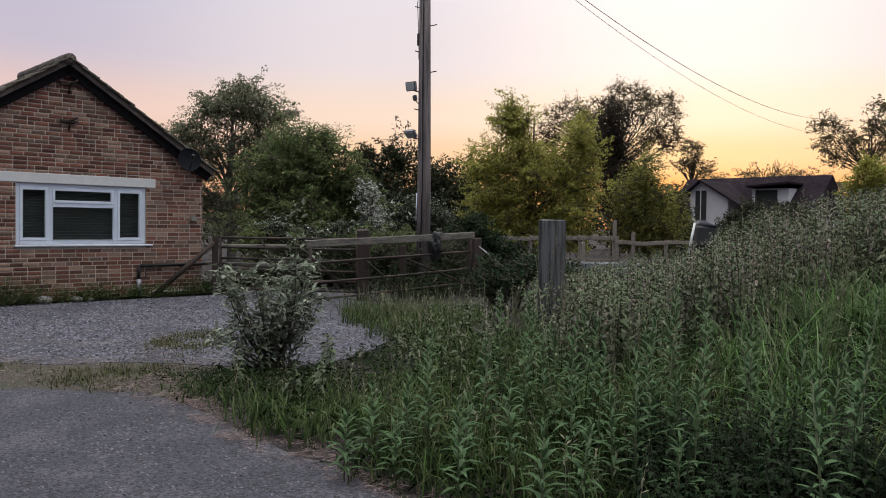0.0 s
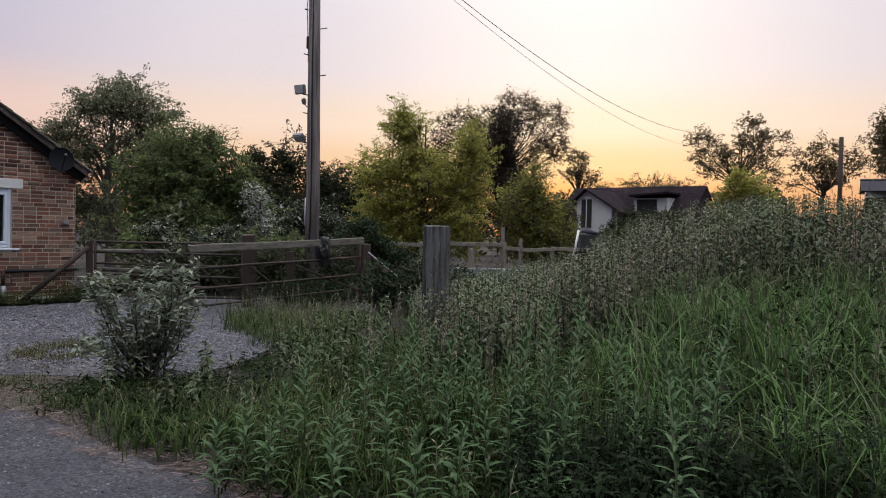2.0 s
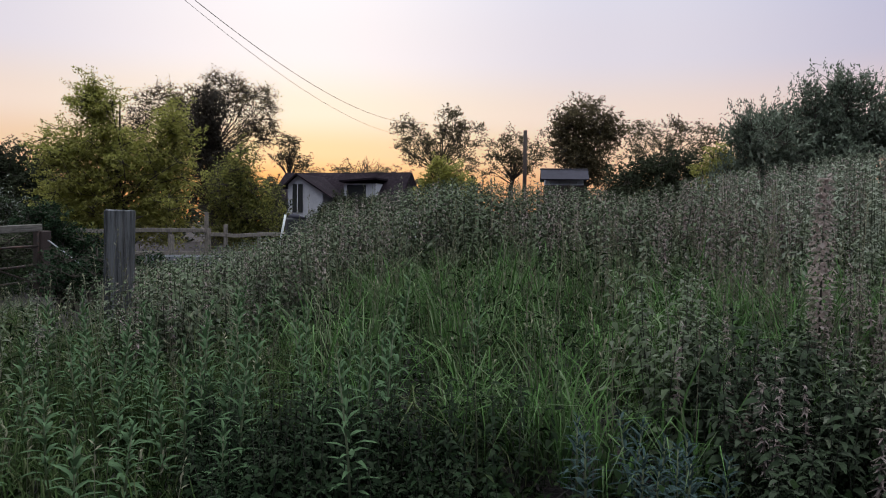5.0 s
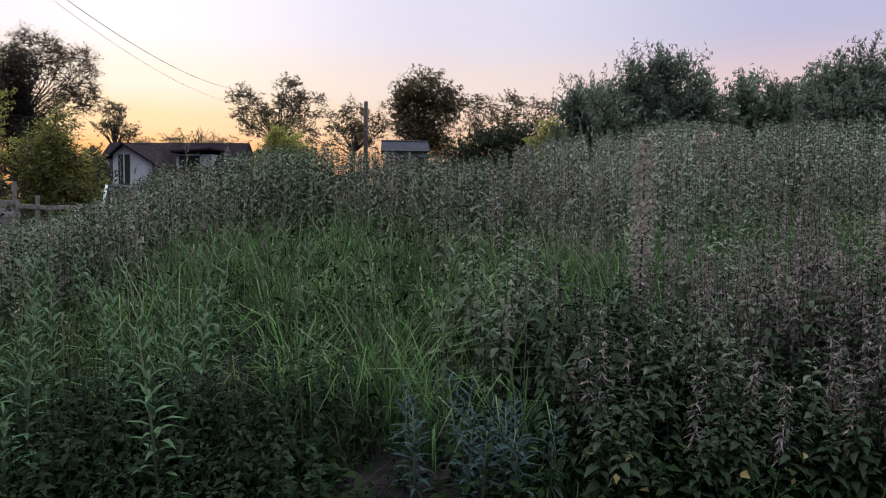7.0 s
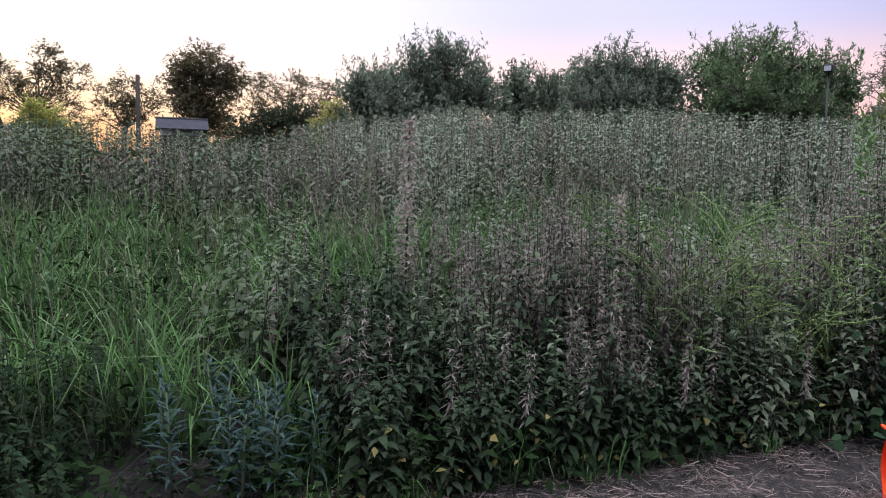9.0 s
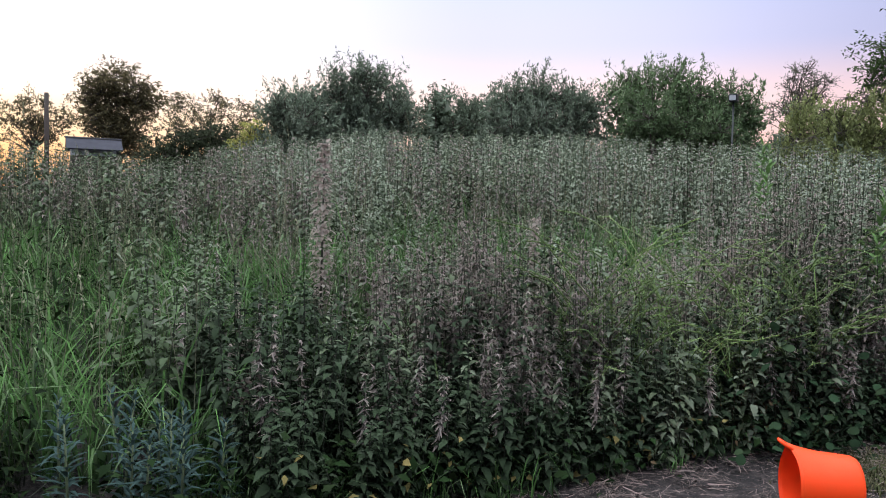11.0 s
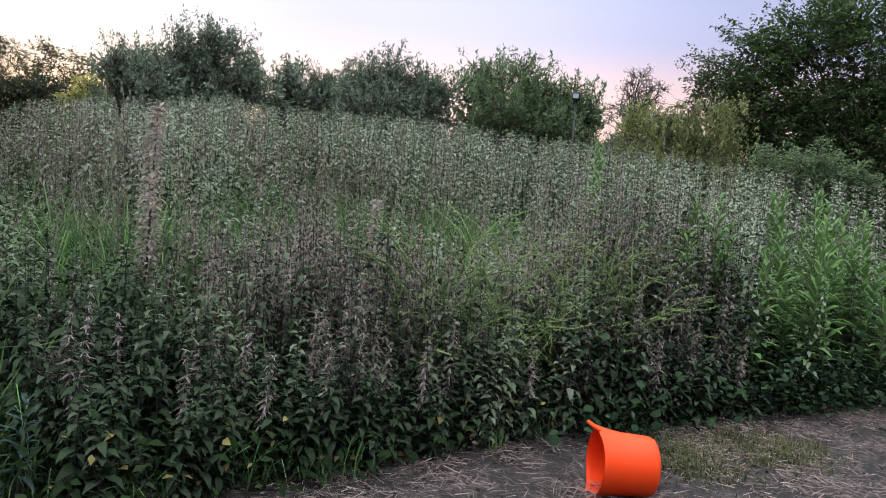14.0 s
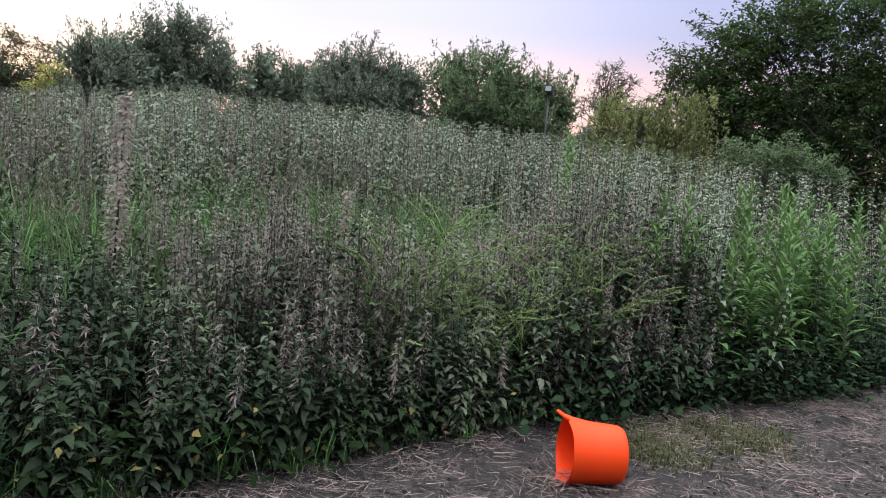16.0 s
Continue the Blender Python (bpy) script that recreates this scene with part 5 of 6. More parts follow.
belt.add(*stamp(FLAKE, P, g.uniform(0, 6.28, k), g.normal(0, 0.6, k), g.uniform(0.25, 0.55, k), g.normal(0, 0.8, k)))
tagged(new("field_hedge", belt.mesh("field_hedge", [M_DARK])), "dark overgrown hedge closing the fields", "hedge", kind="stuff")
row = Pile()
k = 18000
az_ = np.concatenate((g.uniform(46, 83.5, 10000), g.uniform(83.5, 112, 8000)))
dd = 30 + np.interp(az_, [89, 94], [0, 8]) + 1.0 * np.sin(az_ * 0.4) + g.normal(0, 0.7, k)
# beyond 93 degrees, tall filler leaves are added to block sky behind the oak
hh = np.interp(az_, [46, 50, 58, 61, 70, 80, 83, 90, 93, 97, 112], [2.9, 5.0, 5.2, 5.1, 5.2, 4.9, 3.8, 3.2, 4.2, 7.5, 9.0]) * (1 + 0.12 * np.sin(az_ * 1.9)) * g.uniform(0.0, 1, k) ** 0.75
P = np.stack((HUB[0] + dd * np.sin(np.radians(az_)), HUB[1] + dd * np.cos(np.radians(az_)), hh), 1)
row.add(*stamp(FLAKE, P, g.uniform(0, 6.28, k), g.normal(0.2, 0.6, k), g.uniform(0.16, 0.36, k) * np.interp(az_, [90, 96], [1, 1.9]), g.normal(0, 0.8, k)))
tagged(new("sallow_thicket", row.mesh("sallow_thicket", [M_WILLOW])), "dark tangled thicket under the sallow bushes, and filler leaves added behind the oak", "thicket", kind="stuff")
tagged(new("far_woods", far_wood.mesh("far_woods", [M_SILH])), "dark line of low far woods", "woods", kind="stuff")

# ---- weeds ----
LEAF_L = leaf_shape(0.22, 0.22, 0.05, 0.45)
LEAF_H = leaf_shape(0.6, 0.2, 0.05)
ROUND = (np.array([(0, 0, 0), (0.14, 0.27, 0.02), (0.42, 0.40, 0.05), (0.74, 0.27, 0.0), (1.0, 0, -0.08), (0.74, -0.27, 0.0), (0.42, -0.40, 0.05), (0.14, -0.27, 0.02), (0.45, 0, -0.01)], float),
         np.array([(8, i, (i + 1) % 8) for i in range(8)]))


def scatter(n, poly, keep):
    """n random points of a polygon, kept by a chance that depends on the place."""
    q = np.asarray(poly)
    lo, hi = q.min(0), q.max(0)
    out, count = [], 0
    while count < n:
        P = rng.uniform(lo, hi, (n * 3, 2))
        P = P[inside(P, poly)]
        P = P[rng.random(len(P)) < keep(P)]
        out.append(P)
        count += len(P)
    P = np.concatenate(out)[:n]
    return np.column_stack((P, land(P)))


ARCH_N = (np.array([(0, 0, 0), (0.28, 0.21, 0.11), (0.28, -0.21, 0.11), (0.64, 0.17, 0.05), (0.64, -0.17, 0.05), (0.98, 0, -0.26)], float),
          np.array([(0, 2, 1), (1, 2, 4), (1, 4, 3), (3, 4, 5)]))
TUFT = (np.array([(0, 0.15, 0), (0, -0.15, 0), (1, 0, -0.12)], float), np.array([(0, 1, 2)]))
ARCH_FAR = (np.array([(0, 0, 0), (0.5, 0.20, 0.13), (0.5, -0.20, 0.13), (1.0, 0, -0.2)], float), np.array([(0, 2, 1), (1, 2, 3)]))


def nettles(name, P, H, mats, label, nodes=17, purple=0.5, leaf=0.072, shape=ARCH_N, strands=11, spike=0.052, bare=0.12):
    """Nettle spires: tiers of opposite arching leaves, closer and shorter to the top, and hanging flower strands round the upper stem of some."""
    n = len(P)
    pile = Pile()
    lean = rng.normal(0, 0.055, (n, 2)) * H[:, None]
    top = P + np.column_stack((lean, H))
    midp = P * 0.5 + top * 0.5 + np.column_stack((rng.normal(0, 0.02, (n, 2)), np.zeros(n)))
    pile.add(*tubes(P, midp, 0.0042, 0.0034, 3), 2)
    pile.add(*tubes(midp, top, 0.0034, 0.0016, 3), 2)
    has = (rng.random(n) < purple) & (H > 0.55)
    f = (bare + (0.99 - bare) * (1 - (1 - np.linspace(0, 1, nodes)) ** 1.3))[None] + rng.normal(0, 0.008, (n, nodes))
    tw = rng.uniform(0, np.pi, n)[:, None] + (np.arange(nodes) % 2)[None] * np.pi / 2 + rng.normal(0, 0.2, (n, nodes))
    pos = np.where(f[..., None] < 0.5, P[:, None] + (midp - P)[:, None] * (2 * f[..., None]), midp[:, None] + (top - midp)[:, None] * (2 * f[..., None] - 1))
    vigour = rng.uniform(0.75, 1.3, n)[:, None]
    taper = np.where(has[:, None], np.interp(f, [0.1, 0.4, 0.65, 0.85, 1.0], [1.0, 1.1, 0.72, 0.5, 0.28]), np.interp(f, [0.1, 0.4, 0.75, 0.92, 1.0], [1.0, 1.2, 1.0, 0.78, 0.45]))
    size = leaf * vigour * taper * rng.uniform(0.8, 1.2, (n, nodes))
    for s in (0, np.pi):
        A = (tw + s).ravel()
        E = np.interp(f.ravel(), [0, 0.5, 0.9, 0.96, 1.0], [-0.25, -0.12, 0.0, 0.25, 0.8]) + rng.normal(0, 0.22, n * nodes)
        pile.add(*stamp(shape, pos.reshape(-1, 3), A + rng.normal(0, 0.3, n * nodes), E, size.ravel(), rng.normal(0, 0.26, n * nodes)), 0)
    m = has.sum()
    if m and strands:
        k = 13
        tf = np.linspace(0.45, 0.98, k)[None] + rng.normal(0, 0.008, (m, k))
        tp = P[has][:, None] + (top - P)[has][:, None] * tf[..., None]
        tp = np.repeat(tp.reshape(-1, 3), strands, 0)
        sz = np.repeat(np.tile(np.interp(np.arange(k), [0, 3, k - 1], [0.9, 1.1, 0.55]), m), strands)
        pile.add(*stamp(TUFT, tp, rng.uniform(0, 6.28, len(tp)), rng.normal(-0.3, 0.4, len(tp)), spike * sz * rng.uniform(0.6, 1.3, len(tp))), 1)
    return tagged(new(name, pile.mesh(name, mats)), label, "nettles", kind="stuff")


def glade(P):
    """Leaves room for the clump of silvery weeds at the corner of the bed."""
    return (np.hypot(P[:, 0] - 2.68, P[:, 1] - 2.42) > 0.52) * 1.0


def hollow(P):
    """1 in the grassy dip behind the front rank of nettles, 0 elsewhere."""
    a, s = azimuth(P), edge_distance(P, FRONT)
    w = 0.9 * lumps(P, 0.9, 55)
    return np.exp(-(((s + w - 2.6) / 0.85) ** 2)) * np.interp(a, [40, 46, 74, 84], [0, 1, 1, 0])


def nettle_chance(P):
    a, d = azimuth(P), reach(P)
    k = np.clip(7.0 / np.maximum(d, 3.5) ** 1.1, 0.05, 1)
    wave = 9.0 * lumps(P, 0.8, 41)
    clear = np.interp(a + wave, [42, 50], [1, 0]) * np.clip((np.interp(a, [4, 10, 16, 24, 40], [6.8, 6.6, 7.2, 8.0, 8.5]) + 0.16 * wave - d) / 0.5, 0, 1)
    k = k * (1 - clear) * (1 - 0.85 * hollow(P)) * np.clip(0.75 + 1.1 * lumps(P, 0.55, 61), 0.12, 1)
    k = k * np.interp(a, [3, 9], [0.06, 1]) * np.where(d < 9.5, np.interp(a, [89, 94], [1, 0.12]), 1)
    return k * glade(P) * (d < 12.6) * np.where(a > 108, 0, 1)


def top_height(P):
    """Heights of the tall weeds by place."""
    a, s = azimuth(P), edge_distance(P, FRONT)
    h = np.interp(a, [-12, 0, 8, 14, 18, 24, 33, 41, 50, 70, 84, 95, 110], [0.45, 0.68, 0.88, 1.0, 1.12, 1.25, 1.3, 1.15, 1.12, 1.15, 1.25, 1.4, 1.4])
    low = np.where((a > 42) & (a < 83), np.interp(s, [0, 0.3, 0.8, 1.6, 2.6, 4.5], [0.42, 0.66, 0.80, 0.80, 0.88, 1.05]), np.interp(s, [0, 0.35, 1.0, 2.5], [0.5, 0.8, 0.95, 1.05]))
    h = h * np.where(a > 83, np.maximum(low, np.interp(s, [0, 0.2, 0.6], [0.5, 0.82, 1.0])), low)
    return h * (1 - 0.25 * hollow(P)) * (1 + 0.30 * lumps(P, 1.1, 5) + 0.26 * lumps(P, 0.4, 9))


N1 = np.concatenate((scatter(180, WEEDS, lambda P: (azimuth(P) > 83) * (azimuth(P) < 94) * (edge_distance(P, FRONT) < 0.8) * (reach(P) < 8)), scatter(1150, WEEDS, lambda P: nettle_chance(P) * (reach(P) < 6.2)), scatter(3650, WEEDS, lambda P: nettle_chance(P) * (reach(P) >= 6.2))))
a1, d1 = azimuth(N1), reach(N1)
H1 = top_height(N1) * rng.uniform(np.interp(d1, [4, 7], [0.6, 0.8]), 1.12)
H1 = np.minimum(H1, np.maximum(0.3, crest(N1) - N1[:, 2] + rng.normal(0, 0.035, len(N1))))
ridge = (d1 > 9.2) & (d1 < 11.5) & (rng.random(len(N1)) < 0.75)
H1 = np.where(ridge, np.clip(crest(N1) - N1[:, 2] - np.abs(rng.normal(0, 0.06, len(N1))), 0.4, 1.7), H1)
tone = lumps(N1, 1.6, 2)
s1 = edge_distance(N1, FRONT)
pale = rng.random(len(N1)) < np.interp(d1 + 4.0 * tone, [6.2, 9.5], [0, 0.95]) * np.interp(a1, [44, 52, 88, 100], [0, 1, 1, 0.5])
close = d1 < 6.2
# front and lower ranks take darker leaf copies, which paint the bank's shade
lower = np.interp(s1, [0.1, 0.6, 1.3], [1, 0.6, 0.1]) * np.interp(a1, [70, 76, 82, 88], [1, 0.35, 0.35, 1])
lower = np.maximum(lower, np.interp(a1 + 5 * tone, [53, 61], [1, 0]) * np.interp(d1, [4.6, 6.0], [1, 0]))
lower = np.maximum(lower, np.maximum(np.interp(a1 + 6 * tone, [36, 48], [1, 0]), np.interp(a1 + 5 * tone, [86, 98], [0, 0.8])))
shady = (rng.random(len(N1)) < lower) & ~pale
mauve = 1.5 * lumps(N1, 1.1, 30) + rng.normal(0, 0.15, len(N1)) > np.where(d1 < 6.5, -0.3, -0.18) + np.interp(a1, [52, 60], [0.45, 0]) * np.interp(d1, [5, 6.5], [1, 0])
for kind_, k in (("", ~mauve), ("flowering_", mauve)):
    q = 0.95 if kind_ else 0.2
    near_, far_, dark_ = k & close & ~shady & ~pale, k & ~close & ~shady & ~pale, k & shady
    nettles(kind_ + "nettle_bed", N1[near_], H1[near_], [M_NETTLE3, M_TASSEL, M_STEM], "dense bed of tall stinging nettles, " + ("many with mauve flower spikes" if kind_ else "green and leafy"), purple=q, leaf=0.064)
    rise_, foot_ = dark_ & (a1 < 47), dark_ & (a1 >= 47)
    nettles(kind_ + "dark_nettle_bed", N1[rise_], H1[rise_], [M_NETTLE, M_TASSEL2, M_STEM], "nettles on the low rise, leaves coloured dark as if shaded, " + ("mauve with flower" if kind_ else "leafy to the foot"), 20, q * 0.5, 0.080, ARCH_FAR, 6, 0.056, 0.1)
    nettles(kind_ + "front_nettle_bed", N1[foot_], H1[foot_], [M_NETTLE4, M_TASSEL, M_STEM], "nettles of the lower bank, leaves coloured dark as if shaded, " + ("mauve with flower" if kind_ else "leafy to the foot"), 16, q * 0.7, 0.066, ARCH_N, 10)
    nettles(kind_ + "far_nettle_bed", N1[far_], H1[far_], [M_NETTLE3, M_TASSEL2, M_NETTLE4], "tall nettles further up the bank, " + ("mauve with flower" if kind_ else "green and leafy"), 20, q, 0.080, ARCH_FAR, 9, 0.058, 0.28)
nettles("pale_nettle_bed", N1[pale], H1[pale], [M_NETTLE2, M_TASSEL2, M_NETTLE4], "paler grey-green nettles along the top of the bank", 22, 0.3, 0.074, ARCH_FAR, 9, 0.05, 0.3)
# leafy skirt along the front of the bed
N2 = scatter(560, WEEDS, lambda P: glade(P) * (edge_distance(P, FRONT) < 0.55) * (azimuth(P) > 47) * (reach(P) < 12) * 1.0)
H2 = rng.uniform(0.22, 0.62, len(N2)) * np.interp(edge_distance(N2, FRONT), [0, 0.5], [0.6, 1.1])
nettles("nettle_skirt", N2, H2, [M_NETTLE4, M_TASSEL, M_STEM], "low broad-leaved nettles hanging over the bare edge", 9, 0.03, 0.066, ARCH_N)


def grass(name, P, lo, hi, mats, label, blades=26, spread=0.10, heads=0.06, width=0.014, seg=4, under=True):
    """Tufts of long curving blades, some with seed heads."""
    n = len(P) * blades
    pile = Pile()
    g = np.repeat(P, blades, 0) + np.column_stack((rng.normal(0, spread, (n, 2)), np.zeros(n)))
    room = np.clip((crest(P) - P[:, 2]) / hi, 0.12, 1) if under else np.ones(len(P))
    tall = np.repeat(rng.uniform(0.55, 1.15, len(P)) * room, blades)
    L = rng.uniform(lo, hi, n) * tall
    for c in (1.6, 2.6, 3.4):
        k = rng.random(n) < 0.4
        m = k.sum()
        pile.add(*stamp(blade_shape(1.0, c, seg), g[k], rng.uniform(0, 6.28, m), np.pi / 2 - np.abs(rng.normal(0.15, 0.22, m)), L[k], rng.normal(0, 0.4, m),
                        np.full(m, width) / L[k] * rng.uniform(0.6, 1.3, m)), 0)
    k = rng.random(n) < heads
    m = k.sum()
    if m:
        a, h = rng.uniform(0, 6.28, m), L[k] * rng.uniform(1.05, 1.3, m)
        tip = g[k] + np.column_stack((np.cos(a) * 0.16 * h, np.sin(a) * 0.16 * h, h))
        pile.add(*tubes(g[k], tip, 0.0022, 0.0015, 3), 1)
        q = np.repeat(tip, 7, 0) - np.repeat(np.column_stack((np.cos(a) * 0.02, np.sin(a) * 0.02, np.full(m, 0.1))), 7, 0) * np.tile(np.linspace(-0.2, 1.1, 7), m)[:, None]
        pile.add(*stamp(SPRIG, q, np.repeat(a, 7) + rng.normal(0, 0.8, len(q)), rng.normal(0.7, 0.4, len(q)), 0.038 * rng.uniform(0.7, 1.3, len(q))), 1)
    return tagged(new(name, pile.mesh(name, mats)), label, "grass", kind="stuff")


def grassland(P):
    a, d = azimuth(P), reach(P)
    return np.interp(a, [8, 18, 26, 42, 52], [0.05, 0.5, 1, 1, 0]) * np.interp(d, [3.6, 4.2, 5.0, 7.4, 8.4], [0.05, 0.55, 1, 0.9, 0.1])


G1 = scatter(260, WEEDS, lambda P: grassland(P) * np.interp(azimuth(P), [16, 25, 38, 46], [0.12, 1, 1, 0.25]) * np.clip(0.05 + 3.2 * lumps(P, 0.45, 12), 0.0, 1))
grass("long_grass", G1, 0.5, 1.1, [M_LONG, M_SEED], "bright green long grass, arching, with pale seed heads", 26, 0.06, 0.08, 0.0120, 4)
G5 = scatter(120, WEEDS, lambda P: grassland(P) * np.clip(0.6 - 1.0 * lumps(P, 0.7, 12), 0.1, 1))
grass("dull_grass", G5, 0.35, 0.95, [M_GRASS, M_SEED], "duller green grass and dead stalks among the bright tufts", 24, 0.12, 0.05, 0.011, 3)
G12 = scatter(75, WEEDS, lambda P: np.interp(azimuth(P), [14, 20, 42, 50], [0, 1, 1, 0]) * np.interp(reach(P), [5.8, 6.4, 8.0, 8.6], [0, 1, 1, 0]) * np.clip(0.5 + 1.5 * lumps(P, 0.7, 37), 0.05, 1))
grass("tall_bank_grass", G12, 0.55, 0.95, [M_LONG, M_SEED], "tall pale grass with drooping seed heads on the bank", 16, 0.08, 0.22, 0.010, 4)
G6 = scatter(250, WEEDS, lambda P: hollow(P) * np.clip(0.5 + 1.4 * lumps(P, 0.6, 17), 0.05, 1))
grass("bright_grass", G6, 0.7, 1.25, [M_LONG, M_SEED], "bright grass filling the dip between the nettles", 20, 0.10, 0.05, 0.0105, 4)
G7 = scatter(70, WEEDS, lambda P: (edge_distance(P, FRONT) > 1.0) * (azimuth(P) > 72) * (azimuth(P) < 84) * (reach(P) > 4.6) * (reach(P) < 8.0) * np.clip(0.3 + 1.4 * lumps(P, 0.8, 19), 0.02, 1))
grass("bright_grass", G7, 0.55, 1.15, [M_LONG, M_SEED], "bright grass showing between the nettle stems", 18, 0.18, 0.04, 0.012, 3)
G10 = scatter(46, WEEDS, lambda P: (edge_distance(P, FRONT) < 0.7) * (azimuth(P) > 44) * (azimuth(P) < 80))
grass("front_grass", G10, 0.15, 0.42, [M_LONG, M_SEED], "tufts of bright grass at the foot of the nettles", 22, 0.06, 0.0, 0.006, 3)
G9 = scatter(200, WEEDS, lambda P: (azimuth(P) < 11) * (reach(P) < 9.5) * np.clip(0.5 + 1.3 * lumps(P, 0.6, 27), 0.03, 1))
grass("green_grass", G9, 0.18, 0.5, [M_GRASS, M_SEED], "fresh green grass at the edge of the drive", 24, 0.13, 0.03, 0.008, 3)
G2 = scatter(190, WEEDS, lambda P: (azimuth(P) < 14) * (reach(P) < 12) * np.clip(1.25 - 0.3 * edge_distance(P, FRONT), 0.15, 1))
grass("rough_grass", G2, 0.14, 0.42, [M_GRASS, M_SEED], "rough green grass between the weeds", 34, 0.16, 0.03, 0.010, 3)
G8 = scatter(150, WEEDS, lambda P: (azimuth(P) > 2) * (azimuth(P) < 17) * (reach(P) > 4.6) * (reach(P) < 8.5))
grass("seeding_grass", G8, 0.5, 0.92, [M_GRASS, M_SEED], "tall seeding grass round the sleeper post", 20, 0.14, 0.08, 0.010)
G3 = scatter(260, WEEDS, lambda P: (edge_distance(P, FRONT) > 0.7) * (azimuth(P) > 44) * (reach(P) < 11) * 0.5)
grass("bank_grass", G3, 0.5, 1.1, [M_GRASS, M_SEED], "thin pale grass growing up through the nettles", 9, 0.2, 0.03)
G4 = scatter(130, [(-0.75, 9.7), (-0.35, 9.1), (0.3, 9.4), (0.7, 12), (0.2, 12.8), (-1.4, 12.4), (-1.25, 11.0)], lambda P: np.ones(len(P)))
grass("tall_grass", G4, 0.16, 0.5, [M_GRASS, M_SEED], "tall seeding grass in front of the open gate", 20, 0.12, 0.10, 0.009, 3, False)
SPUR = [(-2.55, 7.9), (-2.25, 8.5), (-2.75, 9.9), (-3.3, 9.9), (-3.0, 8.4)]
grass("gravel_grass", scatter(90, SPUR, lambda P: np.clip(0.4 + 1.5 * lumps(P, 0.5, 44), 0.02, 1)), 0.03, 0.11, [M_TURF, M_SEED], "short grass growing between the wheel tracks", 26, 0.12, 0.0, 0.007, 2, False)


def herbs(name, P, H, mats, label, per=26, size=0.06, shape=LEAF_H, spread=0.12, category="weeds", under=True):
    """Low leafy growth without countable stems."""
    n = len(P) * per
    q = np.repeat(P, per, 0)
    h = np.repeat(np.minimum(H, np.maximum(crest(P) - P[:, 2], 0.06)) if under else H, per)
    z = h * rng.uniform(0.05, 1, n)
    q = q + np.column_stack((rng.normal(0, spread, (n, 2)), z))
    pile = Pile()
    pile.add(*stamp(shape, q, rng.uniform(0, 6.28, n), rng.normal(0.15, 0.45, n), size * rng.uniform(0.6, 1.5, n), rng.normal(0, 0.4, n)), 0)
    k = np.repeat(np.arange(len(P)) * per, 3) + rng.integers(0, per, len(P) * 3)
    pile.add(*tubes(np.repeat(P, 3, 0), q[k], 0.003, 0.0015, 3), 1)
    return tagged(new(name, pile.mesh(name, mats)), label, category, kind="stuff")


B1 = scatter(650, WEEDS, lambda P: (azimuth(P) < 34) * (reach(P) < 9.5) * np.clip(1.2 - 0.25 * edge_distance(P, FRONT), 0.2, 1))
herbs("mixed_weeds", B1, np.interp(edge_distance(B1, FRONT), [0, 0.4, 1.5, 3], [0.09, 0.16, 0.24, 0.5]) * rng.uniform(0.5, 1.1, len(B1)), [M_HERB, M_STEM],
      "mixed low green weeds coloured dark like the shade between plants", 19, 0.082, LEAF_L, 0.12)
# low front weeds whose dark colour paints the shade at the bank's foot
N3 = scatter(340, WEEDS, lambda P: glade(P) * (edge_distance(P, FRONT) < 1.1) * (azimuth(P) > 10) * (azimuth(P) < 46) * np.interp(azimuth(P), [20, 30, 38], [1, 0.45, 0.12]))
nettles("low_weed_front", N3, rng.uniform(0.2, 0.5, len(N3)) * np.interp(edge_distance(N3, FRONT), [0, 0.6], [0.6, 1.2]), [M_LOWWEED, M_TASSEL, M_STEM], "low leafy weeds coloured dark as if shaded along the front of the bank", 12, 0.0, 0.052, ARCH_N)
# undergrowth coloured near-black to paint the shaded gaps between grass tufts
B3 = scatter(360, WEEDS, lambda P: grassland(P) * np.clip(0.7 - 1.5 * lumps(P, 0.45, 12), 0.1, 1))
herbs("undergrowth", B3, rng.uniform(0.25, 0.8, len(B3)), [M_HERB, M_STEM], "leafy undergrowth coloured dark like the shade between grass tufts", 26, 0.085, LEAF_L, 0.16)
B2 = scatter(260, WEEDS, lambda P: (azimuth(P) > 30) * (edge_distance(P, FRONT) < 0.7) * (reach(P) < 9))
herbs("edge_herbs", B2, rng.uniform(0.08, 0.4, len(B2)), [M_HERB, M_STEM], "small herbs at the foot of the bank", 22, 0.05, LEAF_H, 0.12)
# weeds along the brick wall
t_ = rng.uniform(-5.0, 0.4, 240)
ca, sa = math.cos(radians(45.5)), math.sin(radians(45.5))
off = rng.uniform(0.05, 0.5, 240)
WB = np.column_stack((-4.736 + t_ * ca + off * sa, 15.354 + t_ * sa - off * ca, np.zeros(240)))
herbs("wall_weeds", WB, rng.uniform(0.12, 0.42, 240) * (1 + 0.8 * lumps(WB, 0.6, 1)), [M_GRASS, M_STEM], "low weeds along the foot of the brick wall", 26, 0.07, LEAF_L, 0.1, under=False)
t_ = rng.uniform(0.25, 1.15, 150)
GW = np.column_stack((-2.17 + 2.79 * t_ + rng.normal(0.25, 0.3, 150), 12.95 + 2.6 * t_ + rng.normal(0.7, 0.5, 150), np.zeros(150)))
herbs("gate_weeds", GW, rng.uniform(0.2, 0.75, 150), [M_HERB, M_STEM], "dark weeds growing up behind the open gate", 26, 0.085, LEAF_L, 0.16, under=False)
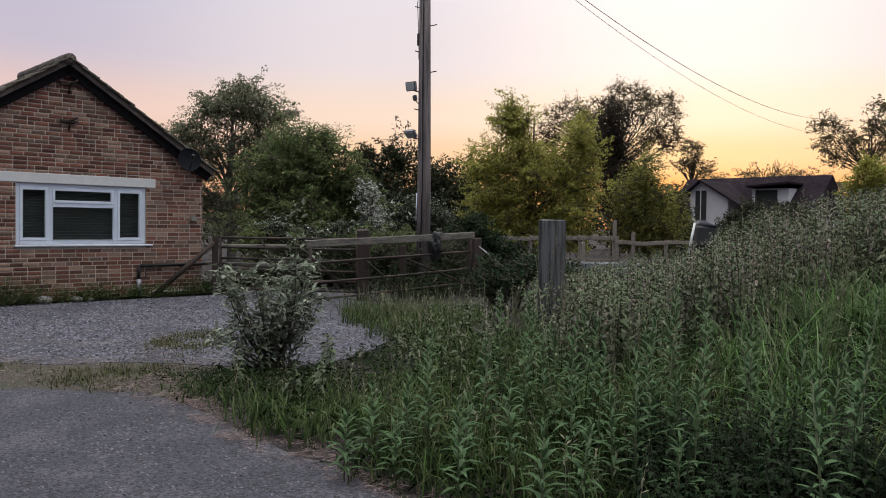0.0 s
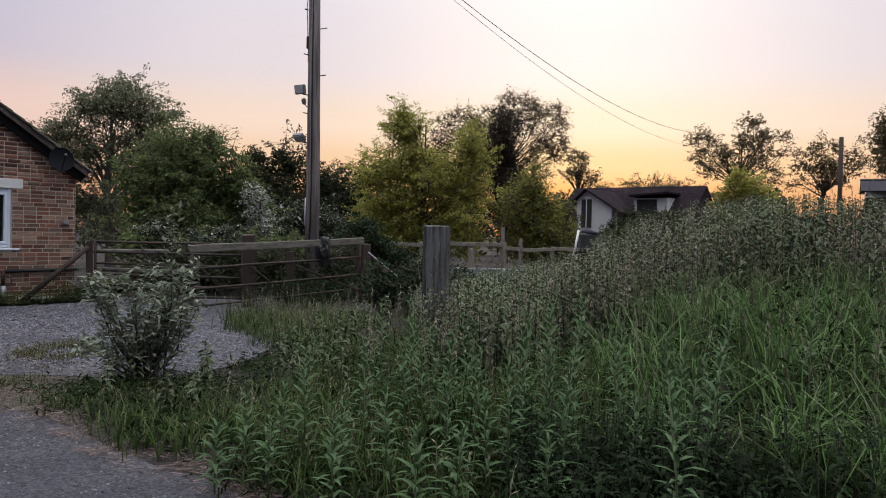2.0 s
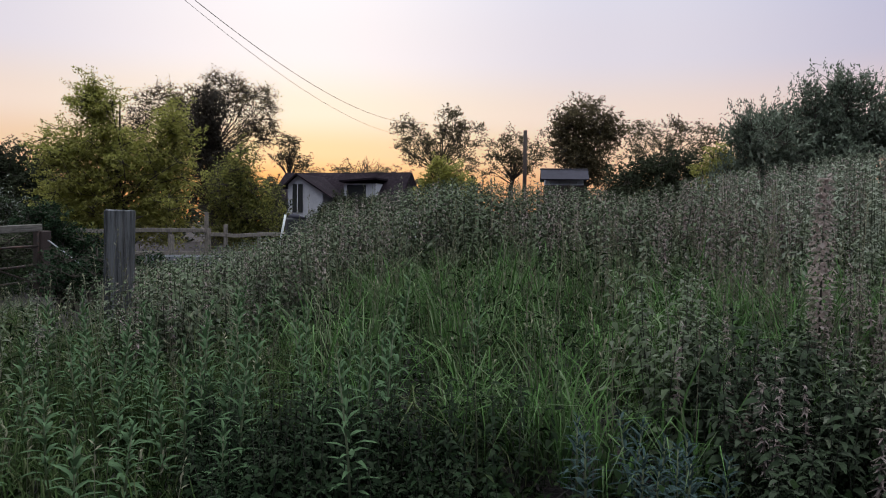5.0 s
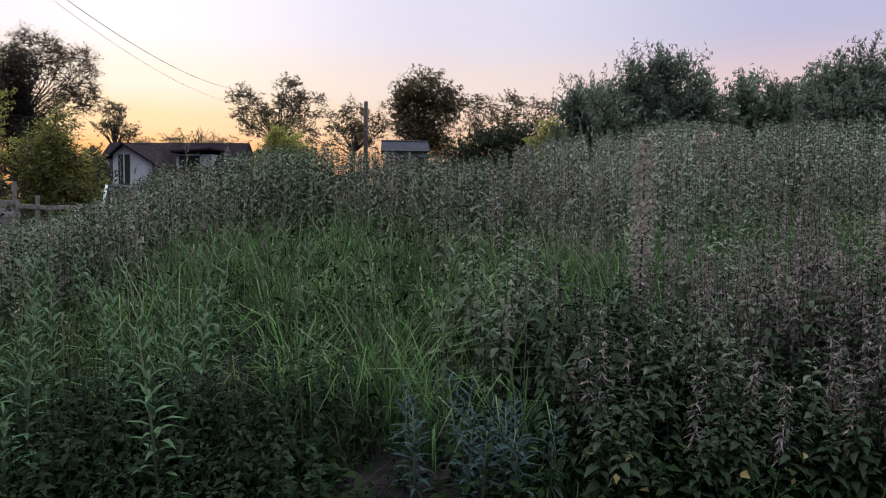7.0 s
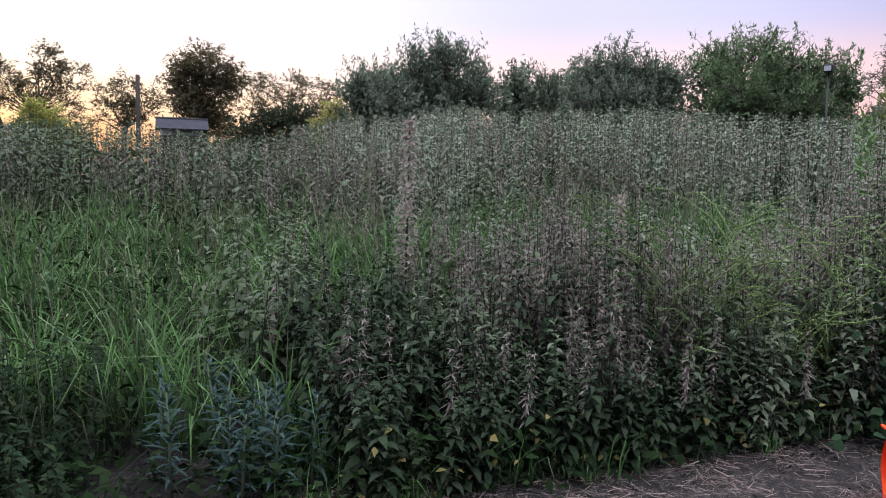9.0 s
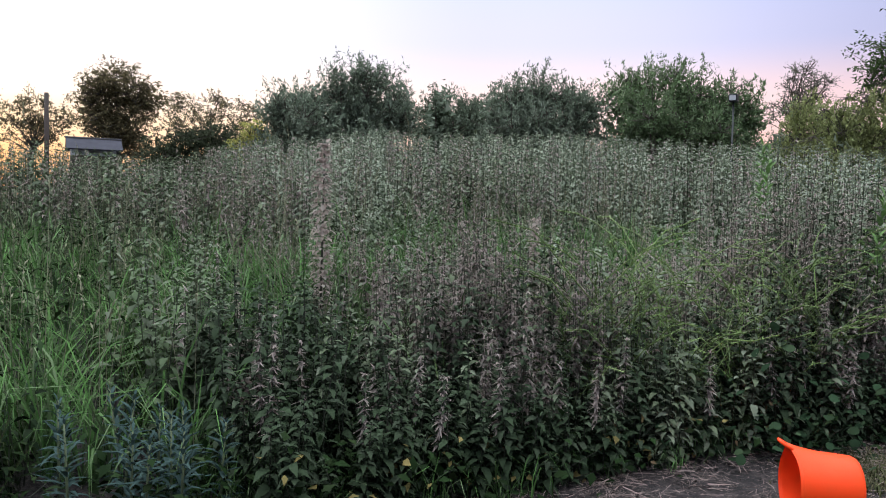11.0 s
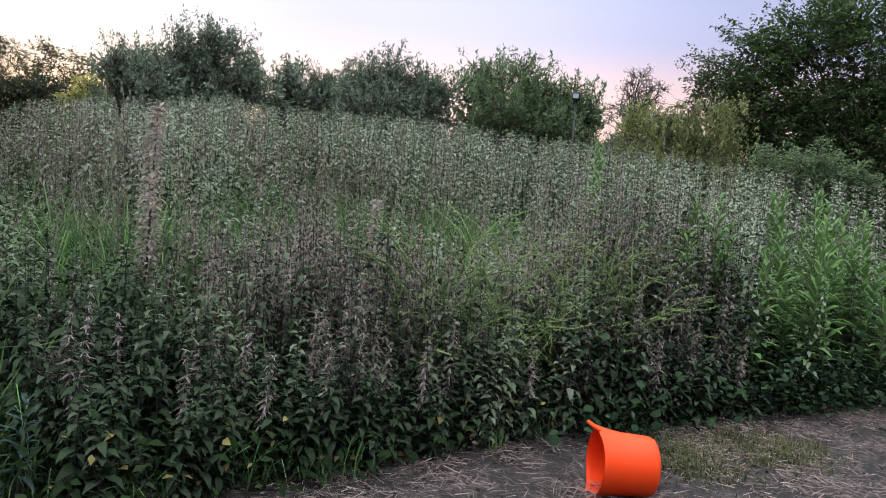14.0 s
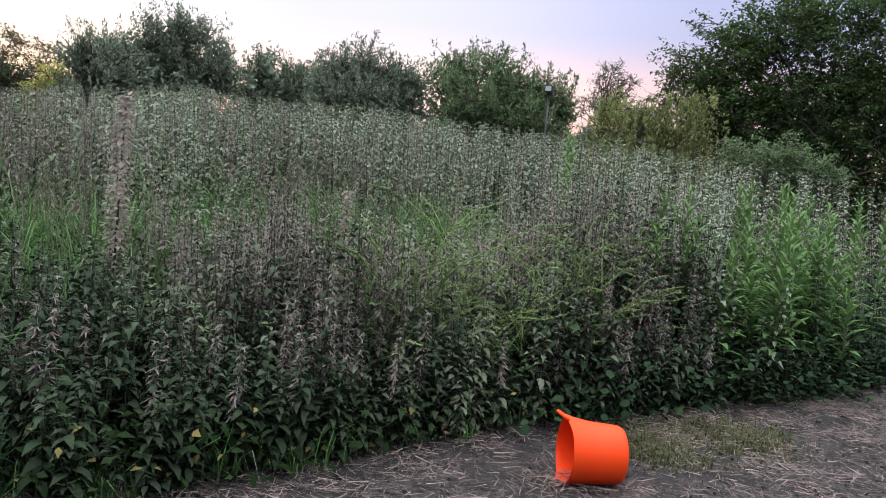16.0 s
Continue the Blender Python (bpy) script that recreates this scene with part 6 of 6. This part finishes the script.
STRIP = [(-14, 6.35), (-3.4, 6.3), (-2.3, 6.2), (-1.9, 6.6), (-2.0, 7.5), (-2.6, 8.0), (-3.2, 9.6), (-3.4, 9.4), (-2.95, 7.7), (-14, 7.6)]
grass("trodden_grass", scatter(320, STRIP, lambda P: np.clip(0.30 + 1.6 * lumps(P, 0.8, 4), 0.02, 1)), 0.03, 0.10, [M_TURF, M_SEED], "short trodden grass strip across the drive", 34, 0.12, 0.0, 0.007, 2, False)
VERGE = [(5.02, 0.2), (5.5, -0.02), (6.0, -0.45), (5.9, -0.9), (5.35, -0.78), (4.95, -0.35)]
grass("verge_grass", scatter(150, VERGE, lambda P: np.clip(0.4 + 1.2 * lumps(P, 0.5, 8), 0.05, 1)), 0.03, 0.09, [M_TURF, M_SEED], "short green grass at the edge of the bare ground", 30, 0.09, 0.0, 0.006, 2, False)

# loose stones on the gravel
OCTA = (np.array([(0.5, 0, 0), (-0.5, 0, 0), (0, 0.42, 0), (0, -0.42, 0), (0, 0, 0.3), (0, 0, -0.3)], float),
        np.array([(0, 2, 4), (2, 1, 4), (1, 3, 4), (3, 0, 4)]))
GP = scatter(17000, [(-9, 7.7), (-3.5, 7.55), (-2.9, 7.7), (-2.0, 7.5), (-1.2, 7.35), (-0.5, 8.8), (-0.55, 10.2), (-2.2, 12.6), (-2.6, 14.2), (-4.2, 15.0), (-9, 10.5)],
             lambda P: np.clip(0.6 + lumps(P, 0.9, 14), 0.1, 1))
GP[:, 2] = 0.010
pebbles = Pile()
pebbles.add(*stamp(OCTA, GP, rng.uniform(0, 6.28, len(GP)), rng.normal(0, 0.15, len(GP)), rng.uniform(0.016, 0.045, len(GP)), rng.normal(0, 0.4, len(GP))))
tagged(new("gravel_stones", pebbles.mesh("gravel_stones", [material("gravel_stone", (0.125, 0.120, 0.150), 0.9, 0.2, 20, 0, island=0.75)])), "loose grey gravel stones on the drive", "gravel", kind="stuff")

TP = scatter(9000, [(-7, 6.2), (-3.4, 6.15), (-2.25, 6.1), (-1.75, 5.75), (-1.05, 4.85), (-0.45, 4.35), (0.4, 3.3), (0.6, 2.2), (-3.5, 2.2)], lambda P: np.clip(0.45 + lumps(P, 0.5, 24), 0.05, 1))
TP[:, 2] = 0.011
chips = Pile()
chips.add(*stamp(OCTA, TP, rng.uniform(0, 6.28, len(TP)), rng.normal(0, 0.15, len(TP)), rng.uniform(0.008, 0.024, len(TP)), rng.normal(0, 0.4, len(TP))))
tagged(new("stone_chips", chips.mesh("stone_chips", [material("stone_chip", (0.105, 0.099, 0.117), 0.9, 0.2, 20, 0, island=0.8)])), "small loose chips on the worn tarmac", "gravel", kind="stuff")

# straw and dead stalks on the bare ground
DIRT = [(2.6, 2.25), (3.2, 2.1), (4.55, 1.25), (5.3, 0.65), (6.3, -0.15), (7.5, -1.05), (9.6, -2.3), (9.6, -4.2), (6.8, -3.2), (5.0, -2.0), (3.8, -1.0), (3.0, 0.3), (2.4, 1.3)]
SP = scatter(58000, DIRT, lambda P: np.clip(0.5 + 0.9 * lumps(P, 0.35, 6) + 0.5 * lumps(P, 1.1, 16), 0.18, 1))
SP2 = scatter(11000, STRIP, lambda P: np.clip(0.3 - 1.1 * lumps(P, 0.8, 4), 0.02, 1))
MARGIN = [(-2.9, 6.6), (-2.35, 6.95), (-1.75, 6.25), (-1.0, 5.2), (-0.4, 4.7), (0.08, 4.05), (0.6, 3.55), (0.5, 3.15), (0.0, 3.65), (-0.5, 4.2), (-1.1, 4.7), (-1.85, 5.65), (-2.6, 6.2)]
SP3 = scatter(7000, MARGIN, lambda P: np.clip(0.4 + 1.1 * lumps(P, 0.25, 14), 0.05, 1))
SP = np.concatenate((SP, SP2, SP3))
SP[:, 2] = rng.uniform(0.012, 0.035, len(SP))
straw = Pile()
straw.add(*stamp((np.array([(0, 0.5, 0), (0, -0.5, 0), (1, 0, 0)], float), np.array([(0, 1, 2)])), SP, rng.uniform(0, 6.28, len(SP)), rng.normal(0.02, 0.1, len(SP)), rng.uniform(0.03, 0.15, len(SP)) * rng.uniform(0.25, 1, len(SP)), rng.normal(0, 0.6, len(SP)), rng.uniform(0.02, 0.045, len(SP))))
tagged(new("straw_litter", straw.mesh("straw_litter", [M_STRAW])), "dry straw and dead stalks strewn on bare ground", "straw", kind="stuff")

# crumbs of earth between the straw
EC = scatter(8000, DIRT, lambda P: np.clip(0.4 + 1.2 * lumps(P, 0.4, 66), 0.05, 1))
EC[:, 2] = 0.008
crumbs = Pile()
crumbs.add(*stamp(OCTA, EC, rng.uniform(0, 6.28, len(EC)), rng.normal(0, 0.3, len(EC)), rng.uniform(0.01, 0.045, len(EC)) * rng.uniform(0.4, 1, len(EC)), rng.normal(0, 0.5, len(EC))))
tagged(new("earth_crumbs", crumbs.mesh("earth_crumbs", [material("earth_crumb", (0.042, 0.031, 0.031), 0.95, 0.2, 20, 0, island=0.7)])), "small crumbs of dry earth on the bare ground", "soil", kind="stuff")

# ---- goosegrass straggling through the nettles, and brambles at their foot ----
k = 210
g = np.random.default_rng(33)
c0 = np.stack((g.uniform(4.6, 6.1, k), np.zeros(k), np.zeros(k)), 1)
c0[:, 1] = 1.15 - 0.82 * (c0[:, 0] - 4.6) + np.abs(g.normal(0.02, 0.22, k))
c0[:, 2] = g.uniform(0.15, 0.85, k)
out_ = g.uniform(0, 6.28, k)
strands, whorls = Pile(), []
for p, a_ in zip(c0, out_):
    L_ = g.uniform(0.35, 0.85)
    pts = [p + np.array((math.cos(a_) * L_ * t * 0.7, math.sin(a_) * L_ * t * 0.7, 1.15 * L_ * t - 0.6 * L_ * t * t)) + g.normal(0, 0.01, 3) for t in np.linspace(0, 1, 6)]
    strands.add(*chain(pts, [0.0028] * 6, 4, False), 0)
    for i in range(12):
        t = (i + 0.5) / 12 * 5
        j = min(4, int(t))
        whorls.append(pts[j] + (pts[j + 1] - pts[j]) * (t - j))
W_ = np.repeat(np.array(whorls), 6, 0)
strands.add(*stamp(SPRIG, W_, np.tile(np.arange(6) * 1.047, len(whorls)) + g.uniform(0, 1, len(W_)), g.normal(0.2, 0.3, len(W_)), 0.022 * g.uniform(0.7, 1.3, len(W_))), 0)
tagged(new("goosegrass", strands.mesh("goosegrass", [leafy("goosegrass_green", (0.165, 0.225, 0.082), (0.20, 0.24, 0.12), 0.4, 0.2)])), "pale green goosegrass straggling over the nettles", "goosegrass", kind="stuff")
BR = np.stack((g.uniform(3.9, 7.4, 65), np.zeros(65), np.zeros(65)), 1)
BR[:, 1] = np.interp(BR[:, 0], [3.9, 4.6, 5.3, 6.3, 7.5], [1.62, 1.18, 0.6, -0.2, -1.1]) + np.abs(g.normal(0.0, 0.14, 65))
herbs("bramble", BR, g.uniform(0.08, 0.62, len(BR)), [M_BRAMBLE, M_STEM], "dark bramble leaves along the foot of the nettles", 16, 0.040, ROUND, 0.13)


dead = Pile()
DL = np.column_stack((g.uniform(2.9, 6.4, 130), np.zeros(130), g.uniform(0.03, 0.32, 130)))
DL[:, 1] = np.interp(DL[:, 0], [3.0, 3.72, 4.32, 5.12, 6.2], [1.89, 1.45, 1.08, 0.57, -0.25]) + g.uniform(-0.06, 0.18, 130)
dead.add(*stamp(LEAF_H, DL, g.uniform(0, 6.28, 130), g.normal(-0.3, 0.5, 130), g.uniform(0.03, 0.065, 130), g.normal(0, 0.6, 130)))
tagged(new("dead_leaves", dead.mesh("dead_leaves", [leafy("yellowed_leaf", (0.21, 0.165, 0.065), (0.16, 0.11, 0.065), 0.45, 0.3)])), "yellowed and brown leaves caught at the foot of the nettles", "leaves", kind="stuff")


BD = scatter(170, WEEDS, lambda P: (azimuth(P) > 82) * (azimuth(P) < 106) * (edge_distance(P, FRONT) < 0.55) * (reach(P) < 11))
herbs("dark_bramble", BD, rng.uniform(0.15, 0.95, len(BD)) * np.interp(edge_distance(BD, FRONT), [0, 0.4], [0.45, 1.0]), [M_BRAMBLE, M_STEM], "dense dark bramble leaves below the willowherbs", 34, 0.052, ROUND, 0.17)


def dock(at, h, label, wide=0.055):
    """A tall seeding dock: ribbed stem with whorls of pinkish seeds."""
    d_ = thing("dock_stalk", (at[0], at[1], float(land(np.array([at]))[0])), label, "weed", "dock stalks")
    g = np.random.default_rng(int(h * 1000))
    npart("stem", chain([(0, 0, -0.03), (0.01, 0, h * 0.5), (0.05, 0.02, h)], [0.008, 0.007, 0.003], 6), M_STEM, d_)
    k = int(800 * min(1.0, wide / 0.05) ** 1.5)
    f = 0.35 + 0.65 * (np.floor(g.uniform(0, 26, k)) / 26 + g.normal(0, 0.006, k))
    r = wide * np.sqrt(g.random(k)) * np.interp(f, [0.35, 0.6, 1], [0.8, 1.1, 0.35])
    a = g.uniform(0, 6.28, k)
    q = np.stack((0.05 * f ** 2 + r * np.cos(a), 0.02 * f ** 2 + r * np.sin(a), f * h), 1)
    npart("seed_head", stamp(QUAD, q, a, g.normal(-0.2, 0.5, k), 0.034 * g.uniform(0.7, 1.3, k)), M_DOCK, d_, "pinkish brown seed whorls")


M_DOCK = leafy("dock_seed", (0.44, 0.355, 0.325), (0.48, 0.41, 0.375), 0.4, 0.2, island=0.2, translucent=0.5)
for x, y, h in ((4.36, 2.75, 1.69 - float(land(np.array([(4.36, 2.75)]))[0])),):
    dock((x, y), h, "tall pinkish-brown seeding dock standing above the nettles")
for x, y, z in ((4.99, 1.98, 1.03), (5.57, 1.93, 1.27), (4.36, 2.07, 0.7), (3.79, 2.79, 0.6), (3.62, 2.58, 0.55), (5.38, 2.1, 1.02), (4.91, 1.68, 0.8), (4.3, 1.77, 0.58), (3.47, 2.5, 0.48)):
    dock((x, y), z - float(land(np.array([(x, y)]))[0]), "withered pinkish seed spike standing among the nettles", 0.03)

# ---- single tall weeds ----
LEAF_MESH = {}


def leaf_mesh(key, width, droop, mat):
    if key not in LEAF_MESH:
        V = np.array([(0, 0, 0), (0.22, width * 0.36, 0.03), (0.22, -width * 0.36, 0.03), (0.5, width * 0.5, 0.02), (0.5, -width * 0.5, 0.02), (0.25, 0, 0.0), (0.52, 0, -0.02),
                      (0.78, width * 0.27, -0.06 - droop * 0.3), (0.78, -width * 0.27, -0.06 - droop * 0.3), (1, 0, -0.1 - droop)], float)
        T = np.array([(0, 5, 1), (0, 2, 5), (1, 5, 6), (1, 6, 3), (2, 4, 6), (2, 6, 5), (3, 6, 7), (4, 8, 6), (6, 9, 7), (6, 8, 9)])
        LEAF_MESH[key] = npmesh("leaf", V, T, [mat], None, True)
    return LEAF_MESH[key]


def tall_weed(at, h, mat, key, label, whorls, length, width=0.26, group="tall weeds", bare=0.15):
    """One upright weed: a stem and spiralling lance-shaped leaves, each leaf a mesh of its own."""
    w = thing("tall_weed", (at[0], at[1], float(land(np.array([at[:2]]))[0])), label, "weed", group)
    lean = (random.gauss(0, 0.05) * h, random.gauss(0, 0.05) * h)
    npart("stem", chain([(0, 0, -0.03), (lean[0] * 0.4, lean[1] * 0.4, h * 0.5), (lean[0], lean[1], h)], [0.006, 0.005, 0.003], 6), M_STEM_PALE, w)
    a = random.random() * 6
    for i in range(whorls):
        f = bare + (1 - bare) * (i / (whorls - 1)) ** 0.85
        a += 2.4 + random.gauss(0, 0.2)
        ob = new("leaf", leaf_mesh(key + str(i % 3), width, 0.06 + 0.11 * (i % 3), mat))
        ob.parent = w
        s = length * min(1.0, 1.2 - 0.75 * f ** 2.2) * random.uniform(0.8, 1.15)
        pitch = 0.30 + 0.85 * f ** 2.2 + random.gauss(0, 0.18)
        p = Vector((lean[0] * f * f, lean[1] * f * f, h * f))
        ob.matrix_basis = Matrix.Translation(p) @ Matrix.Rotation(a, 4, "Z") @ Matrix.Rotation(-pitch, 4, "Y") @ Matrix.Diagonal((s, s, s, 1))
    return w


M_STEM_PALE = material("pale_weed_stem", (0.13, 0.15, 0.08), 0.7, 0.2, 6, 0)
WEED_SPOTS = [(5.1, 3.47, 0.8), (0.82, 5.65, 0.8), (0.95, 4.77, 0.7), (1.96, 6.29, 0.82), (2.2, 5.96, 0.82), (1.98, 4.47, 0.72), (0.29, 3.75, 0.48), (0.57, 4.06, 0.52), (0.89, 4.11, 0.52), (1.28, 3.97, 0.52), (0.66, 3.4, 0.45), (1.08, 3.88, 0.5), (-0.02, 4.37, 0.45), (-0.32, 4.08, 0.34), (1.77, 3.58, 0.5), (2.05, 3.82, 0.6), (0.12, 4.46, 0.6), (0.46, 4.78, 0.62), (1.06, 4.26, 0.65), (0.77, 5.39, 0.7), (0.33, 4.13, 0.42), (1.33, 4.08, 0.5), (-0.05, 4.06, 0.35), (-0.21, 4.44, 0.4), (1.24, 3.32, 0.42), (0.86, 3.57, 0.42), (1.5, 3.94, 0.5), (1.73, 5.13, 0.85), (1.88, 4.1, 0.75), (1.38, 3.94, 0.55)]
PALE_SPOTS = [(6.41, -0.02, 1.0), (8.73, 0.95, 1.42), (9.22, 1.06, 1.44)]
SILVER_SPOTS = [(2.74, 2.27, 0.40), (2.89, 2.3, 0.45), (2.74, 2.35, 0.42), (2.85, 2.2, 0.42), (2.62, 2.55, 0.46), (2.95, 2.45, 0.42), (3.05, 2.2, 0.4), (2.82, 2.5, 0.5), (2.9, 2.6, 0.5), (2.68, 2.7, 0.48), (3.0, 2.35, 0.45)]
extra = scatter(22, WEEDS, lambda P: (azimuth(P) > -6) * (azimuth(P) < 31) * (edge_distance(P, FRONT) > 0.15) * (edge_distance(P, FRONT) < 2.0) * np.interp(azimuth(P), [-6, 4, 12], [0.2, 0.5, 1]))
WEED_SPOTS += [(p[0], p[1], 0.42 + 0.3 * random.random() + 0.12 * min(2.0, float(edge_distance(p[None], FRONT)[0]))) for p in extra]
for x, y, h in WEED_SPOTS:
    h = min(h * 1.12, float(crest(np.array([(x, y)]))[0]))
    tall_weed((x, y), h, M_WEED, "grey", "upright grey-green weed with lance-shaped leaves", int(30 + 24 * h), 0.115, 0.25)
for cx, cy, r_, count, lo_, hi_ in ((6.75, -0.2, 0.2, 8, 1.0, 1.5), (7.4, -0.80, 0.32, 13, 1.0, 1.65), (8.1, -1.3, 0.36, 11, 1.0, 1.6), (7.0, -0.62, 0.18, 7, 0.7, 1.2), (8.8, -1.5, 0.4, 7, 1.1, 1.6), (7.7, -1.25, 0.22, 7, 0.7, 1.2)):
    for i in range(count):
        PALE_SPOTS.append((cx + random.gauss(0, r_ * 0.7), cy + random.gauss(0, r_ * 0.7), random.uniform(lo_, hi_) - 0.15))
for x, y, h in PALE_SPOTS:
    tall_weed((x, y), h + 0.15, M_WEEDPALE, "bright", "bright green willowherb rising above the nettles", int(26 + 14 * h), 0.20, 0.27, "willowherbs", 0.25)
for x, y, h in SILVER_SPOTS:
    tall_weed((x, y), h, M_SILVER, "silver", "silvery blue-green weed with narrow leaves", 40, 0.10, 0.24, "silver weeds", 0.1)

# young sallow at the end of the weeds
sap = thing("sallow_sapling", (-1.45, 7.35, 0), "young grey-leaved sallow sapling", "sapling")
sap.scale = (1.25, 1.25, 1.1)
wood, leafp = Pile(), Pile()
g = np.random.default_rng(21)
for i in range(34):
    az_ = g.uniform(0, 6.28)
    ht = g.uniform(0.35, 1.0) if i else 1.42
    r_ = g.uniform(0.1, 0.62) * (1.15 - 0.5 * ht) if i else 0.14
    s = np.array((g.normal(0, 0.05), g.normal(0, 0.05), 0))
    e = np.array((math.cos(az_) * r_ if i else 0.16, math.sin(az_) * r_ if i else 0, ht))
    m_ = s * 0.5 + e * 0.5 - np.array((0, 0, 0.05)) + g.normal(0, 0.03, 3)
    npart("stem", chain([s, m_, e], [0.009, 0.006, 0.002], 5, False), M_BARK, sap)
    k = 92 if i else 70
    t = np.sqrt(g.uniform(0.04 if i else 0.3, 1, k))[:, None]
    q = np.where(t < 0.5, s + (m_ - s) * 2 * t, m_ + (e - m_) * (2 * t - 1)) + g.normal(0, 0.035, (k, 3))
    leafp.add(*stamp(leaf_shape(0.34, 0.15, 0.06), q, g.uniform(0, 6.28, k), g.normal(0.35, 0.4, k), 0.072 * g.uniform(0.6, 1.3, k), g.normal(0, 0.5, k)))
adopt(new("foliage", leafp.mesh("foliage", [M_SALLOW])), sap)

# ---- bricks of the gable wall: those round the window as single bricks, the rest joined ----
bm = box(-0.1065, 0.1065, -0.005, 0.01, -0.030, 0.030)
BRICK = bpy.data.meshes.new("brick")
bmesh.ops.bevel(bm, geom=[e for e in bm.edges if all(v.co.y < 0 for v in e.verts)], offset=0.003, segments=1, affect="EDGES")
bm.to_mesh(BRICK)
bm.free()
BRICK.materials.append(M_BRICK)
bv, bt = [], []
me = BRICK
me.calc_loop_triangles()
BV = np.array([v.co[:] for v in me.vertices])
BT = np.array([t.vertices[:] for t in me.loop_triangles])
rest, singles = Pile(), 0
for row in range(54):
    z = 0.02 + row * 0.075
    x = W0 + (0.1125 if row % 2 else 0.0) - (0.056 if row % 5 == 3 else 0)
    while x < 0.0:
        L = 0.225 if random.random() < 0.86 else 0.1125
        x0, x1 = max(x, W0), min(x + L, 0.0)
        x += L
        parts = [(x0, x1)]
        if z + 0.03 > WIN[2] - 0.06 and z - 0.03 < WIN[3] + 0.0:
            parts = [p for p in ((x0, min(x1, WIN[0])), (max(x0, WIN[1]), x1)) if p[1] - p[0] > 0.03]
        for p0, p1 in parts:
            if p1 - p0 < 0.03 or z + 0.035 > gable_z((p0 + p1) / 2) + 0.02:
                continue
            k = (p1 - p0 - 0.013) / 0.215
            c = ((p0 + p1) / 2, random.uniform(-0.0025, 0.0015), z + 0.02)
            if -3.0 < c[0] and c[2] < 1.95 and singles < 300 and not (c[0] < -1.1 and c[2] > 0.95):
                ob = new("brick", BRICK)
                ob.parent, ob.location, ob.scale = wall, c, (k, 1, 1)
                singles += 1
            else:
                rest.add(BV * (k, 1, 1) + c, BT)
work = adopt(new("brickwork", rest.mesh("brickwork", [M_BRICK_J])), wall)
tagged(work, kind="stuff")
